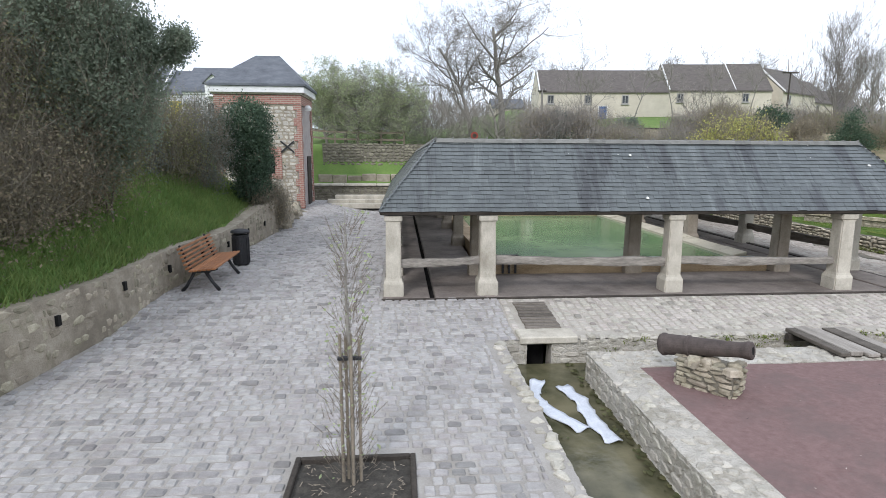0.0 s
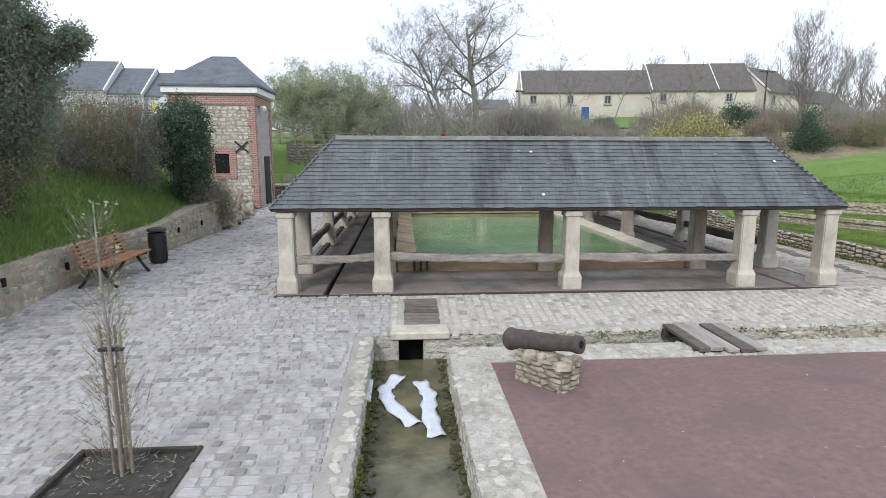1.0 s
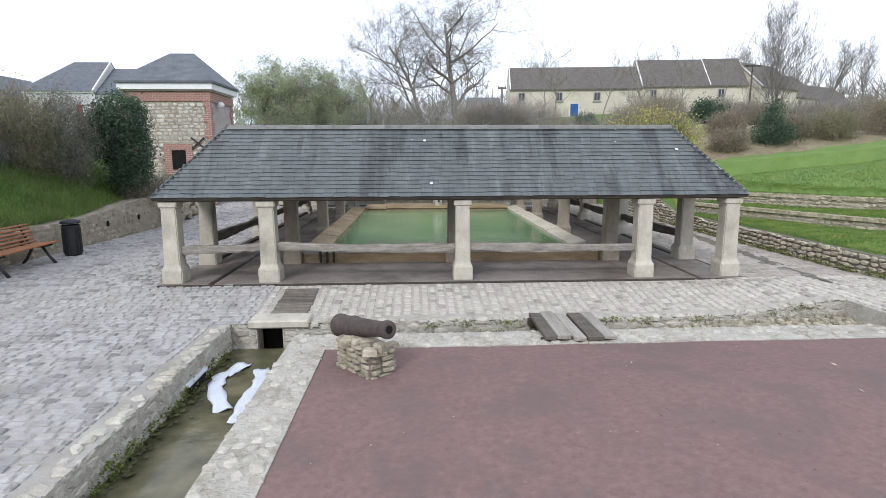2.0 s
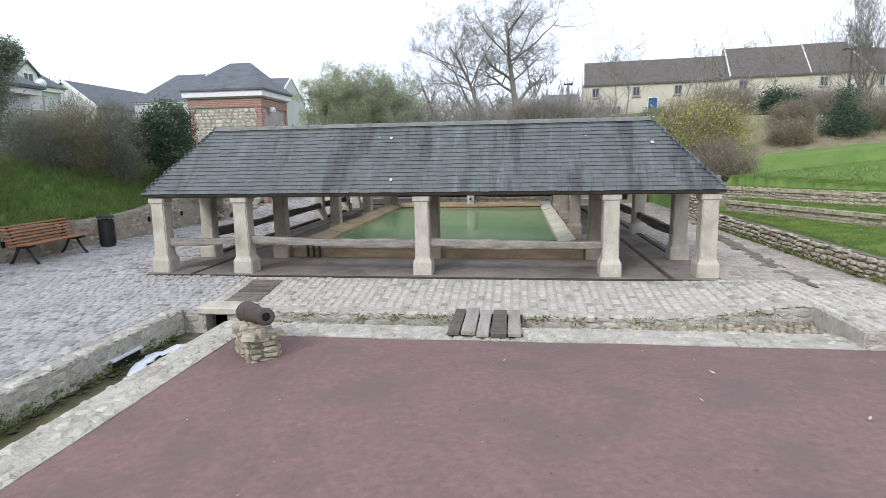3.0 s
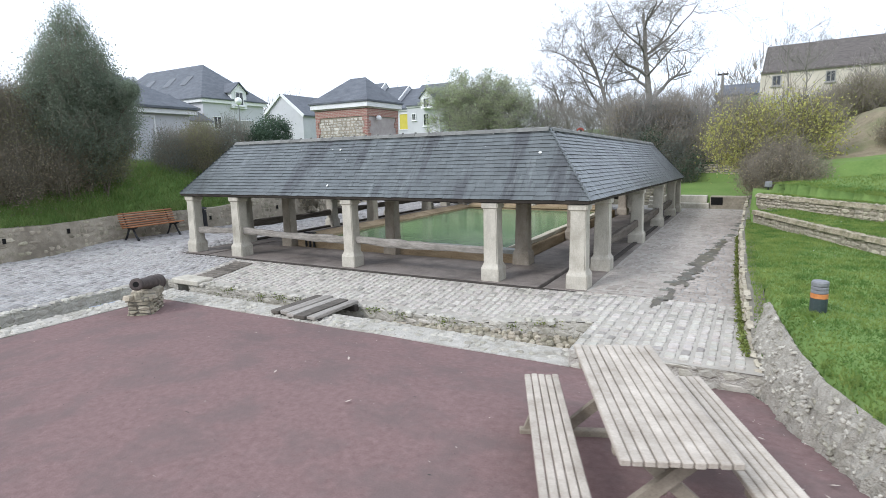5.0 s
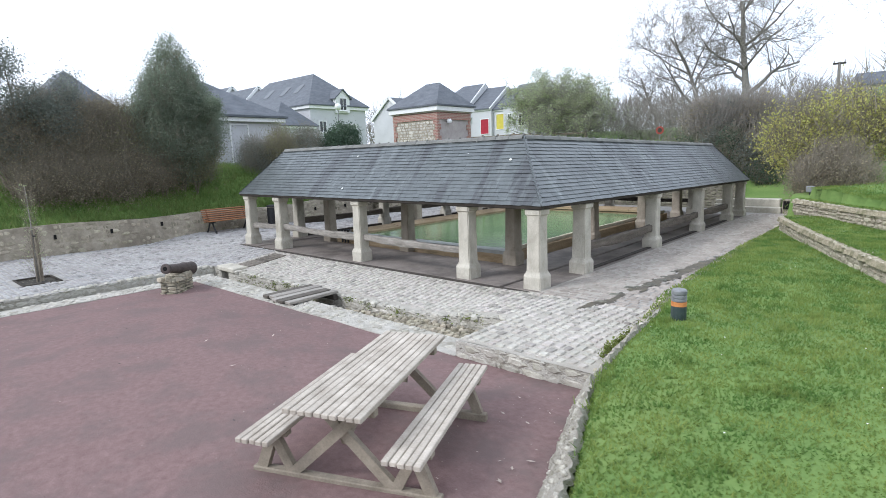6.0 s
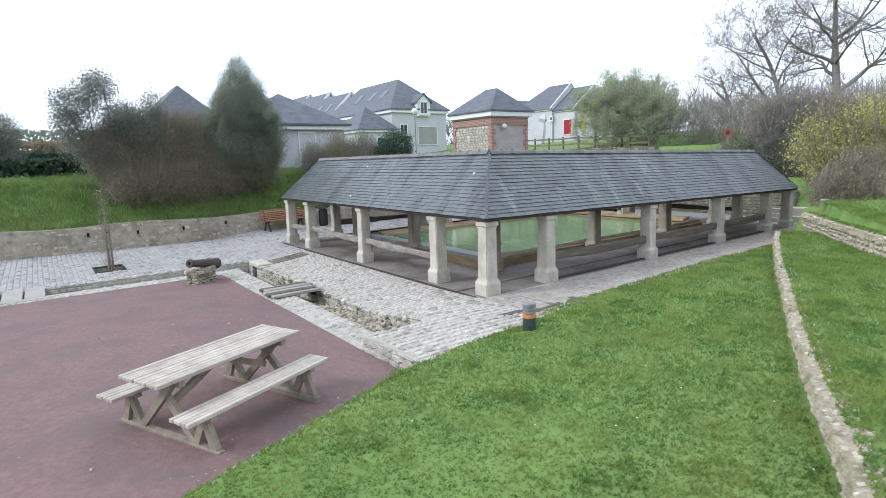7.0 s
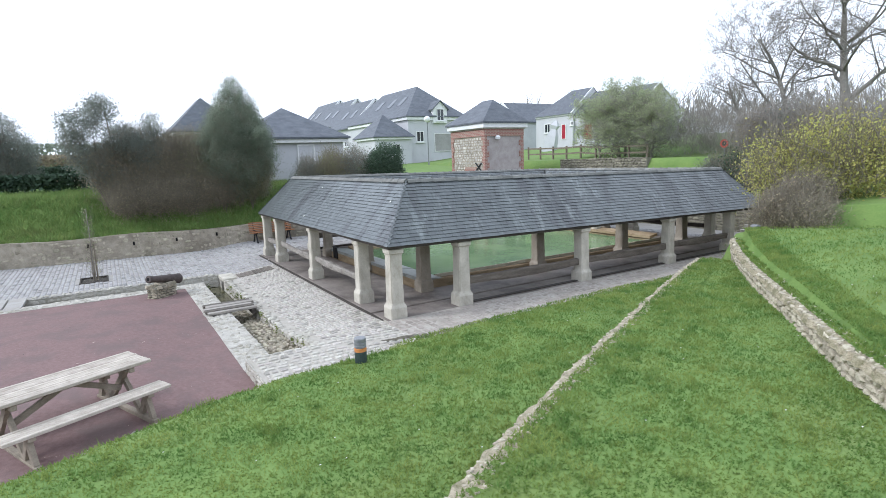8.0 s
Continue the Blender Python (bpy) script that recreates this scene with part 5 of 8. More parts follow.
# stepped walls behind the wash house
bk = [(-4.0, 26.42), (9.7, 26.42)]
b1 = extrude(bk, fz(-0.5), fz(0.99), 0.4, -1, M_earth, "back_wall", "weathered damp rubble wall behind the wash house")
pieces("stone", stone_face(dense(bk, 2), lambda p: pave_z(p.x, p.y) - 0.05, fz(0.99), -1, 0.13, 0.24, 0.03, 41), RUBBLE_SHAPES, M_backstone, M_backstone_one, b1, lambda p: p.x < 1, "rubble_facing")
for x in range(9):
    g = Geo()
    g.box(-4.0 + 1.52 * x + 0.004, 26.32, 1.0, -2.48 + 1.52 * x - 0.004, 26.86, 1.11 + rng.uniform(-0.01, 0.01), c=0.025)
    part("coping_stone", g, M_limestone, b1, "pale flat coping stone")
g = Geo()
for k in range(12):
    g.box(-3.8 + 0.7 * k, 27.3 + rng.uniform(-0.04, 0.04), 0.8, -3.12 + 0.7 * k, 27.75, 1.5 + rng.uniform(-0.06, 0.06), c=0.03, jit=0.015)
solid("upper_ledge", g, M_mortar, "pale stone ledge behind the back wall", "ledge", "structure")
bk2 = [(-3.7, 28.4), (2.4, 28.4)]
b2 = extrude(bk2, fz(1.0), fz(3.0), 0.4, -1, M_earth, "upper_back_wall", "mossy rubble wall below the fenced green")
pieces("stone", stone_face(dense(bk2, 2), fz(1.4), fz(3.02), -1, 0.14, 0.27, 0.05, 42), RUBBLE_SHAPES, M_backstone, M_backstone_one, b2, lambda p: True, "rubble_facing")
bk3 = [(9.6, 28.5), (13.6, 28.5)]
b3 = extrude(bk3, fz(0.5), fz(1.70), 0.4, -1, M_earth, "grass_wall", "dry-stone wall above the grass behind the lane")
pieces("stone", stone_face(dense(bk3, 2), fz(0.85), fz(1.76), -1, 0.10, 0.24, 0.05, 43), RUBBLE_SHAPES, M_terrace, M_terrace_one, b3, lambda p: True, "rubble_facing")
for i in range(3):
    g = Geo()
    g.box(-3.4 + 0.3 * i, 24.75 + 0.32 * i, 0.1, 3.0, 25.05 + 0.32 * i, 0.32 + 0.17 * i, c=0.02)
    solid("stone_step", g, M_limestone, "worn pale stone step behind the wash house", "step", "structure")
for i in range(2):
    g = Geo()
    g.box(9.75, 25.15 + 0.3 * i, -0.3, 11.5 - 0.1 * i, 25.6 + 0.3 * i, 0.21 + 0.29 * i, c=0.02)
    solid("lane_step", g, M_limestone, "broad pale-edged stone step at the lane's end", "step", "structure")
for i in range(4):
    g = Geo()
    g.box(9.2, 24.75 + 0.16 * i, -0.2, 9.72, 24.91 + 0.16 * i, -0.02 + 0.16 * i, c=0.012)
    solid("stair_step", g, M_limestone, "narrow pale-nosed stair behind the wash house", "step", "structure")
g = Geo()
g.box(11.52, 25.2, -0.2, 12.85, 25.7, 0.5, c=0.03)
solid("culvert_head", g, M_mortar, "rough stone head of a small culvert", "culvert", "structure")
g = Geo()
g.box(11.56, 25.17, 0.16, 11.98, 25.21, 0.46)
solid("culvert_mouth", g, M_black, "dark culvert mouth", "culvert", "structure")
# rockery and rough steps between bank wall and tower
rock_pile = solid("rockery", Geo().box(-4.9, 18.7, -0.3, -4.0, 22.6, 0.25, c=0.05), M_earth, "pile of rough stones beside the tower", "rocks", "structure")
rocks = []
for i in range(90):
    y = rng.uniform(18.6, 22.8)
    x = rng.uniform(-5.0, -3.75)
    s = rng.uniform(0.18, 0.45)
    z = 0.0 + max(0, (-3.8 - x)) * 0.8 + 0.25 * rng.random()
    rocks.append(Matrix.Translation((x, y, z)) @ Euler((rng.uniform(-0.5, 0.5), rng.uniform(-0.5, 0.5), rng.uniform(0, 3))).to_matrix().to_4x4() @ Matrix.Diagonal((s, s * rng.uniform(0.6, 1), s * rng.uniform(0.5, 0.9), 1)))
pieces("rock", rocks, STONE_SHAPES, M_stone, M_stone_one, rock_pile, lambda p: True, "rocks")

# ---------------------------------------------------------------- things in the court
def slatted(name, parent, x0, y0, z0, x1, y1, z1, n, axis, mat, gap=0.012, c=0.006):
    for i in range(n):
        g = Geo()
        if axis == 'y':
            w = (x1 - x0) / n
            g.box(x0 + i * w + gap / 2, y0 + rng.uniform(-0.006, 0.006), z0, x0 + (i + 1) * w - gap / 2, y1 + rng.uniform(-0.006, 0.006), z1 + rng.uniform(-0.003, 0.003), c=c)
        else:
            w = (y1 - y0) / n
            g.box(x0 + rng.uniform(-0.006, 0.006), y0 + i * w + gap / 2, z0, x1 + rng.uniform(-0.006, 0.006), y0 + (i + 1) * w - gap / 2, z1 + rng.uniform(-0.003, 0.003), c=c)
        part(name, g, mat, parent)


def strut(a, b, w, d, side=(0, 1, 0)):
    """A squared timber from a to b; w along the cross of way and side, d along side."""
    a, b, s = Vector(a), Vector(b), Vector(side)
    u = (b - a).normalized()
    q = u.cross(s).normalized()
    s = q.cross(u).normalized()
    v = []
    for p in (a, b):
        for i, j in ((-1, -1), (1, -1), (1, 1), (-1, 1)):
            v.append(p + q * w / 2 * i + s * d / 2 * j)
    return v, [(3, 2, 1, 0), (4, 5, 6, 7), (0, 1, 5, 4), (1, 2, 6, 5), (2, 3, 7, 6), (3, 0, 4, 7)]


# picnic table with two fixed benches; local y runs along its length
TBL = pose(12.39, 4.49, 0.0, 0, 0, 23.7)
table = thing("picnic_table", TBL, "long weathered grey-brown wooden picnic table with fixed benches", "picnic table")
slatted("table_plank", table, -0.325, -0.92, 0.67, 0.325, 0.92, 0.71, 10, 'y', M_wood, gap=0.008)
for s in (-1, 1):
    slatted("bench_plank", table, s * 0.60 - 0.15, -0.93, 0.39, s * 0.60 + 0.15, 0.93, 0.43, 5, 'y', M_wood, gap=0.008)
for e in (-0.66, 0.66):
    for s in (-1, 1):
        g = Geo()
        g.add(*strut((s * 0.42, e, 0.06), (-s * 0.20, e + s * 0.03, 0.64), 0.082, 0.05))
        part("leg", g, M_wood_under, table)
        g = Geo()
        g.add(*strut((s * 0.72, e, 0.05), (s * 0.60, e, 0.355), 0.09, 0.055))
        part("bench_leg", g, M_wood_under, table)
        g = Geo()
        g.add(*strut((s * 0.44, e, 0.05), (s * 0.60, e, 0.355), 0.08, 0.05))
        part("bench_brace", g, M_wood_under, table)
        g = Geo()
        g.box(s * 0.60 - 0.14, e - 0.04, 0.345, s * 0.60 + 0.14, e + 0.04, 0.387, c=0.005)
        part("bench_bearer", g, M_wood_under, table)
    g = Geo()
    g.box(-0.80, e - 0.038, -0.02, 0.80, e + 0.038, 0.058, c=0.008)
    part("foot_beam", g, M_wood_under, table)
    g = Geo()
    g.box(-0.31, e - 0.035, 0.60, 0.31, e + 0.035, 0.667, c=0.008)
    part("top_bearer", g, M_wood_under, table)
g = Geo()
g.add(*strut((0, -0.62, 0.34), (0, 0.0, 0.63), 0.07, 0.05, (1, 0, 0)))
part("long_brace", g, M_wood_under, table)
g = Geo()
g.add(*strut((0, 0.62, 0.34), (0, 0.0, 0.63), 0.07, 0.05, (1, 0, 0)))
part("long_brace", g, M_wood_under, table)

# slatted bench by the bank wall; local x along its length, back towards the wall
bench = thing("park_bench", pose(-3.62, 11.22, pave_z(-3.6, 11.2), 0, 0, -88), "orange-brown slatted park bench on black cast-iron legs", "bench")
for i in range(6):
    t = i / 5
    g = Geo()
    g.box(-0.92, -0.02, -0.03, 0.92, 0.02, 0.03, c=0.006, m=pose(0, -0.16 - 0.12 * t + 0.0, 0.46 + 0.36 * t, -70 + 0, 0, 0))
    ob = part("back_slat", g, M_benchwood, bench)
for i in range(6):
    t = i / 5
    g = Geo()
    g.box(-0.92, -0.032, -0.018, 0.92, 0.032, 0.018, c=0.006, m=pose(0, -0.10 + 0.40 * t, 0.41 + 0.035 * t, 3, 0, 0))
    part("seat_slat", g, M_benchwood, bench)
for x in (-0.72, 0.72):
    g = Geo()
    g.tube([(x, -0.33, 0.0), (x, -0.24, 0.10), (x, -0.10, 0.34), (x, -0.15, 0.42), (x, -0.33, 0.86)], [0.035, 0.03, 0.034, 0.03, 0.022], n=6)
    g.tube([(x, -0.12, 0.37), (x, 0.12, 0.37), (x, 0.32, 0.41)], [0.03, 0.028, 0.022], n=6)
    g.tube([(x, 0.10, 0.37), (x, 0.22, 0.16), (x, 0.34, 0.0)], [0.032, 0.03, 0.036], n=6)
    part("leg_frame", g, M_iron, bench, "black cast-iron leg frame", soft=True)

# litter bin
litter = thing("litter_bin", pose(-3.52, 12.93, pave_z(-3.5, 12.9)), "black cylindrical litter bin with a domed lid", "litter bin")
g = Geo()
g.lathe([(0.15, 0.0), (0.175, 0.03), (0.185, 0.40), (0.18, 0.66), (0.19, 0.67), (0.19, 0.70), (0.165, 0.705)], 22)
part("body", g, M_iron, litter, soft=False)
g = Geo()
g.lathe([(0.205, 0.745), (0.21, 0.77), (0.19, 0.80), (0.10, 0.825), (0.02, 0.83)], 22)
part("lid", g, M_iron, litter)
for a in range(3):
    g = Geo()
    g.tube([(0.17 * math.cos(a * 2.094), 0.17 * math.sin(a * 2.094), 0.69), (0.17 * math.cos(a * 2.094), 0.17 * math.sin(a * 2.094), 0.76)], [0.012, 0.012], n=5)
    part("lid_post", g, M_iron, litter)
for i in range(14):
    g = Geo()
    a = i * 2 * math.pi / 14
    g.box(-0.018, -0.006, 0.06, 0.018, 0.006, 0.64, m=Matrix.Translation((0.186 * math.cos(a), 0.186 * math.sin(a), 0)) @ Euler((0, 0, a + math.pi / 2)).to_matrix().to_4x4())
    part("rib", g, M_iron, litter)

# old cannon barrel on a dry-stone stack
CAN = look((3.80, 6.32, 0.27), (4.43, 5.55, 0.45)) @ pose(0, 0, 0, 180, 0, 0)
cannon = thing("cannon", CAN, "short dark rusty cannon barrel lying on a stone stack", "cannon")
g = Geo()
g.lathe([(0.03, -0.57), (0.06, -0.56), (0.08, -0.55), (0.115, -0.53), (0.135, -0.50), (0.135, -0.47), (0.125, -0.46), (0.122, -0.20), (0.132, -0.19), (0.132, -0.16), (0.118, -0.15), (0.105, 0.40), (0.112, 0.44), (0.13, 0.50), (0.128, 0.54), (0.10, 0.55), (0.062, 0.552), (0.058, 0.40)], 24)
g.v = [(x * (0.95 - 0.26 * z), y * (0.95 - 0.26 * z), z) for x, y, z in g.v]
part("barrel", g, M_rust, cannon, soft=False)
g = Geo()
g.lathe([(0.056, 0.30), (0.057, 0.549)], 16)
g.v = [(x * (0.95 - 0.26 * z), y * (0.95 - 0.26 * z), z) for x, y, z in g.v]
part("bore", g, M_black, cannon, "dark bore of the muzzle")
SU, SV, SC = Vector((0.63, -0.77)), Vector((0.77, 0.63)), Vector((3.86, 6.20))
ring = [tuple(SC + SU * a + SV * b) for a, b in ((-0.36, -0.17), (0.30, -0.17), (0.30, 0.17), (-0.36, 0.17), (-0.36, -0.17))]
g = Geo()
g.add([(*p, z) for z in (-0.3, 0.12) for p in ring[:4]], [(3, 2, 1, 0), (4, 5, 6, 7), (0, 1, 5, 4), (1, 2, 6, 5), (2, 3, 7, 6), (3, 0, 4, 7)])
stack = solid("cannon_plinth", g, M_earth, "rough dry-stone stack carrying the cannon", "plinth")
stk = stone_face(ring, fz(-0.22), fz(0.14), -1, 0.065, 0.16, 0.04, 51)
for i in range(16):
    p = SC + SU * rng.uniform(-0.34, 0.28) + SV * rng.uniform(-0.16, 0.16)
    stk.append(Matrix.Translation((p.x, p.y, 0.08)) @ Euler((rng.uniform(-0.1, 0.1), rng.uniform(-0.1, 0.1), rng.uniform(0, 3))).to_matrix().to_4x4() @ Matrix.Diagonal((rng.uniform(0.13, 0.24), rng.uniform(0.1, 0.17), rng.uniform(0.06, 0.11), 1)))
pieces("stone", stk, STONE_SHAPES + RUBBLE_SHAPES, M_stone, M_stone_one, stack, lambda p: True, "stones")

# timber grate over the outlet and plank bridge over the ditch
grate = thing("timber_grate", pose(2.42, 9.0, 0), "dark grey timber grate let into the paving", "grate")
for i in range(9):
    y = -0.50 + i * 0.125
    g = Geo()
    z = pave_z(2.4, 9.0 + y)
    g.box(-0.29 + rng.uniform(-0.01, 0.01), y, z - 0.05, 0.29 + rng.uniform(-0.01, 0.01), y + 0.108, z + 0.022, c=0.008)
    part("plank", g, M_grate, grate)
bridge = thing("plank_bridge", pose(6.62, 7.5, -0.02), "bridge of broad pale-worn grey planks across the ditch", "plank bridge")
# two of the five planks use the darker grate timber
for i, (x, w, dark) in enumerate(((-0.47, 0.15, 1), (-0.30, 0.19, 0), (-0.09, 0.16, 0), (0.10, 0.20, 1), (0.32, 0.17, 0))):
    g = Geo()
    j = rng.uniform(-0.05, 0.05)
    g.box(x, -0.58 + j, -0.135, x + w, 0.54 + j, -0.075 + rng.uniform(-0.01, 0.01), c=0.009, jit=0.004)
    part("plank", g, M_grate if dark else M_oldplank, bridge, "dark plank" if dark else "pale worn plank")
for y in (-0.46, 0.44):
    g = Geo()
    g.box(-0.50, y - 0.05, -0.25, 0.52, y + 0.05, -0.139, c=0.01)
    part("bearer", g, M_darkwood, bridge)
slab_bridge = thing("slab_bridge", pose(2.2, 2.0, 0), "bridge of large pale stone slabs across the channel", "bridge")
for i in range(6):
    y = 0.98 - i * 0.44
    g = Geo()
    g.box(-0.80 + rng.uniform(-0.03, 0.03), y - 0.405, -0.26, 0.86 + rng.uniform(-0.03, 0.03), y, -0.165 + rng.uniform(-0.008, 0.008), c=0.012, jit=0.004)
    part("slab", g, M_joint, slab_bridge)

# white cloths in the channel
for pts in (((2.33, 7.2), (2.45, 6.75), (2.42, 6.3), (2.48, 5.7)), ((2.06, 7.42), (1.86, 6.95), (1.92, 6.6), (2.23, 5.98))):
    g = Geo()
    prev = None
    for i in range(25):
        t = i / 24 * 3
        k = min(2, int(t))
        p, q = Vector(pts[k]), Vector(pts[k + 1])
        c = p.lerp(q, t - k)
        d = (q - p).normalized()
        nrm = Vector((-d.y, d.x))
        row = []
        for j in range(5):
            o = (j / 4 - 0.5) * (0.19 + 0.03 * math.sin(i * 1.1))
            z = -0.585 + 0.012 * math.sin(i * 0.9 + j * 1.7) + 0.006 * math.sin(i * 2.3 - j)
            row.append(len(g.v))
            g.v.append((c.x + nrm.x * o, c.y + nrm.y * o, z))
        if prev:
            g.f += [(prev[j], prev[j + 1], row[j + 1], row[j]) for j in range(4)]
        prev = row
    ob = solid("cloth", g, M_cloth, "strip of white cloth soaking in the shallow channel water", "cloth", group="cloths in the channel", soft=True)
    md = ob.modifiers.new("thickness", 'SOLIDIFY')
    md.thickness = 0.012

# bollard lamp on the lawn
boll = thing("bollard_lamp", pose(13.72, 7.95, hills(13.72, 7.95)), "short dark bollard lamp with an orange band on the lawn", "bollard")
g = Geo()
g.lathe([(0.085, -0.05), (0.085, 0.16), (0.08, 0.165)], 18)
part("base", g, M_plastic, boll)
g = Geo()
g.lathe([(0.086, 0.167), (0.086, 0.215), (0.08, 0.218)], 18)
part("band", g, M_orange, boll, "faded orange band")
g = Geo()
g.lathe([(0.07, 0.219), (0.084, 0.224), (0.084, 0.25), (0.074, 0.258), (0.084, 0.266), (0.084, 0.29), (0.074, 0.298), (0.084, 0.306), (0.086, 0.345), (0.075, 0.36), (0.02, 0.363)], 18)
part("louvre_cap", g, M_bollard_grey, boll, "grey louvred lamp head")
flood = thing("flood_lamp", pose(13.37, 18.42, 1.22), "small grey flood lamp beside the brown bush", "lamp")
g = Geo()
g.box(-0.09, -0.07, 0.06, 0.09, 0.07, 0.22, c=0.015)
part("housing", g, M_bollard_grey, flood)
g = Geo()
g.tube([(0, 0, -0.3), (0, 0, 0.07)], [0.02, 0.02], n=8)
part("stake", g, M_iron, flood)

# planting pit, its frame, stakes and the young tree
pit = solid("planting_pit", Geo(), M_soil, "square pit of dark soil let into the paving", "planting pit", "structure")
g = Geo()
for j in range(13):
    for i in range(17):
        x, y = PX0 + (PX1 - PX0) * i / 16, PY0 + (PY1 - PY0) * j / 12
        g.v.append((x, y, -0.235 + 0.025 * noise.noise(Vector((x * 9, y * 9, 1)))))
for j in range(12):
    for i in range(16):
        a = j * 17 + i
        g.f.append((a, a + 1, a + 18, a + 17))
pit.data = g.mesh("planting_pit", M_soil)
for n, (x0, y0, x1, y1) in enumerate(((PX0, PY0 - 0.05, PX1, PY0), (PX0, PY1, PX1, PY1 + 0.05), (PX0 - 0.05, PY0 - 0.05, PX0, PY1 + 0.05), (PX1, PY0 - 0.05, PX1 + 0.05, PY1 + 0.05))):
    g = Geo()
    g.box(x0, y0, -0.35, x1, y1, -0.185, c=0.008)
    part("edge_board", g, M_darkwood, pit)
guard = thing("tree_stakes", pose(-0.32, 4.62, -0.22), "pair of thin weathered stakes tied beside the young tree", "tree stakes")
for x, y, h in ((-0.06, 0.0, 1.32), (0.09, 0.0, 1.27), (0.02, 0.07, 1.3), (0.03, -0.06, 1.24), (-0.02, 0.05, 1.28)):
    g = Geo()
    g.tube([(x, y, -0.1), (x * 1.05, y + 0.01, h)], [0.015, 0.013], n=7)
    part("stake", g, M_wood_under, guard)
g = Geo()
g.box(-0.085, -0.02, 1.10, 0.115, 0.02, 1.13, c=0.004)
part("tie", g, M_iron, guard, "black rubber tie")
# dry stems lying in the pit
g = Geo()
for i in range(80):
    x, y, a = rng.uniform(PX0 + 0.05, PX1 - 0.05), rng.uniform(PY0 + 0.05, PY1 - 0.05), rng.uniform(0, 6.3)
    u = Vector((math.cos(a), math.sin(a), rng.uniform(0, 0.4))) * rng.uniform(0.02, 0.07)
    w = Vector((-math.sin(a), math.cos(a), 0)) * 0.004
    c = Vector((x, y, -0.21))
    g.add([c - w, c + w, c + u + w, c + u - w], [(0, 1, 2, 3)])
solid("dry_stems", g, M_wood_under, "dry stems and weeds on the soil of the planting pit", "weeds", "stuff")
# fallen leaves on the court
g = Geo()
lr = random.Random(91)
debris = Geo()
for i in range(520):
    y = lr.uniform(0.4, 6.7)
    x = lr.uniform(3.5, lawn_edge(y) - 0.1)
    if i % 4 == 0:
        x, y = 7.6 + lr.gauss(0, 1.0), 4.2 + lr.gauss(0, 0.9)
    if i % 4 == 1:
        x = lawn_edge(y) - abs(lr.gauss(0, 0.5))
    if x < 3.4 or y > 6.75:
        continue
    s = lr.uniform(0.006, 0.017) * (2.6 if i % 9 == 1 else 1.0) * (1.0 if i % 2 else 0.55)
    a = lr.uniform(0, 6.3)
    u, v = Vector((math.cos(a), math.sin(a), lr.uniform(-0.2, 0.2))) * s, Vector((-math.sin(a), math.cos(a), lr.uniform(-0.2, 0.2))) * s * 0.35
    c = Vector((x, y, red_z(x, y) + 0.02))
    (g if i % 2 else debris).add([c - u, c - v, c + u, c + v], [(0, 1, 2, 3)])
solid("debris", debris, M_soil, "tiny dark twigs and crumbs on the red court", "debris", "stuff")
solid("leaf_litter", g, M_leaf_dry, "scattered pale dry leaves on the red court", "leaf litter", "stuff")

# ---------------------------------------------------------------- tower and houses
def brickwork(name):
    m = material(name, (0.25, 0.115, 0.09), (0.38, 0.20, 0.165), rough=0.85, scale=8, fine=60, bump=0.25)
    N, L = nodes_of(m)
    b = N["Principled BSDF"]
    src = b.inputs["Base Color"].links[0].from_socket
    geo = N.new("ShaderNodeNewGeometry")
    sep = N.new("ShaderNodeSeparateXYZ")
    L.new(geo.outputs["Position"], sep.inputs[0])
    ad = N.new("ShaderNodeMath")
    L.new(sep.outputs["X"], ad.inputs[0])
    L.new(sep.outputs["Y"], ad.inputs[1])
    cb = N.new("ShaderNodeCombineXYZ")
    L.new(ad.outputs[0], cb.inputs["X"])
    L.new(sep.outputs["Z"], cb.inputs["Y"])
    br = N.new("ShaderNodeTexBrick")
    br.inputs["Scale"].default_value = 1.0
    br.inputs["Brick Width"].default_value = 0.22
    br.inputs["Row Height"].default_value = 0.075
    br.inputs["Mortar Size"].default_value = 0.008
    br.inputs["Mortar"].default_value = (0.42, 0.38, 0.32, 1)
    L.new(cb.outputs[0], br.inputs["Vector"])
    L.new(src, br.inputs["Color1"])
    L.new(src, br.inputs["Color2"])
    L.new(br.outputs["Color"], b.inputs["Base Color"])
    return m


M_brickwork = brickwork("brickwork")


def hip_roof(g, x0, y0, x1, y1, z, rise, ridge_x=None, over=0.25, thick=0.12):
    """A hipped roof over a rectangle; ridge_x: (a, b) the ridge's ends along x."""
    x0, y0, x1, y1 = x0 - over, y0 - over, x1 + over, y1 + over
    ym = (y0 + y1) / 2
    a, b = ridge_x if ridge_x else ((x0 + x1) / 2 - 0.02, (x0 + x1) / 2 + 0.02)
    v = [(x0, y0, z), (x1, y0, z), (x1, y1, z), (x0, y1, z), (a, ym, z + rise), (b, ym, z + rise), (x0, y0, z - thick), (x1, y0, z - thick), (x1, y1, z - thick), (x0, y1, z - thick)]
    return g.add(v, [(0, 1, 5, 4), (1, 2, 5), (2, 3, 4, 5), (3, 0, 4), (6, 7, 1, 0), (7, 8, 2, 1), (8, 9, 3, 2), (9, 6, 0, 3), (9, 8, 7, 6)])


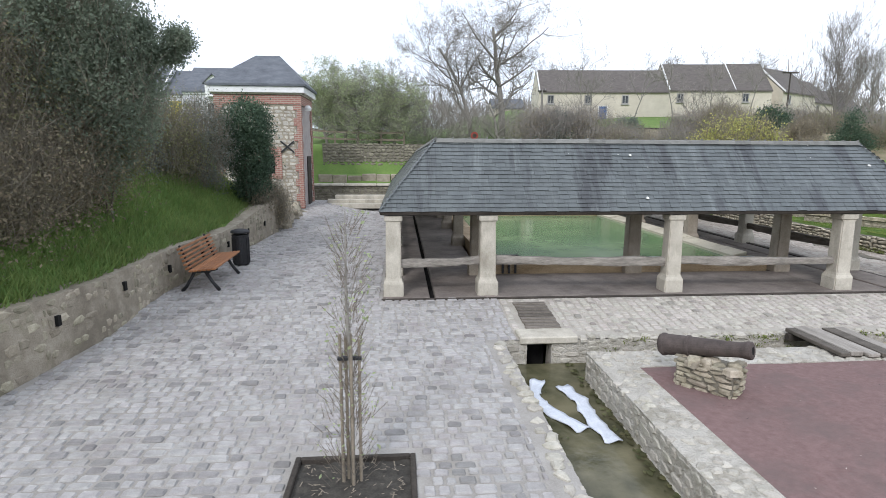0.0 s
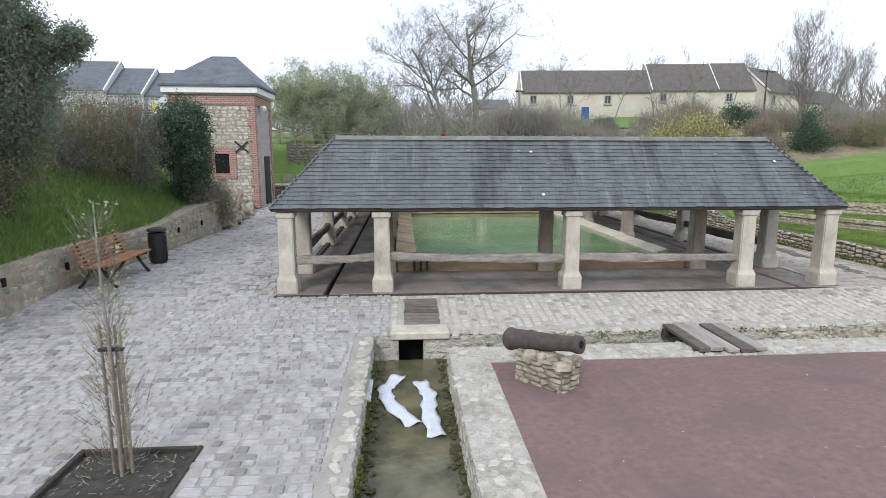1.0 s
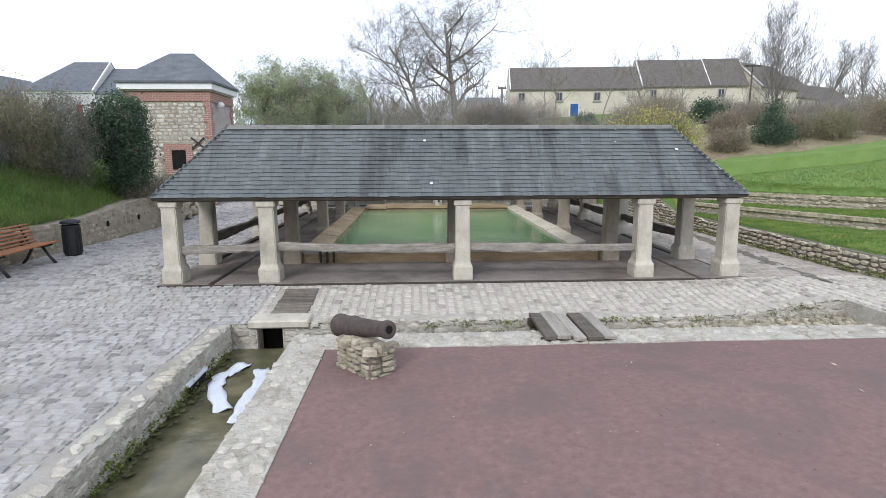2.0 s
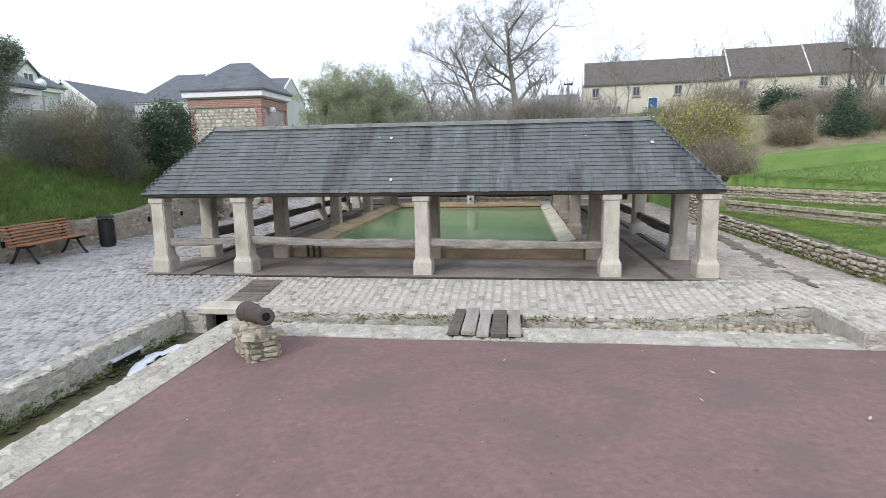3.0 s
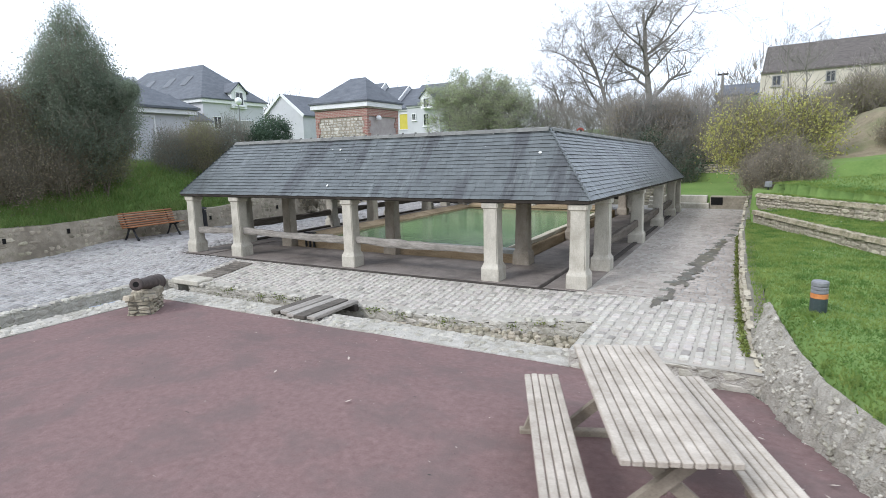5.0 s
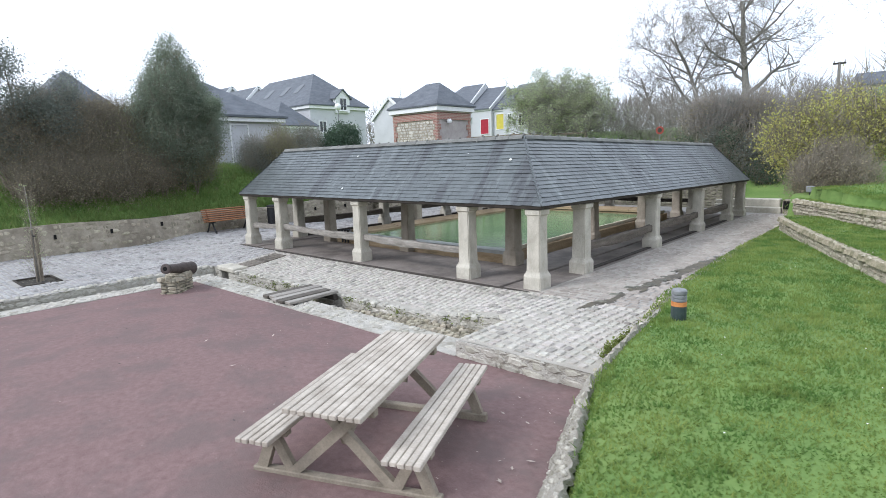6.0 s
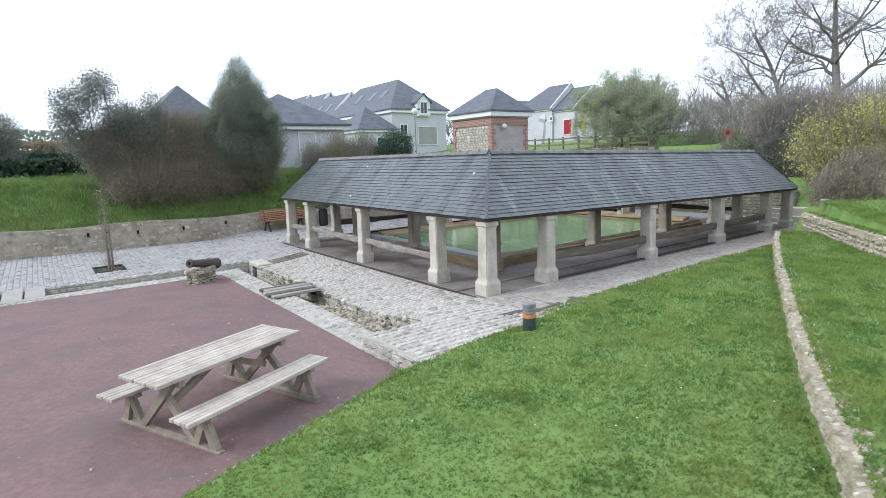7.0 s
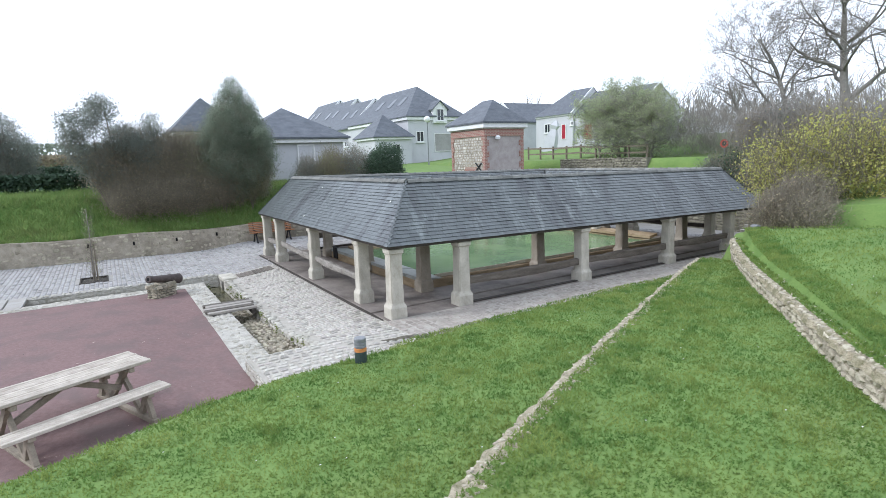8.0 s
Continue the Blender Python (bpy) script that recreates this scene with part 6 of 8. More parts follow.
def gable_roof(g, x0, y0, x1, y1, z, rise, over=0.25, thick=0.14, end=0.15):
    """A gabled roof with its ridge along x."""
    ym = (y0 + y1) / 2
    k = rise / (ym - y0)
    v = []
    for x in (x0 - end, x1 + end):
        v += [(x, y0 - over, z - over * k), (x, ym, z + rise), (x, y1 + over, z - over * k), (x, y0 - over, z - over * k + thick), (x, ym, z + rise + thick), (x, y1 + over, z - over * k + thick)]
    return g.add(v, [(0, 6, 9, 3), (3, 9, 10, 4), (4, 10, 11, 5), (5, 11, 8, 2), (0, 1, 7, 6), (1, 2, 8, 7), (0, 3, 4, 1), (1, 4, 5, 2), (6, 7, 10, 9), (7, 8, 11, 10)])


def walls_box(g, x0, y0, x1, y1, z0, z1, gable=0.0):
    g.box(x0, y0, z0, x1, y1, z1)
    if gable:
        ym = (y0 + y1) / 2
        for x in (x0, x1):
            g.add([(x, y0, z1), (x, y1, z1), (x, ym, z1 + gable)], [(0, 1, 2)])


def opening(parent, cx, cy, cz, w, h, normal, kind, mat=None, frame_mat=None, name=None):
    """A window or door set in a facade: a frame that stands proud and a recessed pane or leaf. normal: '-y', '+x' and so on."""
    rot = {'-y': 0, '+x': 90, '+y': 180, '-x': 270}[normal]
    m = Matrix.Translation((cx, cy, cz)) @ Euler((0, 0, radians(rot))).to_matrix().to_4x4()
    fr = Geo()
    t = 0.07 if kind == "window" else 0.06
    for x0, z0, x1, z1 in ((-w / 2, -h / 2, -w / 2 + t, h / 2), (w / 2 - t, -h / 2, w / 2, h / 2), (-w / 2 + t, h / 2 - t, w / 2 - t, h / 2), (-w / 2 + t, -h / 2, w / 2 - t, -h / 2 + t)):
        fr.box(x0, -0.06, z0, x1, 0.02, z1, m=m)
    if kind == "window":
        fr.box(-t / 3, -0.045, -h / 2 + t, t / 3, 0.02, h / 2 - t, m=m)
    w_ob = part(name or kind, fr, frame_mat or M_white, parent)
    pn = Geo()
    pn.box(-w / 2 + t, -0.02, -h / 2 + t, w / 2 - t, 0.015, h / 2 - t, m=m)
    part("pane" if kind == "window" else "leaf", pn, mat or (M_glass if kind == "window" else M_white), w_ob)
    if kind == "window":
        sl = Geo()
        sl.box(-w / 2 - 0.08, -0.12, -h / 2 - 0.07, w / 2 + 0.08, 0.0, -h / 2 - 0.004, m=m)
        part("sill", sl, frame_mat or M_white, w_ob)


# brick and stone tower
TX0, TX1, TY0, TY1, TZ0 = -7.05, -3.78, 22.95, 25.6, 0.3
tower = thing("brick_tower", pose(0, 0, 0), "small square stone tower with brick corners and slate hip roof", "tower")
g = Geo()
g.box(TX0 + 0.02, TY0 + 0.02, TZ0 - 0.3, TX1 - 0.02, TY1 - 0.02, 5.0)
part("wall", g, material("pinkish_render", (0.33, 0.29, 0.28), (0.46, 0.42, 0.40), scale=3, fine=30, bump=0.3, stain=(0.25, 0.22, 0.20), stain_scale=1.0), tower, "pinkish grey rendered wall body")
face_core = Geo()
face_core.box(TX0 + 0.18, TY0 - 0.004, TZ0, TX1 - 0.18, TY0 + 0.015, 4.42)
facing = part("front_facing", face_core, M_mortar, tower, "pale rubble stone facing")
win_zone = (-5.75, -4.55, 1.45, 2.8)
for b0 in [0]:
    ps = stone_face([(TX0 + 0.2, TY0), (TX1 - 0.2, TY0)], fz(TZ0), fz(4.40), -1, 0.14, 0.24, 0.015, 61)
    ps = [m for m in ps if not (win_zone[0] < m.translation.x < win_zone[1] and win_zone[2] < m.translation.z < win_zone[3])]
    M_towerstone_rest = material("tower_stone_rest", (0.38, 0.355, 0.305), (0.60, 0.575, 0.515), scale=5, fine=40, bump=0.4, rand="island", rand_amt=0.2, stain=(0.27, 0.25, 0.2))
    M_towerstone = material("tower_stone", (0.38, 0.355, 0.305), (0.60, 0.575, 0.515), scale=5, fine=40, bump=0.4, rand="object", rand_amt=0.2, stain=(0.27, 0.25, 0.2))
    pieces("stone", ps, STONE_SHAPES[:6] + RUBBLE_SHAPES, M_towerstone_rest, M_towerstone, facing, lambda p: True, "stone_mass")
for cx, cy in ((TX0, TY0), (TX1, TY0), (TX1, TY1)):
    sx, sy = (1 if cx == TX0 else -1), (1 if cy == TY0 else -1)
    z, k = TZ0, 0
    g = Geo()
    while z < 4.40:
        h = min(0.30, 4.42 - z)
        a, b = (0.27, 0.14) if k % 2 else (0.14, 0.27)
        g.box(min(cx - sx * 0.035, cx + sx * a), min(cy - sy * 0.035, cy + sy * b), z, max(cx - sx * 0.035, cx + sx * a), max(cy - sy * 0.035, cy + sy * b), z + h, c=0.006)
        z, k = z + h, k + 1
    part("brick_quoin", g, M_brickwork, tower, "red brick corner quoins")
for z0, z1, o, mt, nm, lb in ((4.42, 4.78, 0.05, M_brickwork, "brick_band", "red brick frieze band"), (4.80, 4.86, 0.09, M_limestone, "cornice", ""), (4.86, 5.10, 0.20, M_white, "fascia", "white painted fascia board")):
    g = Geo()
    g.box(TX0 - o, TY0 - o, z0, TX1 + o, TY1 + o, z1, c=0.008)
    part(nm, g, mt, tower, lb)
g = Geo()
hip_roof(g, TX0, TY0, TX1, TY1, 5.19, 1.28, (-5.72, -4.75), 0.27, 0.085)
part("roof", g, M_slate_far, tower, "grey slate hipped roof")
g = Geo()
for x0, z0, x1, z1 in ((-5.72, 1.5, -5.42, 2.75), (-4.86, 1.5, -4.58, 2.75), (-5.42, 2.5, -4.86, 2.75), (-5.42, 1.5, -4.86, 1.72)):
    g.box(x0, TY0 - 0.04, z0, x1, TY0 + 0.05, z1, c=0.006)
wf = part("window", g, M_brickwork, tower, "brick window surround")
g = Geo()
g.box(-5.42, TY0 - 0.008, 1.72, -4.86, TY0 + 0.02, 2.5)
part("pane", g, M_black, wf, "dark unglazed opening")
for a in (40, -40):
    g = Geo()
    g.box(-0.34, -0.02, -0.03, 0.34, 0.02, 0.03, m=pose(-4.33, TY0 - 0.05 - (0.03 if a > 0 else 0), 2.78, 0, a, 0))
    part("iron_anchor", g, M_iron, tower, "black iron wall anchor")
g = Geo()
g.lathe([(0.02, -0.12), (0.13, -0.10), (0.15, 0.0), (0.08, 0.10)], 14, m=Matrix.Translation((TX1 + 0.18, TY0 + 0.75, 4.35)))
part("wall_lamp", g, M_white, tower, "white dome lamp")
g = Geo()
g.box(TX1 - 0.01, 24.2, TZ0, TX1 + 0.03, 25.0, 2.4)
part("door", g, M_darkwood, tower, "dark plank door")

# white garage on the bank
garage = thing("garage", pose(0, 0, 0), "white rendered garage with a dark hipped slate roof", "garage")
g = Geo()
g.box(-13.6, 11.6, 1.8, -9.0, 16.9, 4.42)
part("wall", g, M_render_white, garage)
g = Geo()
g.box(-13.85, 11.35, 4.42, -8.75, 17.15, 4.62, c=0.01)
part("fascia", g, M_white, garage)
g = Geo()
hip_roof(g, -13.6, 11.6, -9.0, 16.9, 4.72, 1.75, None, 0.35, 0.095)
part("roof", g, M_slate_far, garage)
opening(garage, -8.99, 14.75, 3.35, 0.95, 1.95, '+x', "door", M_render_white)

# pavilion roof beyond the hedge
pav = thing("pavilion", pose(0, 0, 0), "small white pavilion under a steep pyramid slate roof", "pavilion")
g = Geo()
g.box(-27.4, 25.6, 2.4, -23.4, 29.15, 5.15)
part("wall", g, M_render_white, pav)
g = Geo()
g.box(-27.6, 25.4, 5.15, -23.2, 29.18, 5.32)
part("fascia", g, M_white, pav)
g = Geo()
hip_roof(g, -27.4, 25.6, -23.4, 29.1, 5.4, 2.05, None, 0.3, 0.075)
part("roof", g, M_slate_far, pav)
opening(pav, -23.39, 27.6, 4.3, 0.8, 0.9, '+x', "window")
glb = thing("globe_lamp", pose(-19.0, 28.3, hills(-19.0, 28.3)), "thin grey lamp post with a white globe", "street lamp")
g = Geo()
g.tube([(0, 0, -0.1), (0, 0, 6.35 - hills(-19.0, 28.3))], [0.05, 0.04], n=8)
part("pole", g, M_bollard_grey, glb)
g = Geo()
g.lathe([(0.05, -0.26), (0.18, -0.19), (0.25, -0.05), (0.25, 0.06), (0.18, 0.19), (0.05, 0.25)], 14, m=Matrix.Translation((0, 0, 6.55 - hills(-19.0, 28.3))))
part("globe", g, M_white, glb, "white globe", soft=True)

# white house with a dormer
hA = thing("dormer_house", pose(0, 0, 0), "white rendered house with slate hip roof and gabled dormer", "house")
g = Geo()
g.box(-37.5, 29.2, 2.6, -24.0, 35.2, 7.0)
part("wall", g, M_render_white, hA)
g = Geo()
g.box(-37.7, 29.0, 6.9, -23.8, 35.4, 7.15)
part("fascia", g, M_white, hA)
g = Geo()
hip_roof(g, -37.5, 29.2, -24.0, 35.2, 7.24, 3.1, (-35.0, -27.4), 0.3, 0.085)
part("roof", g, M_slate_far, hA)
g = Geo()
g.box(-26.2, 31.75, 6.6, -23.76, 33.25, 7.95)
g.add([(-23.76, 31.75, 7.95), (-23.76, 33.25, 7.95), (-23.76, 32.5, 8.6)], [(0, 1, 2)])
dm = part("dormer", g, M_white, hA, "white gabled dormer")
g = Geo()
for a, b in ((31.6, 32.5), (33.4, 32.5)):
    g.add([(-23.6, a, 7.86), (-23.6, b, 8.68), (-26.6, b, 8.68), (-26.2, a, 7.86), (-23.6, a, 7.76), (-23.6, b, 8.58), (-26.6, b, 8.58), (-26.2, a, 7.76)], [(0, 1, 2, 3), (7, 6, 5, 4), (0, 4, 5, 1), (3, 2, 6, 7), (0, 3, 7, 4)])
part("dormer_roof", g, M_slate_far, dm)
opening(hA, -23.75, 32.5, 7.35, 0.8, 1.1, '+x', "window")
opening(hA, -23.99, 30.4, 5.4, 0.8, 1.0, '+x', "window")
opening(hA, -23.99, 33.0, 4.85, 2.2, 1.7, '+x', "door", M_render_grey, name="garage_door")
for x in (-30.2, -28.0, -33.0):
    g = Geo()
    k = 3.1 / 3.3
    g.add([(x, 30.2, 7.24 + 1.3 * k + 0.04), (x + 0.8, 30.2, 7.24 + 1.3 * k + 0.04), (x + 0.8, 31.1, 7.24 + 2.2 * k + 0.04), (x, 31.1, 7.24 + 2.2 * k + 0.04)], [(0, 1, 2, 3)])
    part("skylight", g, M_glass, hA, "tilted roof window")

# further white houses on the rise
def plain_house(x0, y0, x1, y1, z0, z1, rise, label, kind="hip", wall=None, opens=()):
    h = thing("house", pose(0, 0, 0), label, "house", "houses on the rise")
    g = Geo()
    if kind == "hip":
        g.box(x0, y0, z0, x1, y1, z1)
        part("wall", g, wall or M_render_white, h)
        g = Geo()
        inset = min(1.0, (y1 - y0) / 2 / ((x1 - x0) / 2)) * (x1 - x0) / 2
        hip_roof(g, x0, y0, x1, y1, z1 + 0.1, rise, (x0 + inset * 0.8, x1 - inset * 0.8), 0.3, 0.1)
    else:
        walls_box(g, x0, y0, x1, y1, z0, z1, rise)
        part("wall", g, wall or M_render_white, h)
        g = Geo()
        gable_roof(g, x0, y0, x1, y1, z1, rise, 0.3)
    part("roof", g, M_slate_far, h)
    g = Geo()
    g.box(x0 - 0.12, y0 - 0.12, z1 - 0.22, x1 + 0.12, y1 + 0.12, z1 - 0.004)
    part("fascia", g, M_white, h)
    for o in opens:
        opening(h, *o)
    return h


for x0, x1, y0, y1, z1, rise in ((-45.0, -37.8, 29.6, 35.4, 7.3, 2.9), (-53.5, -45.6, 30.6, 36.8, 8.0, 3.1), (-63.0, -54.2, 31.6, 38.0, 8.6, 3.2)):
    hR = plain_house(x0, y0, x1, y1, 2.6, z1, rise, "white row house with slate gable roof and white verge", "gable", opens=((x1 - 2.0, y0 - 0.01, z1 - 1.6, 1.0, 1.2, '-y', "window"),))
    for s_ in (0, 1):
        g = Geo()
        g.add(*strut((x1 + 0.16, (y0 - 0.3, y1 + 0.3)[s_], z1 - 0.22), (x1 + 0.16, (y0 + y1) / 2, z1 + rise + 0.1), 0.26, 0.08, (1, 0, 0)))
        part("verge_board", g, M_white, hR)
    for k in range(2):
        g = Geo()
        sl = rise / ((y1 - y0) / 2)
        xs_ = x0 + 1.6 + 2.6 * k
        g.add([(xs_, y0 + 0.9, z1 + 0.9 * sl + 0.19), (xs_ + 0.8, y0 + 0.9, z1 + 0.9 * sl + 0.19), (xs_ + 0.8, y0 + 1.8, z1 + 1.8 * sl + 0.19), (xs_, y0 + 1.8, z1 + 1.8 * sl + 0.19)], [(0, 1, 2, 3)])
        part("skylight", g, M_glass, hR, "tilted roof window")
hG = thing("house", pose(-36.5, 56.0, 0, 0, 0, 90), "dark slate gabled house with white verge boards", "house", "houses on the rise")
g = Geo()
walls_box(g, -6.2, -3.2, 6.2, 3.2, 3.0, 7.6, 2.4)
part("wall", g, M_render_white, hG)
g = Geo()
gable_roof(g, -6.2, -3.2, 6.2, 3.2, 7.6, 2.4, 0.3)
part("roof", g, M_slate_far, hG)
for s in (-1, 1):
    g = Geo()
    g.add(*strut((-6.4, s * 3.5, 7.42), (-6.4, 0, 10.12), 0.32, 0.12, (1, 0, 0)))
    part("verge_board", g, M_white, hG)
plain_house(-30, 10.0, -24, 14.5, 2.4, 5.9, 2.6, "white house with a steep pyramid slate roof behind trees")
hB = thing("terrace_house", pose(0, 0, 0), "white terraced house with red and yellow doors and stepped slate roofs", "house")
for x0, x1, z1, rise, y0, hipped in ((-27.5, -21.8, 7.6, 2.55, 47.5, 2.6), (-21.8, -19.0, 7.35, 2.25, 47.75, 0), (-19.0, -17.3, 7.2, 2.1, 48.1, 0), (-17.3, -13.6, 7.4, 2.1, 47.5, 0)):
    g = Geo()
    g.box(x0, y0, 3.0, x1 - 0.01, y0 + 6, z1)
    k = rise / 3
    for x in ((x1 - 0.01,) if hipped else (x0, x1 - 0.01)):
        g.add([(x, y0, z1), (x, y0 + 6, z1), (x, y0 + 3, z1 + rise)], [(0, 1, 2)])
    part("wall", g, M_render_white, hB)
    g = Geo()
    if hipped:
        v = [(x0 - 0.25, y0 - 0.25, z1 - 0.1), (x1, y0 - 0.25, z1 - 0.1), (x1, y0 + 3, z1 + rise + 0.1), (x0 + hipped, y0 + 3, z1 + rise + 0.1), (x1, y0 + 6.25, z1 - 0.1), (x0 - 0.25, y0 + 6.25, z1 - 0.1)]
        g.add(v, [(0, 1, 2, 3), (3, 2, 4, 5), (5, 0, 3), (0, 5, 4, 1)])
    else:
        gable_roof(g, x0, y0, x1 - 0.02, y0 + 6, z1, rise, 0.2, 0.14, 0.03)
    part("roof", g, M_slate_far, hB)
    g = Geo()
    g.add(*strut((x1 - 0.02, y0 - 0.28, z1 - 0.1), (x1 - 0.02, y0 + 3, z1 + rise + 0.12), 0.13, 0.10, (1, 0, 0)))
    part("verge_board", g, M_white, hB)
    g = Geo()
    g.box(x0, y0 - 0.12, z1 - 0.24, x1 - 0.1, y0 - 0.01, z1 - 0.06)
    part("fascia", g, M_white, hB)
opening(hB, -23.1, 47.49, 5.7, 0.65, 1.6, '-y', "door", M_reddoor)
opening(hB, -19.85, 47.74, 5.5, 1.15, 1.6, '-y', "door", M_reddoor)
opening(hB, -18.1, 48.09, 5.9, 1.1, 1.6, '-y', "door", M_yellowdoor)
opening(hB, -15.1, 47.49, 5.9, 0.7, 1.2, '-y', "window")
opening(hB, -21.9, 47.49, 6.5, 0.45, 0.45, '-y', "window")
opening(hB, -16.5, 47.49, 6.25, 0.5, 0.7, '-y', "window")
opening(hB, -25.6, 47.49, 6.2, 0.9, 1.0, '-y', "window")
g = Geo()
g.box(-15.35, 46.9, 6.9, -14.05, 48.9, 8.05)
g.add([(-15.35, 46.9, 8.05), (-14.05, 46.9, 8.05), (-14.7, 46.9, 8.6)], [(0, 1, 2)])
dmB = part("dormer", g, M_white, hB, "white gabled dormer")
g = Geo()
for a in (-15.5, -13.9):
    g.add([(a, 46.75, 7.98), (-14.7, 46.75, 8.72), (-14.7, 49.6, 8.72), (a, 48.9, 7.98), (a, 46.75, 7.88), (-14.7, 46.75, 8.62), (-14.7, 49.6, 8.62), (a, 48.9, 7.88)], [(0, 1, 2, 3), (7, 6, 5, 4), (0, 4, 5, 1), (0, 3, 7, 4)])
part("dormer_roof", g, M_slate_far, dmB)
opening(hB, -14.7, 46.89, 7.45, 0.7, 0.9, '-y', "window")
g = Geo()
g.square([(0.5, 0.0), (0.42, 0.9), (0.35, 1.4), (0.2, 1.9), (0.3, 2.2), (0.08, 2.6)], m=Matrix.Translation((-13.5, 36.5, 3.5)) @ Euler((0, 0.25, 0.5)).to_matrix().to_4x4())
solid("statue", g, M_render_white, "pale abstract stone sculpture on the green", "statue")

# long cream row of houses on the right
def row(origin, units, label):
    """Row houses side by side, each a step behind and above or below the one before it."""
    root = thing("row_house", origin, label, "row house", "row houses on the right")
    x = 0.0
    for k, (ln, eave, rise, back) in enumerate(units):
        g = Geo()
        walls_box(g, x, back, x + ln - 0.02, back + 5.2, -1.5, eave, rise)
        part("wall", g, M_render_cream, root)
        g = Geo()
        gable_roof(g, x, back, x + ln - 0.03, back + 5.2, eave, rise, 0.15, 0.12, 0.02)
        part("roof", g, M_tile_brown, root)
        g = Geo()
        g.add(*strut((x + 0.05, back - 0.18, eave - 0.02), (x + 0.05, back + 2.6, eave + rise + 0.2), 0.17, 0.10, (1, 0, 0)))
        part("verge_board", g, M_white, root)
        for j in range(max(1, int(ln / 3.4))):
            cx = x + 1.1 + j * 3.4
            opening(root, cx, back - 0.01, eave - 0.7, 0.62, 0.8, '-y', "window", frame_mat=M_render_grey)
        x += ln
    return root


barn = row(pose(13.0, 51.4, 5.35, 0, 0, -6), ((11.9, 2.8, 2.15, 0.0), (6.1, 3.0, 2.55, 0.3), (3.5, 3.05, 2.6, 0.6)), "long cream rendered row of houses with brown roofs")
opening(barn, 5.9, -0.01, 0.75, 0.85, 1.6, '-y', "door", M_bluedoor)
opening(barn, 2.9, -0.01, 0.55, 0.8, 0.8, '-y', "window", frame_mat=M_white)
opening(barn, 1.5, -0.01, 0.35, 1.7, 1.3, '-y', "door", M_render_white, name="garage_door")
row(pose(35.86, 50.24, 5.35, 0, 0, 28), ((6.2, 3.0, 2.4, 0.0), (4.8, 2.4, 2.35, 0.2), (8.7, 1.8, 2.3, 0.4)), "cream row houses stepping away downhill under brown roofs")
g = Geo()
g.box(9.3, 40.0, 2.2, 20.0, 40.3, 4.36)
solid("lane_wall", g, M_mortar, "low brown rendered wall along the lane", "wall", "structure")
g = Geo()
g.box(9.25, 39.95, 4.36, 20.05, 40.35, 4.46, c=0.02)
solid("lane_wall_coping", g, M_darkwood, "dark coping on the lane wall", "coping", "structure")
shed = thing("shed", pose(11.6, 60.0, 5.75), "small far house with a dark roof", "house")
g = Geo()
walls_box(g, -1.6, -1.2, 1.6, 1.2, -0.5, 1.5, 0.9)
part("wall", g, M_render_cream, shed)
g = Geo()
gable_roof(g, -1.6, -1.2, 1.6, 1.2, 1.5, 0.9, 0.15)
part("roof", g, M_slate_far, shed)

pole = thing("utility_pole", pose(10.85, 41.9, hills(10.85, 41.9)), "slim dark utility pole with a short crossarm", "pole")
top = 7.25 - hills(10.85, 41.9)
g = Geo()
g.tube([(0, 0, -0.3), (0.01, 0, top * 0.5), (0, 0, top)], [0.11, 0.095, 0.075], n=8)
part("shaft", g, M_bark, pole, soft=True)
g = Geo()
g.box(-0.32, -0.06, top - 0.14, 0.32, 0.06, top - 0.04, c=0.01)
part("crossarm", g, M_darkwood, pole)
for x in (-0.26, 0.26):
    g = Geo()
    g.tube([(x, 0, top - 0.05), (x, 0, top + 0.1)], [0.035, 0.025], n=6)
    part("insulator", g, M_render_grey, pole)

# rail fence on the green, lamp post and round road sign
fence = thing("rail_fence", pose(0, 31.0, 0), "weathered timber post-and-rail fence on the green", "fence")
for i in range(9):
    x = -9.6 + i * 1.25
    g = Geo()
    g.box(x - 0.05, -0.05, hills(x, 31.0) - 0.2, x + 0.05, 0.05, hills(x, 31.0) + 0.85, c=0.01)
    part("post", g, M_fence, fence)
    if i < 8:
        for h in (0.35, 0.72):
            g = Geo()
            g.add(*strut((x, -0.06, hills(x, 31.0) + h), (x + 1.25, -0.06, hills(x + 1.25, 31.0) + h), 0.10, 0.03))
            part("rail", g, M_fence, fence)
sign = thing("road_sign", pose(4.4, 31.7, hills(4.4, 31.7)), "round red and white road sign on a thin post", "road sign")
g = Geo()
g.tube([(0, 0.03, 0), (0, 0.03, 0.9)], [0.025, 0.025], n=8)
part("post", g, M_bollard_grey, sign)
g = Geo()
g.lathe([(0.21, -0.01), (0.21, 0.01)], 24, m=pose(0, 0, 0.72, 90, 0, 0))
part("disc", g, M_signred, sign)
g = Geo()
g.lathe([(0.12, -0.004), (0.12, 0.004)], 20, m=pose(0, -0.018, 0.72, 90, 0, 0))
part("centre", g, M_darkwood, sign)
lamp = thing("street_lamp", pose(27.5, 38.0, hills(27.5, 38)), "dark street lamp post with a flat double head", "street lamp")
g = Geo()
g.tube([(0, 0, -0.2), (0, 0, 4.4)], [0.07, 0.045], n=8)
part("pole", g, M_darkwood, lamp)
g = Geo()
g.box(-0.55, -0.12, 4.4, 0.55, 0.12, 4.5, c=0.02)
part("head", g, M_darkwood, lamp)
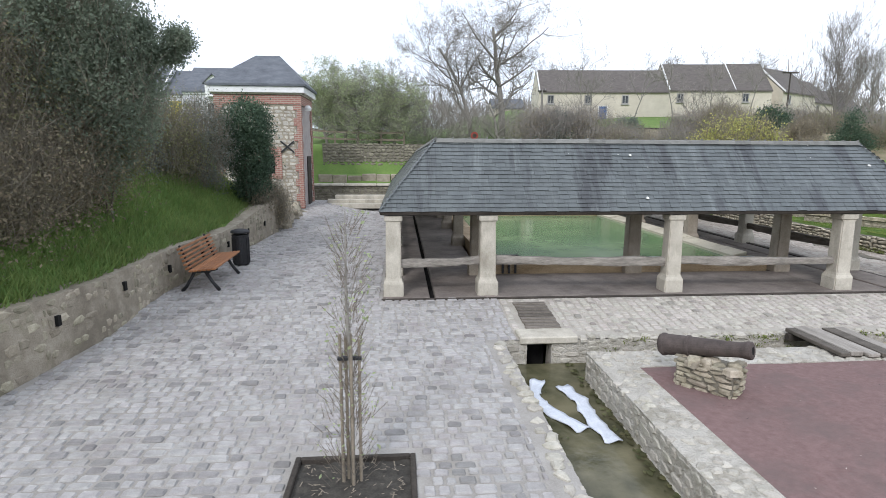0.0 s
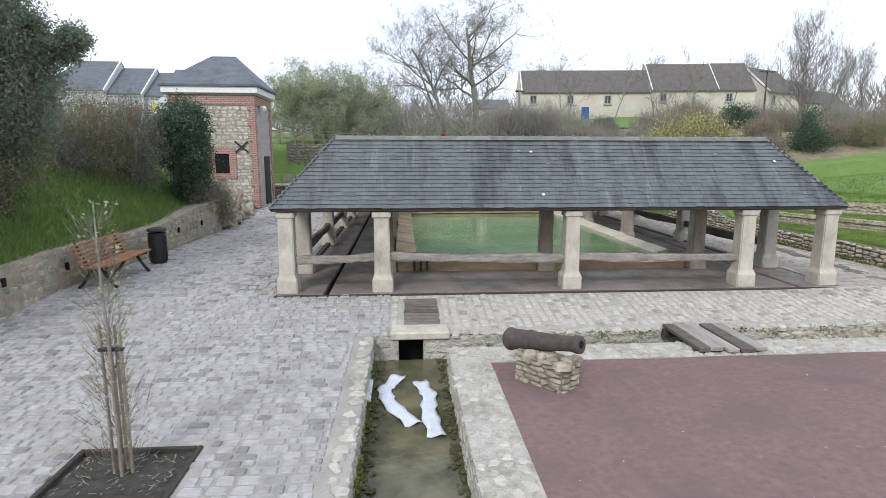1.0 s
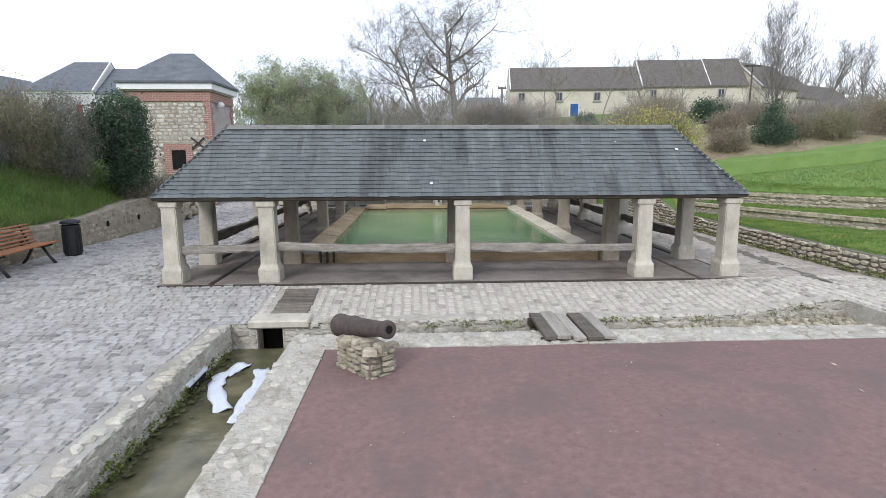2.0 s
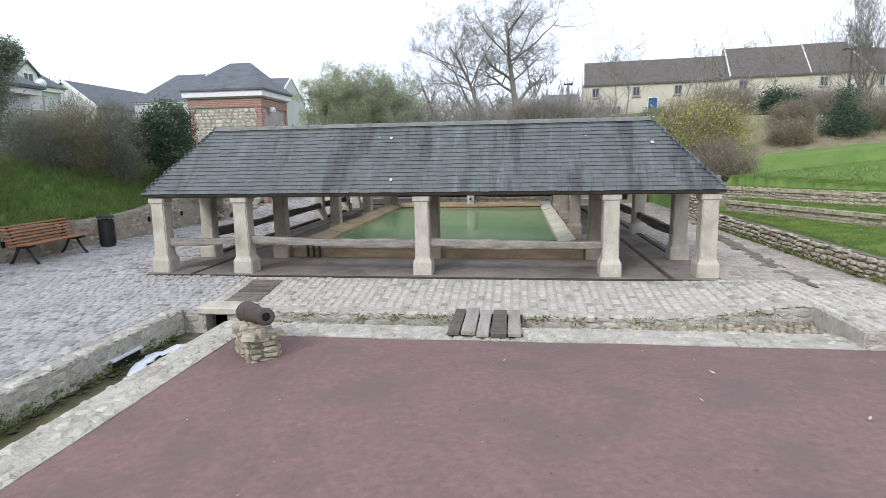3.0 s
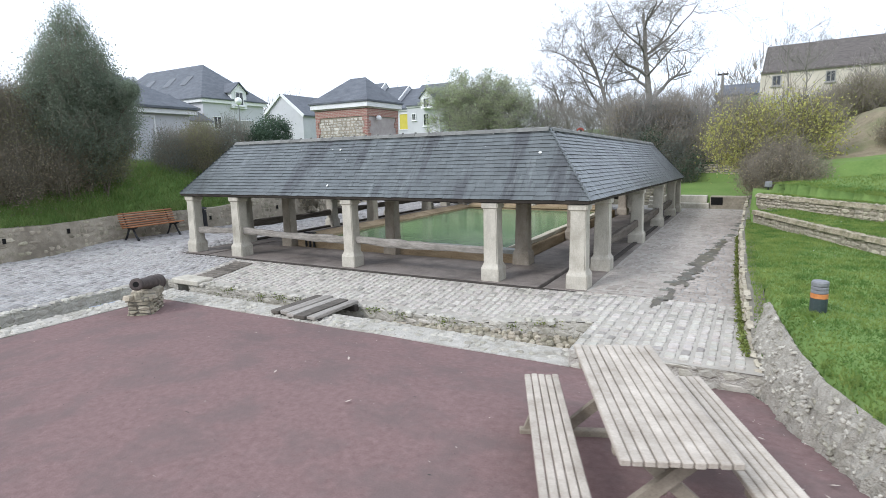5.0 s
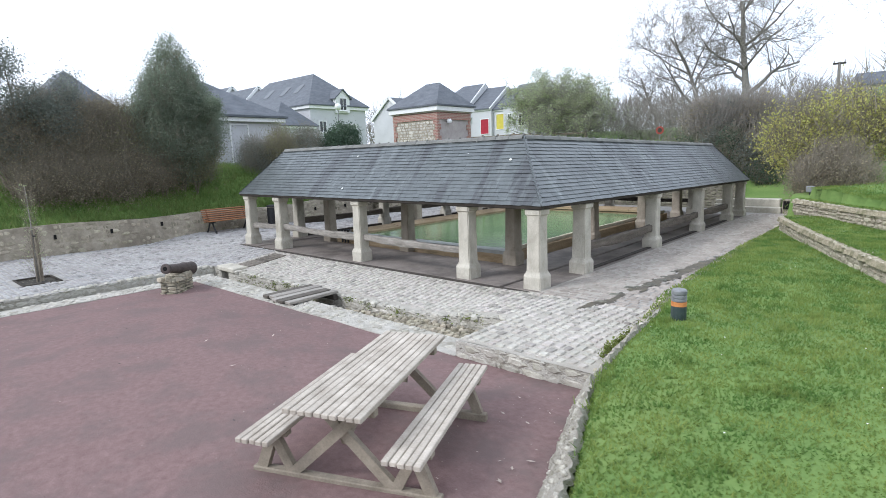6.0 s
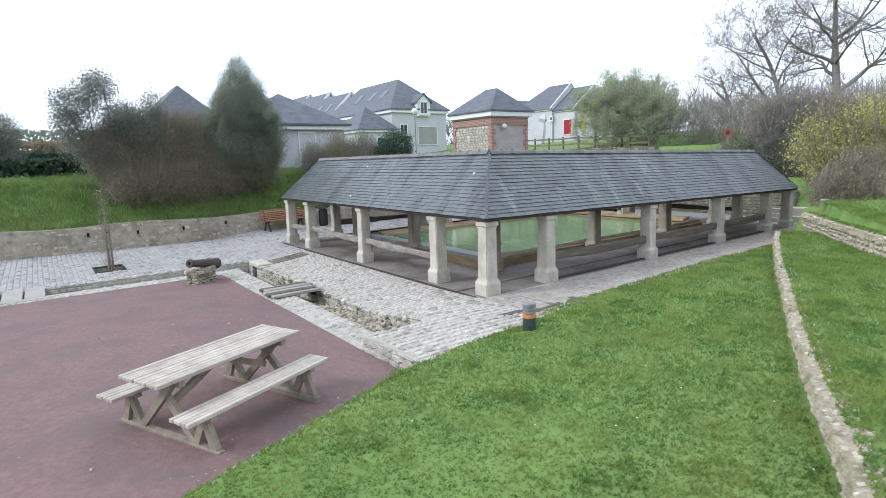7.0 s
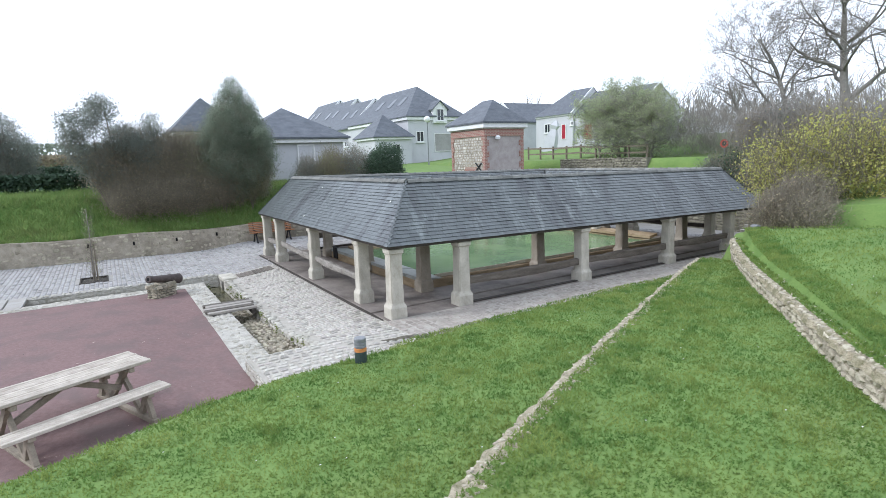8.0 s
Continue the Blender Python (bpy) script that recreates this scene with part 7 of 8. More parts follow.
def bank_foot(x):
    return 20.75 + 0.06 * (x - 16) + 0.35 * noise.noise(Vector((x * 0.9, 4.0, 0)))


g = Geo()
for i in range(160):
    x = 14.9 + 0.18 * i
    for k in range(30):
        y = bank_foot(x) + 0.3 * k
        g.v.append((x, y, hills(x, y) + (0.035 if k else -0.03) + 0.03 * noise.noise(Vector((x * 2, y * 2, 1)))))
g.f = [(i * 30 + k, i * 30 + 30 + k, i * 30 + 31 + k, i * 30 + k + 1) for i in range(159) for k in range(29)]
solid("scrub_bank", g, M_bankearth, "brown leaf-strewn earth bank above the upper lawn", "bank", "structure", soft=True)
g = Geo()
for p, d in polyline_points([(16.5, 26.4, 0), (20, 26.0, 0), (27, 25.6, 0), (40, 25.4, 0)], 0.8):
    q = Vector((-d.y, d.x, 0)) * 0.5
    for c in (p - q, p + q):
        g.v.append((c.x, c.y, hills(c.x, c.y) + 0.10))
g.f = [(2 * i, 2 * i + 2, 2 * i + 3, 2 * i + 1) for i in range(len(g.v) // 2 - 1)]
solid("path", g, M_asphalt, "pale gravel path across the slope", "path", "structure")

# ---------------------------------------------------------------- trees, bushes and grass
def mesh_from(name, V, F, mat):
    me = bpy.data.meshes.new(name)
    V = np.asarray(V, dtype=np.float32)
    F = np.asarray(F, dtype=np.int32)
    k = F.shape[1]
    me.vertices.add(len(V))
    me.vertices.foreach_set("co", V.ravel())
    me.loops.add(F.size)
    me.loops.foreach_set("vertex_index", F.ravel())
    me.polygons.add(len(F))
    me.polygons.foreach_set("loop_start", np.arange(0, F.size, k, dtype=np.int32))
    me.materials.append(mat)
    me.update(calc_edges=True)
    return me


def leaf_quads(centres, size, R, flat=0.0, long=1.6):
    """Small four-cornered leaves at the centres, turned at random. flat: how far they lie level."""
    n = len(centres)
    a = R.normal(size=(n, 3))
    a[:, 2] *= 1 - flat
    a /= np.linalg.norm(a, axis=1)[:, None]
    b = np.cross(a, R.normal(size=(n, 3)))
    b /= np.linalg.norm(b, axis=1)[:, None] + 1e-9
    s = size * R.uniform(0.6, 1.4, size=(n, 1))
    a, b = a * s * long * 0.5, b * s * 0.5
    V = np.stack([centres - a, centres - b * 0.9, centres + a, centres + b * 0.9], axis=1).reshape(-1, 3)
    F = np.arange(4 * n).reshape(n, 4)
    return V, F


def clump_points(R, boxes, clumps, per, spread, shell=0.5):
    """Leaf places: clumps inside ellipsoids (centre, radii), most of them towards the outside."""
    out = []
    w = np.array([np.prod(r) ** (2 / 3) for c, r in boxes])
    w /= w.sum()
    for i in range(clumps):
        c, r = boxes[R.choice(len(boxes), p=w)]
        d = R.normal(size=3)
        d /= np.linalg.norm(d)
        rad = shell + (1 - shell) * R.uniform() ** 0.5
        wob = 1 + 0.22 * noise.noise(Vector(d) * 2.3 + Vector(c))
        p = np.array(c) + d * np.array(r) * rad * wob
        out.append(p + R.normal(size=(per, 3)) * spread * R.uniform(0.6, 1.4))
    return np.concatenate(out)


def sliver_quads(P, D, L, W, R):
    """Thin flat twigs from P along D."""
    n = len(P)
    s = np.cross(D, R.normal(size=(n, 3)))
    s /= np.linalg.norm(s, axis=1)[:, None] + 1e-9
    s = s * W[:, None] * 0.5
    e = P + D * L[:, None]
    V = np.stack([P - s, P + s, e + s * 0.4, e - s * 0.4], axis=1).reshape(-1, 3)
    return V, np.arange(4 * n).reshape(n, 4)


def twig_cloud(R, boxes, n, length, width, up=0.5):
    P = clump_points(R, boxes, n // 6, 6, 0.12, 0.25)
    D = R.normal(size=(len(P), 3)) * 0.7
    D[:, 2] = np.abs(D[:, 2]) + up
    D /= np.linalg.norm(D, axis=1)[:, None]
    return sliver_quads(P, D, length * R.uniform(0.4, 1.3, len(P)), width * R.uniform(0.6, 1.4, len(P)), R)


def rooted(name, loc, label, category, group=""):
    return thing(name, pose(*loc), label, category, group)


def local(V, loc):
    return V - np.array(loc)


def stems(loc, boxes, R, n, radius):
    """Crooked stems from the root to places in the crown."""
    g = Geo()
    for i in range(n):
        c, r = boxes[i % len(boxes)]
        end = Vector(c) + Vector((R.uniform(-0.6, 0.6) * r[0], R.uniform(-0.6, 0.6) * r[1], R.uniform(-0.2, 0.6) * r[2])) - Vector(loc)
        st = Vector((R.uniform(-0.15, 0.15), R.uniform(-0.15, 0.15), -0.1))
        mid = st.lerp(end, 0.5) + Vector((R.uniform(-0.2, 0.2), R.uniform(-0.2, 0.2), 0.1))
        g.tube([st, mid, end], [radius, radius * 0.7, radius * 0.25], n=5)
    return g


def bush(name, loc, boxes, seed, leaves=0, leaf=0.06, mat=None, twigs=0, twig_len=0.4, twig_w=0.012, twig_mat=None, label="", category="bush", clump=14, spread=0.16, shell=0.45,
         n_stems=6, stem_r=0.03, group="", up=0.5, flat=0.0):
    R = np.random.default_rng(seed)
    root = rooted(name, loc, label, category, group)
    part("trunk" if n_stems == 1 else "stem_mass", stems(loc, boxes, R, n_stems, stem_r), M_twig_dark, root, kind="" if n_stems == 1 else "stuff")
    if twigs:
        V, F = twig_cloud(R, boxes, twigs, twig_len, twig_w, up)
        ob = new("twig_mass", mesh_from("twigs", local(V, loc), F, twig_mat or M_twig))
        ob.parent = root
        tagged(ob, kind="stuff")
    if leaves:
        P = clump_points(R, boxes, max(1, leaves // clump), clump, spread, shell)
        V, F = leaf_quads(P, leaf, R, flat)
        ob = new("crown", mesh_from("crown", local(V, loc), F, mat))
        ob.parent = root
        tagged(ob, kind="stuff")
    return root


def bare_tree(name, loc, height, seed, trunk_r=0.18, lean=(0, 0), levels=5, spread=0.75, first=0.3, label="", leaves=0, leaf_mat=None, leaf=0.06, splits=(5, 4, 4, 3, 3), up=0.25, min_r=0.006, group=""):
    """A tree without leaves: trunk and limbs as tapered tubes, fine twigs as slivers."""
    R = random.Random(seed)
    root = rooted(name, loc, label, "tree", group)
    trunk, limbs = Geo(), Geo()
    TP, TD, TL, TW = [], [], [], []

    def grow(p, d, ln, r, lv):
        pts, rad = [p], [r]
        n = (6, 6, 5, 4, 3, 3)[min(lv, 5)]
        bend = (0.10, 0.17, 0.22, 0.26, 0.28, 0.28)[min(lv, 5)]
        q, dd = Vector(p), Vector(d)
        for i in range(n):
            dd = (dd + Vector((R.gauss(0, bend), R.gauss(0, bend), R.gauss(0, bend * 0.7) + up * 0.14))).normalized()
            q = q + dd * ln / n
            pts.append(Vector(q))
            rad.append(max(min_r * 0.5, r * (1 - 0.62 * (i + 1) / n)))
        if lv == 0:
            trunk.tube(pts, rad, n=9)
        elif lv < levels - 1:
            limbs.tube(pts, rad, n=6 if lv == 1 else (4 if lv == 2 else 3), cap=False)
        else:
            for i in range(n):
                TP.append(pts[i]), TD.append((pts[i + 1] - pts[i]).normalized()), TL.append((pts[i + 1] - pts[i]).length), TW.append(max(min_r, rad[i] * 2))
        if lv >= levels:
            return
        for k in range(splits[min(lv, len(splits) - 1)]):
            t = first + (1 - first) * R.uniform(0.05, 1.0) if lv == 0 else R.uniform(0.25, 1.0)
            i = min(n - 1, int(t * n))
            o = pts[i].lerp(pts[i + 1], t * n - i)
            along = (pts[i + 1] - pts[i]).normalized()
            side = Vector((R.gauss(0, 1), R.gauss(0, 1), R.gauss(0.1, 0.6)))
            side = (side - along * side.dot(along) * 0.8).normalized()
            nd = (along * (1 - spread) + side * spread + Vector((0, 0, up))).normalized()
            grow(o, nd, ln * R.uniform(0.40, 0.70) * (1.1 - 0.4 * t if lv == 0 else 1), max(min_r * 0.6, rad[i] * R.uniform(0.42, 0.64)), lv + 1)

    grow(Vector((0, 0, -0.2)), Vector((lean[0], lean[1], 1)).normalized(), height * 0.72, trunk_r, 0)
    part("trunk", trunk, M_bark, root, soft=True)
    part("limb_mass", limbs, M_bark, root, soft=True, kind="stuff")
    Rn = np.random.default_rng(seed)
    P, D = np.array([tuple(v) for v in TP]), np.array([tuple(v) for v in TD])
    V, F = sliver_quads(P, D, np.array(TL), np.array(TW), Rn)
    ob = new("twig_mass", mesh_from("twigs", V, F, M_twig))
    ob.parent = root
    tagged(ob, kind="stuff")
    if leaves:
        idx = Rn.integers(0, len(P), leaves)
        V, F = leaf_quads(P[idx] + Rn.normal(size=(leaves, 3)) * 0.09, leaf, Rn)
        ob = new("crown", mesh_from("crown", V, F, leaf_mat))
        ob.parent = root
        tagged(ob, kind="stuff")
    return root


# bank: conifer, evergreen trees, brown brush
cyp = [((-5.6, 10.5, 2.0 + 0.56 * i), (1.55 * k, 1.6 * k, 0.66)) for i, k in enumerate((0.0, 0.62, 0.92, 1.02, 1.0, 0.90, 0.74, 0.54, 0.28)) if k]
cyp += [((-6.1, 10.6, 2.3), (1.05, 1.3, 0.75)), ((-4.9, 9.9, 4.9), (0.55, 0.55, 0.9)), ((-6.2, 11.1, 5.3), (0.55, 0.55, 0.8)), ((-5.0, 11.2, 4.2), (0.6, 0.6, 0.9))]
bush("conifer", (-5.6, 10.5, hills(-5.6, 10.5)), cyp, 101, leaves=120000, leaf=0.034, mat=M_conifer, twigs=11000, twig_len=0.35, twig_w=0.008, twig_mat=M_twig_brown, label="dense dark green conifer on the grass bank", category="tree",
     clump=24, spread=0.13, shell=0.66, n_stems=1, stem_r=0.16, up=1.0)
bush("conifer_branch", (-4.9, 10.9, 3.2), [((-3.92, 11.15, 4.58), (0.24, 0.24, 0.28)), ((-4.05, 11.1, 4.3), (0.22, 0.2, 0.14)), ((-4.35, 10.95, 4.35), (0.2, 0.2, 0.12)), ((-4.5, 10.9, 4.75), (0.25, 0.25, 0.12))], 102, leaves=9000, leaf=0.032, mat=M_conifer, label="dark tufted branch sticking out of the conifer", category="branch", n_stems=3, stem_r=0.02, clump=20, spread=0.07)
bush("evergreen_tree", (-5.9, 5.5, hills(-5.9, 5.5)), [((-5.9, 4.6, 5.1), (0.8, 0.75, 0.55)), ((-5.8, 5.4, 5.75), (0.7, 0.55, 0.5)), ((-5.9, 7.2, 5.1), (0.5, 0.35, 0.5)), ((-5.8, 6.0, 4.6), (0.8, 0.7, 0.55)), ((-5.9, 4.3, 4.4), (0.7, 0.5, 0.45)), ((-5.9, 6.7, 4.1), (0.8, 0.7, 0.7)), ((-6.2, 5.2, 3.7), (0.7, 1.1, 0.6)), ((-6.3, 5.8, 3.1), (0.7, 1.2, 0.6))], 103,
     leaves=36000, leaf=0.038, mat=M_oak, twigs=1500, twig_len=0.5, twig_mat=M_twig_brown, label="open-crowned dark evergreen tree on the bank", category="tree", n_stems=9, stem_r=0.05, clump=16, spread=0.16)
bush("evergreen_tree", (-10.2, 1.6, hills(-10.2, 1.6)), [((-10.2, 1.4, 5.1), (1.0, 0.9, 0.9)), ((-10.1, 2.2, 4.2), (0.9, 0.7, 0.8)), ((-10.2, 0.6, 4.2), (1.2, 1.0, 1.0)), ((-10.2, 1.8, 3.4), (1.0, 0.9, 0.8))], 104,
     leaves=34000, leaf=0.038, mat=M_oak, twigs=1500, twig_len=0.5, twig_mat=M_twig_brown, label="dark evergreen tree between the garden hedges", category="tree", n_stems=7, stem_r=0.06, clump=16, spread=0.17)
for i, (x, y, z, rx, ry, rz, lv) in enumerate(((-5.45, 8.3, 2.0, 0.5, 0.9, 0.75, 7000), (-5.4, 9.6, 2.3, 0.5, 0.9, 0.8, 7000), (-5.55, 7.0, 1.95, 0.45, 0.8, 0.6, 6000), (-5.35, 10.9, 2.6, 0.45, 0.8, 0.75, 6000), (-5.65, 6.0, 2.0, 0.45, 0.7, 0.6, 5000), (-6.15, 5.9, 3.1, 0.8, 1.15, 1.15, 8000), (-6.1, 7.5, 3.25, 0.75, 1.1, 1.15, 8000), (-5.9, 8.9, 3.3, 0.65, 0.95, 1.0, 7000), (-6.9, 6.5, 3.4, 1.0, 1.8, 1.5, 9000), (-6.6, 8.4, 3.2, 0.9, 1.2, 1.5, 9000))):
    bush("brush", (x, y, hills(x, y)), [((x, y, z), (rx, ry, rz)), ((x - 0.2, y + 0.4, z + 0.5), (rx * 0.7, ry * 0.7, rz * 0.8))], 110 + i, leaves=lv * 2, leaf=0.032, mat=M_olive if i % 4 == 3 else M_brownleaf, twigs=7500, twig_len=0.55, twig_w=0.008, twig_mat=M_twig_brown, label="tangled brown and olive twiggy brush on the bank", category="brush", group="brush on the bank",
         n_stems=8, stem_r=0.02, clump=14, spread=0.3, shell=0.2, up=0.7)
for i, (x, y) in enumerate(((-7.0, 6.7), (-6.9, 8.4), (-6.8, 10.0))):
    bush("undergrowth", (x, y, hills(x, y)), [((x, y, hills(x, y) + 0.6), (0.6, 1.15, 0.85)), ((x + 0.25, y + 0.3, hills(x, y) + 1.2), (0.6, 1.0, 0.6))], 260 + i, leaves=9000, leaf=0.034, mat=M_brownleaf, twigs=4000, twig_len=0.3, twig_w=0.007, twig_mat=M_twig_brown, label="low dark undergrowth below the bank's trees", category="undergrowth", group="undergrowth on the bank",
         n_stems=5, stem_r=0.015, clump=9, spread=0.18, shell=0.2)
for i, (x, y, z, rx, ry, rz) in enumerate(((-6.3, 14.0, 2.5, 0.7, 0.8, 1.0), (-5.8, 15.0, 2.7, 0.75, 0.8, 1.25), (-5.3, 16.0, 2.7, 0.75, 0.8, 1.3), (-7.4, 15.8, 2.7, 0.9, 0.9, 0.9))):
    bush("hedge_shrub", (x, y, hills(x, y)), [((x, y, z), (rx, ry, rz))], 120 + i, leaves=9000, leaf=0.035, mat=M_olive if i % 2 else M_oak, twigs=4500, twig_len=0.35, twig_w=0.007, twig_mat=M_twig_brown, label="olive-brown thinly leaved hedge shrub above the bank", category="shrub", group="hedge above the bank", n_stems=9, clump=8, spread=0.18, shell=0.2, up=1.0)
bush("ivy_mass", (-4.45, 17.5, 0.9), [((-4.35, 17.3, 3.35), (0.62, 0.8, 0.75)), ((-4.4, 17.5, 2.5), (0.62, 0.8, 0.8)), ((-4.35, 17.5, 1.7), (0.5, 0.7, 0.6)), ((-4.8, 17.0, 2.9), (0.5, 0.7, 0.8))], 130, leaves=34000, leaf=0.042, mat=M_ivy, label="dense dark glossy ivy mass over a dead stump", category="ivy", n_stems=3, stem_r=0.1, clump=16, spread=0.11, shell=0.6)
for i, (x0, x1, y0, y1, h, mt) in enumerate(((-9.5, -8.8, -6, 5.6, 0.75, M_ivy), (-12.5, -11.6, -8, 6.0, 1.1, M_ivy), (-16.5, -15.2, -10, 8.0, 1.6, M_brownleaf), (-20, -18.6, -14, 9.0, 2.2, M_conifer))):
    c = ((x0 + x1) / 2, (y0 + y1) / 2, hills((x0 + x1) / 2, 0))
    R = np.random.default_rng(140 + i)
    n = 9000
    P = np.stack([R.uniform(x0, x1, n), R.uniform(y0, y1, n), c[2] + h * R.uniform(0, 1, n) ** 0.45], axis=1)
    root = rooted("clipped_hedge", c, "long clipped garden hedge beyond the bank", "hedge", "clipped hedges")
    V, F = leaf_quads(P, 0.13, R)
    ob = new("crown", mesh_from("crown", local(V, c), F, mt))
    ob.parent = root
    tagged(ob, kind="stuff")

# behind the wash house
for i, (x, y, h, ln) in enumerate(((-3.9, 32.0, 4.3, -0.12), (-2.2, 31.7, 4.8, 0.0), (-0.2, 32.1, 4.4, 0.12), (-3.0, 33.2, 5.0, 0.0), (-1.1, 33.0, 4.8, 0.1))):
    bare_tree("willow", (x, y, hills(x, y)), h, 700 + i, 0.09, lean=(ln, 0), label="small rounded tree in fresh pale green leaf", splits=(18, 6, 5, 4), first=0.04, spread=0.72, up=0.12, leaves=13000 if i in (0, 1, 3) else 9000, leaf_mat=M_willow, leaf=0.045, group="green trees behind the wash house", min_r=0.007)
bare_tree("leafless_tree", (-2.9, 32.6, hills(-2.9, 32.6)), 5.0, 151, 0.12, label="bare crown rising out of green foliage", splits=(8, 5, 4, 3), min_r=0.012)
bare_tree("leafless_tree", (4.9, 37.0, hills(4.9, 37.0)), 8.8, 252, 0.15, lean=(-0.12, 0), label="tall leafless tree with a leaning trunk", splits=(11, 6, 5, 4), first=0.16, spread=0.62, up=0.22, min_r=0.013, leaves=5000, leaf_mat=M_bud, leaf=0.035)
bare_tree("leafless_tree", (7.1, 37.6, hills(7.1, 37.6)), 10.2, 254, 0.24, lean=(0.04, 0), label="large old leafless tree with heavy limbs", splits=(12, 6, 5, 4), first=0.22, spread=0.72, up=0.12, min_r=0.013, leaves=5000, leaf_mat=M_bud, leaf=0.035)
bare_tree("leafless_tree", (6.2, 33.4, hills(6.2, 33.4)), 4.6, 257, 0.10, lean=(-0.15, 0), label="low crooked leafless tree by the road", splits=(8, 5, 4, 3), first=0.1, spread=0.75, up=0.05, min_r=0.012)
bare_tree("leafless_tree", (1.9, 38.0, hills(1.9, 38)), 5.4, 155, 0.12, label="thin leafless tree in the thicket", splits=(7, 5, 4, 3), min_r=0.013)
bare_tree("fan_tree", (22.4, 27.0, hills(22.4, 27) - 0.4), 6.0, 156, 0.05, label="many-stemmed leafless tree spreading like a fan", splits=(30, 5, 4, 3), first=0.02, spread=0.42, up=0.55, min_r=0.010)
for i, (x, y, h) in enumerate(((14.4, 44.0, 7.2), (15.6, 45.0, 5.6), (20.0, 46.5, 6.2), (23.5, 46.5, 6.0), (27.0, 47.0, 5.6), (17.0, 31.5, 3.6), (19.6, 32.5, 3.6), (30.0, 46, 5.5))):
    bare_tree("slender_tree", (x, y, hills(x, y)), h, 160 + i, 0.06, label="slender leafless birch before the cream houses", splits=(8, 4, 3), levels=4, first=0.35, spread=0.6, group="slender birches", min_r=0.018)
for i, (x, y, s) in enumerate(((30, 62, 7.0), (46, 55, 7), (20, 64, 7.0), (54, 60, 7), (40, 62, 7))):
    bare_tree("round_tree", (x, y, hills(x, y)), s, 170 + i, 0.10, label="far leafless tree with a round fan of branches", splits=(12, 5, 4, 3), first=0.1, spread=0.5, up=0.45, group="far leafless trees", min_r=0.015)
bush("forsythia", (13.5, 22.2, hills(13.5, 22.2)), [((12.5, 21.3, 2.65), (1.0, 1.0, 0.95)), ((13.7, 21.6, 3.0), (1.3, 1.2, 1.1)), ((14.7, 21.4, 2.8), (0.7, 0.8, 0.8)), ((13.2, 20.9, 2.3), (1.1, 0.8, 0.7))], 180, leaves=17000, leaf=0.048, mat=M_yellow, twigs=4000, twig_len=0.6, twig_w=0.014, twig_mat=M_twig_brown,
     label="loose bush flowering yellow-green above the terraces", n_stems=12, clump=9, spread=0.2, shell=0.4, up=0.7)
bush("brown_bush", (14.3, 20.4, hills(14.3, 20.4)), [((13.8, 19.9, 1.85), (0.65, 0.7, 0.6)), ((13.3, 20.4, 1.8), (0.55, 0.6, 0.55))], 181, leaves=5000, leaf=0.04, mat=M_brownleaf, twigs=7000, twig_len=0.35, twig_w=0.008, twig_mat=M_twig_brown,
     label="brown twiggy bush beside the terrace wall", n_stems=12, clump=8, spread=0.16, shell=0.2)
bush("brown_bush", (13.45, 19.2, 1.0), [((13.5, 19.2, 1.55), (0.6, 0.6, 0.5)), ((14.2, 19.1, 1.6), (0.6, 0.5, 0.45)), ((13.1, 19.8, 1.5), (0.5, 0.5, 0.55))], 185, leaves=6000, leaf=0.036, mat=M_brownleaf, twigs=6500, twig_len=0.32, twig_w=0.007, twig_mat=M_twig_brown,
     label="brown twiggy bush over the end of the terrace walls", n_stems=12, clump=8, spread=0.16, shell=0.2)
bush("scrub", (-4.0, 18.6, 0.0), [((-4.0, 18.6, 0.7), (0.35, 0.6, 0.75)), ((-4.2, 17.6, 1.0), (0.3, 0.6, 0.5))], 186, leaves=2500, leaf=0.045, mat=M_brownleaf, twigs=3500, twig_len=0.45, twig_w=0.01, twig_mat=M_twig_brown, label="dry twiggy scrub at the end of the bank wall", category="scrub", n_stems=8, clump=8, spread=0.14, shell=0.2, up=0.8)
bush("holly", (8.6, 29.2, 2.4), [((8.75, 29.2, 3.0), (0.6, 0.7, 0.75)), ((9.0, 29.4, 3.5), (0.4, 0.4, 0.4)), ((8.9, 28.9, 2.3), (0.5, 0.4, 0.6)), ((8.4, 29.0, 2.8), (0.4, 0.5, 0.45))], 182, leaves=8000, leaf=0.06, mat=M_ivy, label="dark green holly bush behind the wash house", n_stems=4)
z = hills(18.8, 27.0) - 0.45
bush("holly", (18.8, 27.0, z), [((18.8, 27.0, z + 1.0), (0.75, 0.7, 0.6)), ((19.3, 27.1, z + 0.8), (0.5, 0.5, 0.6)), ((18.4, 26.9, z + 1.3), (0.45, 0.45, 0.45))], 183, leaves=9000, leaf=0.05, mat=M_ivy, label="dark green rounded holly on the slope", n_stems=4, group="hollies")
z = hills(18.9, 22.0)
bush("holly", (18.9, 22.0, z), [((18.9, 22.0, z + 0.55), (0.55, 0.6, 0.5)), ((18.85, 22.0, z + 1.1), (0.36, 0.36, 0.45)), ((19.35, 21.9, z + 0.35), (0.45, 0.4, 0.3)), ((18.5, 22.1, z + 0.4), (0.35, 0.35, 0.4)), ((18.9, 22.0, z + 1.5), (0.2, 0.2, 0.25))], 184, leaves=7500, leaf=0.042, mat=M_ivy, label="dark bluish-green conical bush at the lawn's upper edge", n_stems=4, group="hollies")
z = hills(16.2, 38.6)
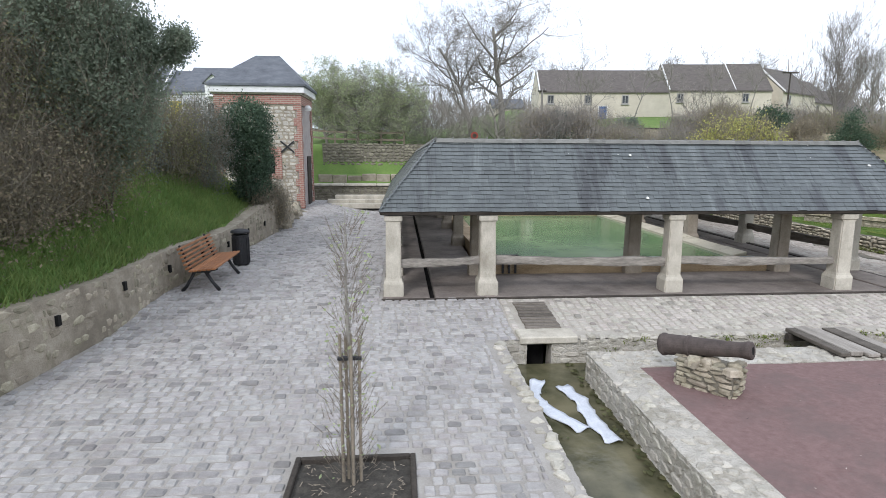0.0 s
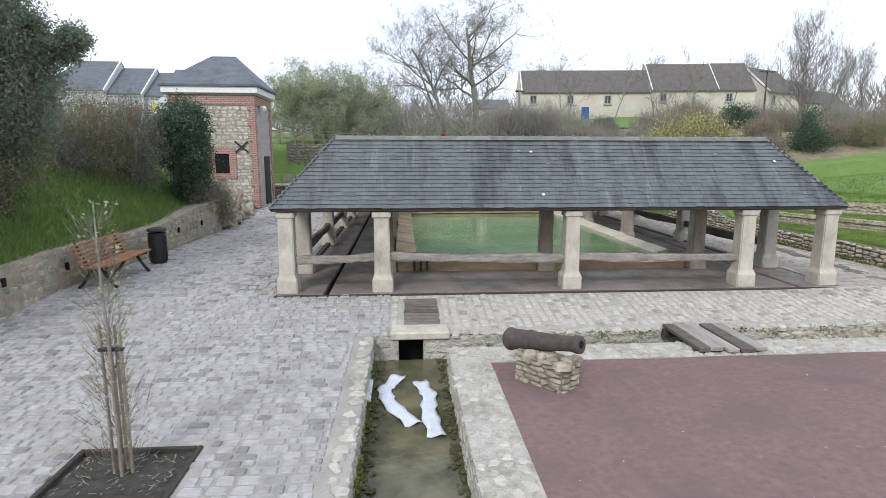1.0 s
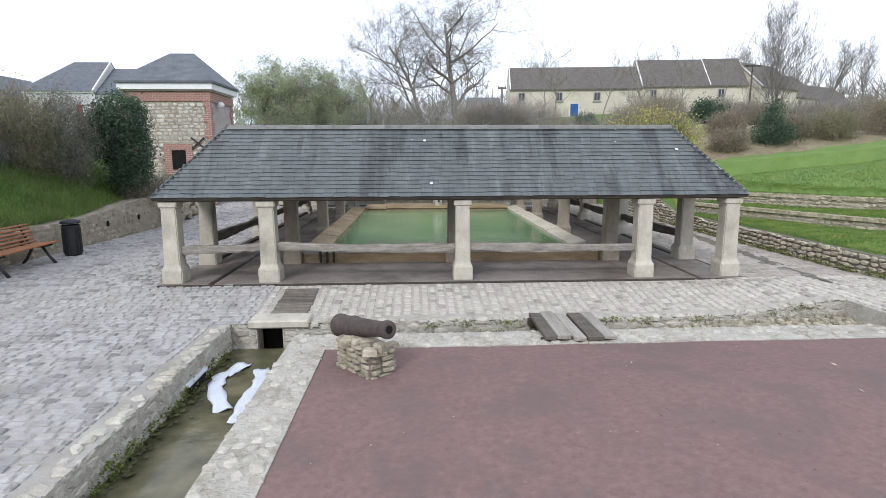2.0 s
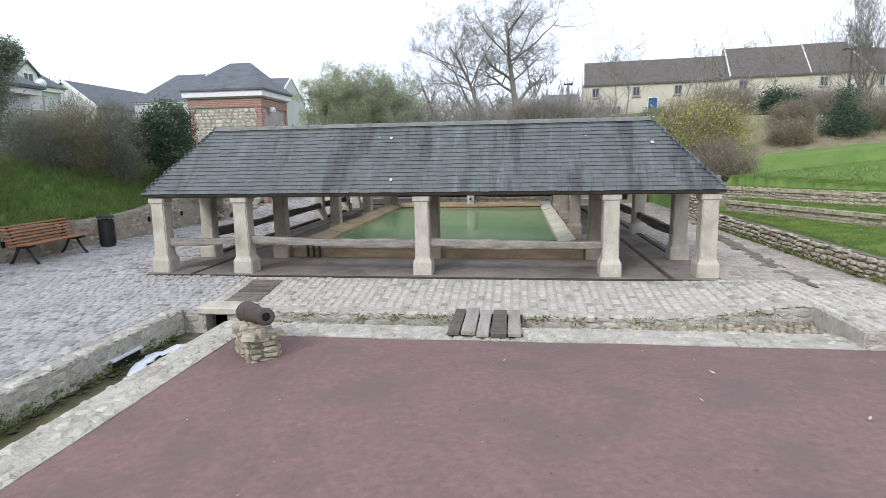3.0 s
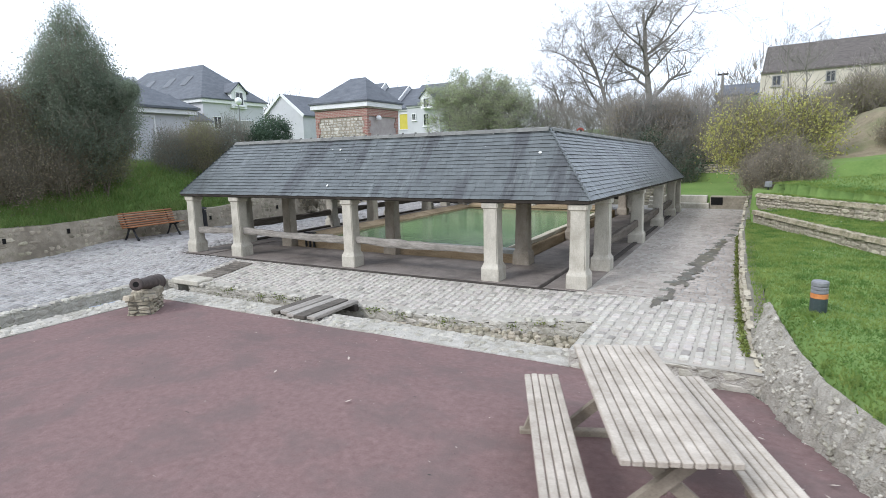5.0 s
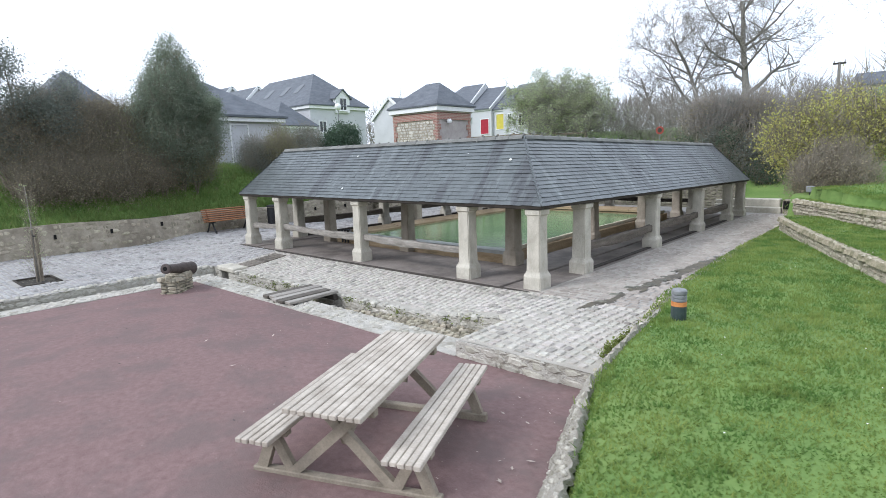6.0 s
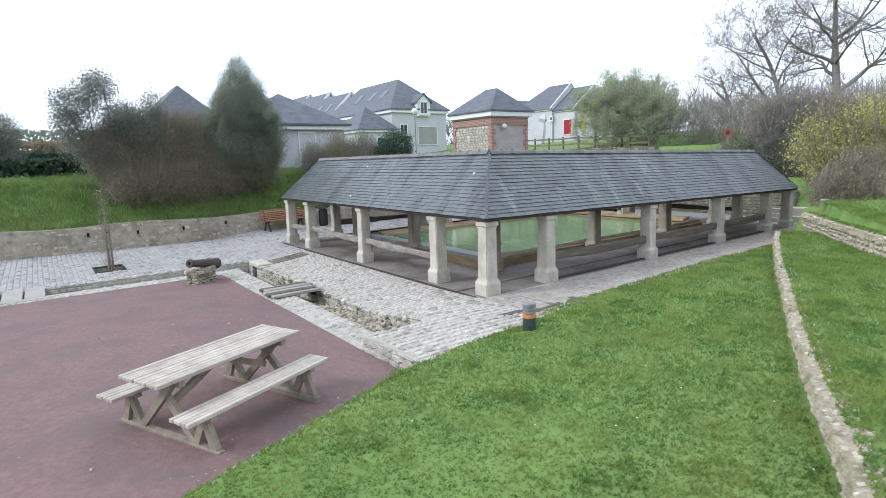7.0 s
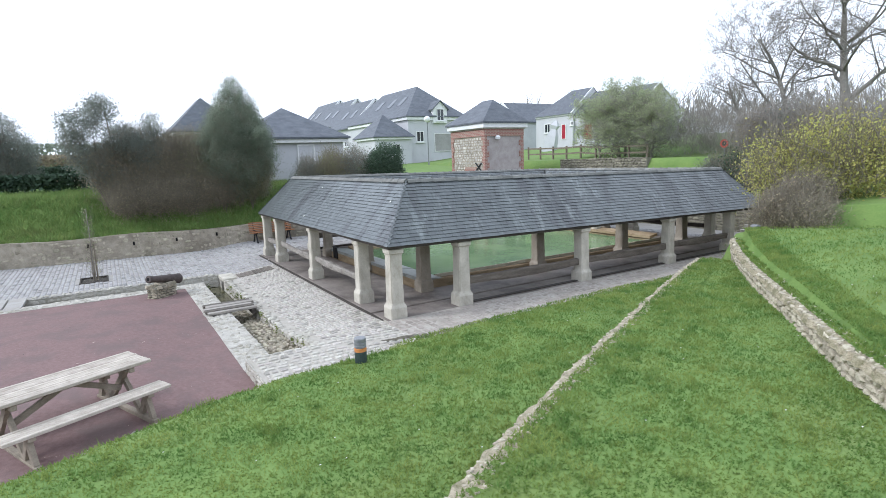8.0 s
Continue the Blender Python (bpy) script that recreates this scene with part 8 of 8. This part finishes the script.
bush("holly", (16.2, 38.6, z), [((16.2, 38.6, z + 1.3), (1.1, 0.8, 0.8)), ((15.6, 38.6, z + 0.9), (0.7, 0.6, 0.7))], 187, leaves=7000, leaf=0.06, mat=M_oak, label="dull green evergreen bush before the row houses", n_stems=4, group="hollies")
for i, (x, y, rx, rz, mt) in enumerate(((21.6, 22.2, 1.0, 0.6, M_olive), (16.9, 21.7, 0.7, 0.4, M_brownleaf), (17.6, 23.2, 0.8, 0.45, M_brownleaf), (20.1, 22.6, 0.6, 0.4, M_brownleaf), (24.2, 22.6, 1.3, 0.9, M_brownleaf), (26.6, 22.8, 1.2, 0.8, M_brownleaf))):
    z = hills(x, y)
    bush("low_bush", (x, y, z), [((x, y, z + rz * 0.8), (rx, rx * 0.7, rz)), ((x + 0.3 * rx, y + 0.2, z + rz * 1.2), (rx * 0.5, rx * 0.5, rz * 0.6))], 230 + i, leaves=6000, leaf=0.04, mat=mt, twigs=3500, twig_len=0.3, twig_w=0.007, twig_mat=M_twig_brown, label="low twiggy bush on the earth bank", group="bushes on the earth bank", n_stems=7, clump=8, spread=0.15, shell=0.25)
for i, (x, y, h, s) in enumerate(((16.6, 27.5, 1.0, 1.0), (20.2, 28.2, 1.1, 1.1), (24.0, 26.5, 1.0, 1.1), (26.5, 25.8, 0.7, 1.0), (29.5, 25.5, 1.0, 1.3), (16.0, 30.0, 1.2, 1.2), (11.5, 29.0, 1.1, 1.0), (22.5, 29.8, 1.2, 1.2), (34, 27.0, 1.2, 1.5), (13.2, 30.5, 1.3, 1.2), (14.8, 28.6, 1.0, 1.0), (18.0, 30.6, 1.4, 1.3), (21.5, 27.0, 0.9, 1.0), (25.3, 29.0, 1.2, 1.3), (27.8, 28.4, 1.1, 1.2), (31.5, 28.0, 1.3, 1.4), (9.8, 31.0, 1.2, 1.2), (12.0, 33.2, 1.4, 1.5), (11.6, 29.6, 0.9, 0.9), (12.7, 29.8, 1.0, 1.0), (10.4, 29.4, 0.9, 0.9))):
    h *= 0.7 if x > 14 else 1.0
    bush("scrub", (x, y, hills(x, y)), [((x, y, hills(x, y) + h * 0.8), (s * 1.2, s, h))], 190 + i, leaves=3000, leaf=0.045, mat=M_brownleaf if i % 2 else M_olive, twigs=3600, twig_len=0.5, twig_w=0.011, twig_mat=M_twig_brown if i % 3 == 0 else M_twig,
         label="leafless brown scrub on the slope", category="scrub", group="scrub on the slope", n_stems=7, clump=8, spread=0.2, shell=0.2, up=0.8)
for i, (x, y) in enumerate(((7.3, 29.0), (7.0, 30.3), (8.2, 28.95), (9.3, 28.9), (8.2, 30.5), (9.6, 30.1), (10.8, 29.2), (12.0, 28.9), (11.4, 30.6), (9.0, 31.8), (12.6, 30.6), (10.2, 32.6))):
    z = hills(x, y)
    bush("undergrowth", (x, y, z), [((x, y, z + 0.7), (1.0, 0.8, 0.8)), ((x + 0.3, y, z + 1.3), (0.7, 0.6, 0.6))], 280 + i, leaves=2200, leaf=0.045, mat=(M_brownleaf, M_olive, M_oak)[i % 3], twigs=3200, twig_len=0.42, twig_w=0.010, twig_mat=M_twig,
         label="brown tangled undergrowth below the old trees", category="undergrowth", group="undergrowth behind the wash house", n_stems=6, clump=8, spread=0.2, shell=0.2, up=0.7)
for i, (x, h) in enumerate(((6.0, 0.75), (6.9, 0.85), (7.8, 0.95), (8.7, 1.0), (9.5, 0.9), (10.3, 0.7))):
    z = hills(x, 28.0)
    bush("ivy_patch", (x, 28.0, z), [((x, 28.0, z + h * 0.6), (0.6, 0.32, h)), ((x + 0.2, 28.3, z + h * 1.3), (0.5, 0.4, 0.5))], 330 + i, leaves=3200, leaf=0.05, mat=M_ivy if i % 2 else M_oak, twigs=1500, twig_len=0.35, twig_w=0.010, twig_mat=M_twig_brown,
         label="dark ivy and bramble over the wall behind the wash house", category="ivy", group="ivy behind the wash house", n_stems=5, clump=8, spread=0.16, shell=0.3)
# thickets behind the road and far woods
R = np.random.default_rng(300)
thicket = [((x, y, 3.6 + 0.8 * R.uniform()), (2.4, 1.6, 1.5)) for x, y in ((2.5, 35), (5.5, 37), (9.5, 39), (12.5, 40), (7.5, 34.5), (0.0, 37), (-3.5, 36.5), (10.5, 33.0), (4.0, 34.0), (2.0, 33.5), (8.8, 36.5))]
V, F = twig_cloud(R, thicket, 34000, 0.55, 0.010, 0.5)
tk = solid("thicket", Geo(), M_twig, "brown leafless thicket below the tall trees", "thicket", "stuff")
tk.data = mesh_from("thicket", V, F, M_twig)
woods = []
for i in range(70):
    a = radians(-62 + 118 * i / 69)
    d = 88 + 26 * R.uniform()
    x, y = 8 + d * math.sin(a), 5 + d * math.cos(a)
    woods.append(((x, y, hills(x, y) + 2.0), (6.0, 5.0, 3.6 + 2.0 * R.uniform())))
V, F = twig_cloud(R, woods, 26000, 2.6, 0.11, 0.9)
wd = solid("far_woods", Geo(), M_twig, "far band of leafless woods on the skyline", "woods", "stuff")
wd.data = mesh_from("far_woods", V, F, M_twig)

# young tree in the pit: a thin stem with short twigs all the way up
R = np.random.default_rng(310)
sap = rooted("young_tree", (-0.30, 4.60, -0.22), "thin leafless young tree with upright twigs", "tree")
g = Geo()
g.tube([(0, 0, -0.05), (0.01, 0.0, 0.8), (-0.02, 0.01, 1.6), (-0.01, 0.0, 2.35)], [0.022, 0.018, 0.012, 0.004], n=7)
part("trunk", g, M_bark, sap, soft=True)
n = 640
h = R.uniform(0, 1, n) ** 1.15 * 2.2 + 0.05
az = R.uniform(0, 2 * np.pi, n)
reach = np.where(h < 0.75, 0.24, 0.13) * R.uniform(0.1, 1, n)
P = np.stack([np.cos(az) * reach, np.sin(az) * reach, h], axis=1)
D = np.stack([np.cos(az) * 0.5, np.sin(az) * 0.5, np.full(n, 0.9)], axis=1) + R.normal(size=(n, 3)) * 0.2
D /= np.linalg.norm(D, axis=1)[:, None]
V, F = sliver_quads(P, D, R.uniform(0.06, 0.24, n), R.uniform(0.004, 0.008, n), R)
ob = new("twig_mass", mesh_from("twigs", V, F, M_twig_dark))
ob.parent = sap
tagged(ob, kind="stuff")
V, F = leaf_quads(P[:260] + D[:260] * 0.15, 0.022, R)
ob = new("bud_mass", mesh_from("buds", V, F, M_willow))
ob.parent = sap
tagged(ob, kind="stuff")


# grass: blades on the lawns and longer ones on the bank
def lawn_z(x, y):
    if y < 16.7 and 0 < x - lerp_table(W2X, y) < 0.66:
        return max(0.815, hills(x, y) + 0.01)
    if y < 17.9 and 0 < x - lerp_table(W3X, y) < 0.66:
        return max(1.16, hills(x, y) + 0.02)
    return hills(x, y) + (0.02 if x > lerp_table(W3X, y) else 0.0)


def blades(name, n, xr, yr, keep, length, seed, label, width=0.011, mat=None):
    R = np.random.default_rng(seed)
    X, Y = R.uniform(*xr, n), R.uniform(*yr, n)
    ok = [i for i in range(n) if keep(X[i], Y[i])]
    X, Y = X[ok], Y[ok]
    Z = np.array([lawn_z(x, y) for x, y in zip(X, Y)]) - 0.005
    m = len(X)
    a = R.uniform(0, 2 * np.pi, m)
    ln = length * R.uniform(0.5, 1.3, m) * np.array([1 + 0.5 * noise.noise(Vector((x * 0.8, y * 0.8, 9))) for x, y in zip(X, Y)])
    s = np.stack([np.cos(a), np.sin(a), np.zeros(m)], axis=1) * (width * R.uniform(0.6, 1.3, m))[:, None]
    tip = np.stack([R.normal(size=m) * 0.5 * ln, R.normal(size=m) * 0.5 * ln, ln], axis=1)
    B = np.stack([X, Y, Z], axis=1)
    V = np.stack([B - s, B + s, B + tip], axis=1).reshape(-1, 3)
    ob = solid(name, Geo(), mat or M_blade, label, "grass", "stuff")
    ob.data = mesh_from(name, V, np.arange(3 * m).reshape(m, 3), mat or M_blade)


def off_walls(x, y):
    e = lawn_edge(y)
    if x < e + (strip_w(y) - 0.05 if y < 7.0 else 0.04) or y > 19:
        return False
    for w in (W2X, W3X):
        if -0.05 < x - lerp_table(w, y) < 0.07:
            return False
    return True


def thinning(x, y):
    """Share of blades that stand, fewer towards the far parts of the lawn."""
    d = math.hypot(x - 17.3, (y - 8.8) * 0.85)
    return 1.0 if d < 6.5 else math.exp(-((d - 6.5) / 4.0) ** 2)


thin_r = random.Random(12)
blades("lawn_grass", 620000, (12.9, 27.0), (-5.0, 18.0), lambda x, y: thin_r.random() < thinning(x, y) * (0.3 if x > lerp_table(W3X, y) + 0.8 else 1.0) and off_walls(x, y), 0.036, 401, "short fresh green lawn grass", 0.010)
blades("bank_grass", 60000, (-8.6, -4.3), (0.5, 18.0), lambda x, y: x < bank_x(y) - 0.12, 0.20, 403, "longer rough grass on the bank", 0.014, M_bankblade)

# coarser tufts and daisies in the lawn
R = np.random.default_rng(420)
P, T, dz = [], [], Geo()
for i in range(600):
    x, y = R.uniform(13.2, 22.0), R.uniform(0.5, 15.5)
    if not off_walls(x, y):
        continue
    z = lawn_z(x, y)
    if i < 480:
        k = int(R.integers(14, 40))
        P.append(np.array([x, y, z]) + R.normal(size=(k, 3)) * np.array([0.05, 0.05, 0.0]))
        T.append(R.normal(size=(k, 3)) * np.array([0.03, 0.03, 0.0]) + np.array([0, 0, 1.0]) * R.uniform(0.04, 0.085, size=(k, 1)))
    else:
        r0 = R.uniform(0.005, 0.009)
        dz.add([(x + r0 * math.cos(q), y + r0 * math.sin(q), z + 0.045 + 0.004 * math.cos(q * 2)) for q in [j * math.pi / 3 for j in range(6)]], [tuple(range(6))])
P, T = np.concatenate(P), np.concatenate(T)
a = R.uniform(0, 2 * np.pi, len(P))
s = np.stack([np.cos(a), np.sin(a), np.zeros(len(P))], axis=1) * 0.006
tuft_ob = solid("grass_tufts", Geo(), M_blade, "coarser grass tufts in the lawn", "grass", "stuff")
tuft_ob.data = mesh_from("grass_tufts", np.stack([P - s, P + s, P + T], axis=1).reshape(-1, 3), np.arange(3 * len(P)).reshape(-1, 3), M_blade)
solid("daisies", dz, M_daisy, "tiny white daisies scattered in the lawn", "daisies", "stuff")

# moss and small weeds at the foot of the walls
R = np.random.default_rng(430)
C = []
for i in range(150):
    y = 7.4 + 11.0 * R.uniform() ** 1.5
    e = lawn_edge(y)
    k = int(R.integers(8, 40))
    C.append(np.array([e - 0.07, y, pave_z(e - 0.1, y) + 0.01]) + np.abs(R.normal(size=(k, 3))) * np.array([-0.03, 0.0, 0.05]) + R.normal(size=(k, 3)) * np.array([0.01, 0.07, 0.0]))
for i in range(60):
    x = R.uniform(3.0, 11.0)
    k = int(R.integers(6, 26))
    C.append(np.array([x, DT_Y1 - 0.03, pave_z(x, DT_Y1) - 0.02 - 0.25 * R.uniform() ** 2]) + R.normal(size=(k, 3)) * np.array([0.06, 0.02, 0.025]))
for i in range(70):
    y = R.uniform(3.2, 7.9)
    k = int(R.integers(8, 30))
    C.append(np.array([CH_X0 + 0.03, y, -0.56 + 0.12 * R.uniform() ** 2]) + R.normal(size=(k, 3)) * np.array([0.015, 0.07, 0.02]))
V, F = leaf_quads(np.concatenate(C), 0.022, R)
ms = solid("wall_moss", Geo(), M_mossgreen, "moss and small weeds at the foot of the walls", "moss", "stuff")
ms.data = mesh_from("wall_moss", V, F, M_mossgreen)

# ---------------------------------------------------------------- setts of the paving, laid in rows
def sett_rows(x0, y0, x1, y1, seed, row=0.132, length=0.168, skip=None, turned=False, gap=0.025):
    r = random.Random(seed)
    out = []
    if turned:
        x0, y0, x1, y1 = y0, x0, y1, x1
    y = y0
    while y < y1:
        h = row * r.uniform(0.88, 1.12)
        x = x0 - r.uniform(0, length)
        while x < x1:
            w = length * r.uniform(0.62, 1.35)
            a, b = max(x0, x), min(x1, x + w)
            cx, cy = (a + b) / 2, y + h / 2
            if turned:
                cx, cy = cy, cx
            if b - a > 0.05 and not (skip and skip(cx, cy)):
                dzx = (pave_z(cx + 0.05, cy) - pave_z(cx - 0.05, cy)) * 10
                dzy = (pave_z(cx, cy + 0.05) - pave_z(cx, cy - 0.05)) * 10
                m = Matrix.Translation((cx, cy + r.uniform(-0.006, 0.006), pave_z(cx, cy) - 0.06 + r.uniform(-0.006, 0.005)))
                m = m @ Euler((math.atan(dzy) + r.uniform(-0.03, 0.03), -math.atan(dzx) + r.uniform(-0.03, 0.03), r.uniform(-0.05, 0.05))).to_matrix().to_4x4()
                out.append(m @ Matrix.Diagonal(((h - gap, b - a - gap, 0.066, 1) if turned else (b - a - gap, h - gap, 0.066, 1))))
            x += w
        y += h
    return out


def wet(x, y):
    c = 11.66 + (12.20 - 11.66) * (y - 8.7) / 6.0
    return y > 7.9 and abs(x - c + 0.1 * noise.noise(Vector((y, 1, 4)))) < 0.05 + 0.20 * noise.noise(Vector((x * 4.5, y * 2.2, 2)))


in_pit = lambda x, y: PX0 - 0.1 < x < PX1 + 0.1 and PY0 - 0.1 < y < PY1 + 0.1
grate_at = lambda x, y: 2.06 < x < 2.78 and 8.3 < y < 9.62
left = sett_rows(-5.6, -9.0, CH_X0 - 0.25, 8.06, 1, skip=lambda x, y: in_pit(x, y) or x < bank_x(y) + 0.02)
front = sett_rows(-4.3, 8.06, 1.9, 9.78, 2, skip=lambda x, y: x < bank_x(y) + 0.02)
apron = sett_rows(1.9, 8.06, DT_X1, 9.78, 7, row=0.145, length=0.15, gap=0.034, turned=True, skip=lambda x, y: grate_at(x, y) or (x > 1.9 and y < 8.34) or x < bank_x(y) + 0.02)
apron += sett_rows(DT_X1, 6.95, 13.0, 9.78, 3, row=0.145, length=0.16, gap=0.04, turned=True)
side_l = sett_rows(-4.2, 9.78, -0.24, 26.0, 4, row=0.15, length=0.21, skip=lambda x, y: x < bank_x(y) + 0.02)
gutter_x = lambda y: 11.66 + (12.20 - 11.66) * (y - 8.7) / 6.0
side_r = sett_rows(10.64, 9.78, 12.95, 24.8, 5, row=0.15, length=0.2)
back = sett_rows(-0.2, 24.36, 9.1, 24.72, 6, row=0.15, length=0.22)
apron = [m for m in apron if not wet(m.translation.x, m.translation.y)]
pieces("apron_sett", apron, SETT_SHAPES, M_sett_warm, M_sett_warm, pavement, lambda p: False, "apron_setts")
all_setts = left + front + side_l + side_r + back
in_lane = lambda m: m.translation.x > 10.64 and m.translation.y > 9.78
damp = [m for m in all_setts if wet(m.translation.x, m.translation.y)]
dry = [m for m in all_setts if not wet(m.translation.x, m.translation.y) and not in_lane(m)]
lane_setts = [Matrix.Translation((0, 0, -0.004)) @ m for m in all_setts if not wet(m.translation.x, m.translation.y) and in_lane(m)]
pieces("worn_sett", lane_setts, SETT_SHAPES, M_worn, M_worn, pavement, lambda p: False, "worn_setts")
pieces("sett", dry, SETT_SHAPES, M_sett, M_sett_one, pavement, lambda p: -0.9 < p.x < 1.45 and 5.0 < p.y < 8.0, "setts")
M_moss = material("mossy_wet_sett", (0.085, 0.085, 0.062), (0.19, 0.182, 0.145), rough=0.4, scale=8, fine=60, bump=0.35, rand="object", rand_amt=0.35)
pieces("mossy_sett", damp, SETT_SHAPES, M_moss, M_moss, pavement, lambda p: True, "mossy_setts")


# dark wet silt lying along the lane's gutter, in patches with ragged edges
M_silt = material("wet_gutter_silt", (0.06, 0.053, 0.04), (0.15, 0.13, 0.095), rough=0.4, scale=5, fine=60, bump=0.5, stain=(0.20, 0.175, 0.105), stain_scale=1.4, stain_amt=0.7, stain_at=(0.5, 0.62))
silt = Geo()
silt_index = {}
CELL = 0.03


def silt_vertex(i, j):
    if (i, j) not in silt_index:
        x, y = 11.0 + i * CELL, 7.6 + j * CELL
        j1 = 0.5 * CELL * noise.noise(Vector((x * 31, y * 31, 1)))
        silt_index[(i, j)] = len(silt.v)
        silt.v.append((x + j1, y - j1, pave_z(x, y) + 0.006))
    return silt_index[(i, j)]


for j in range(300):
    y = 7.6 + j * CELL
    for i in range(60):
        x = 11.0 + i * CELL
        c = gutter_x(y) + 0.08 - 0.1 * noise.noise(Vector((y, 1, 4)))
        half = -0.06 + 0.04 * smooth(8.0, 10.0, y) + 0.19 * smooth(8.8, 10.2, y) * (1 - 0.5 * smooth(13.0, 16.0, y)) * (0.55 + noise.noise(Vector((x * 1.2, y * 0.9, 7)))) + 0.16 * noise.noise(Vector((x * 7, y * 3.5, 3)))
        if abs(x - c) < half and x < 12.9:
            silt.f.append((silt_vertex(i, j), silt_vertex(i + 1, j), silt_vertex(i + 1, j + 1), silt_vertex(i, j + 1)))
solid("gutter_silt", silt, M_silt, "dark wet silt and moss along the lane's gutter", "silt", "structure")
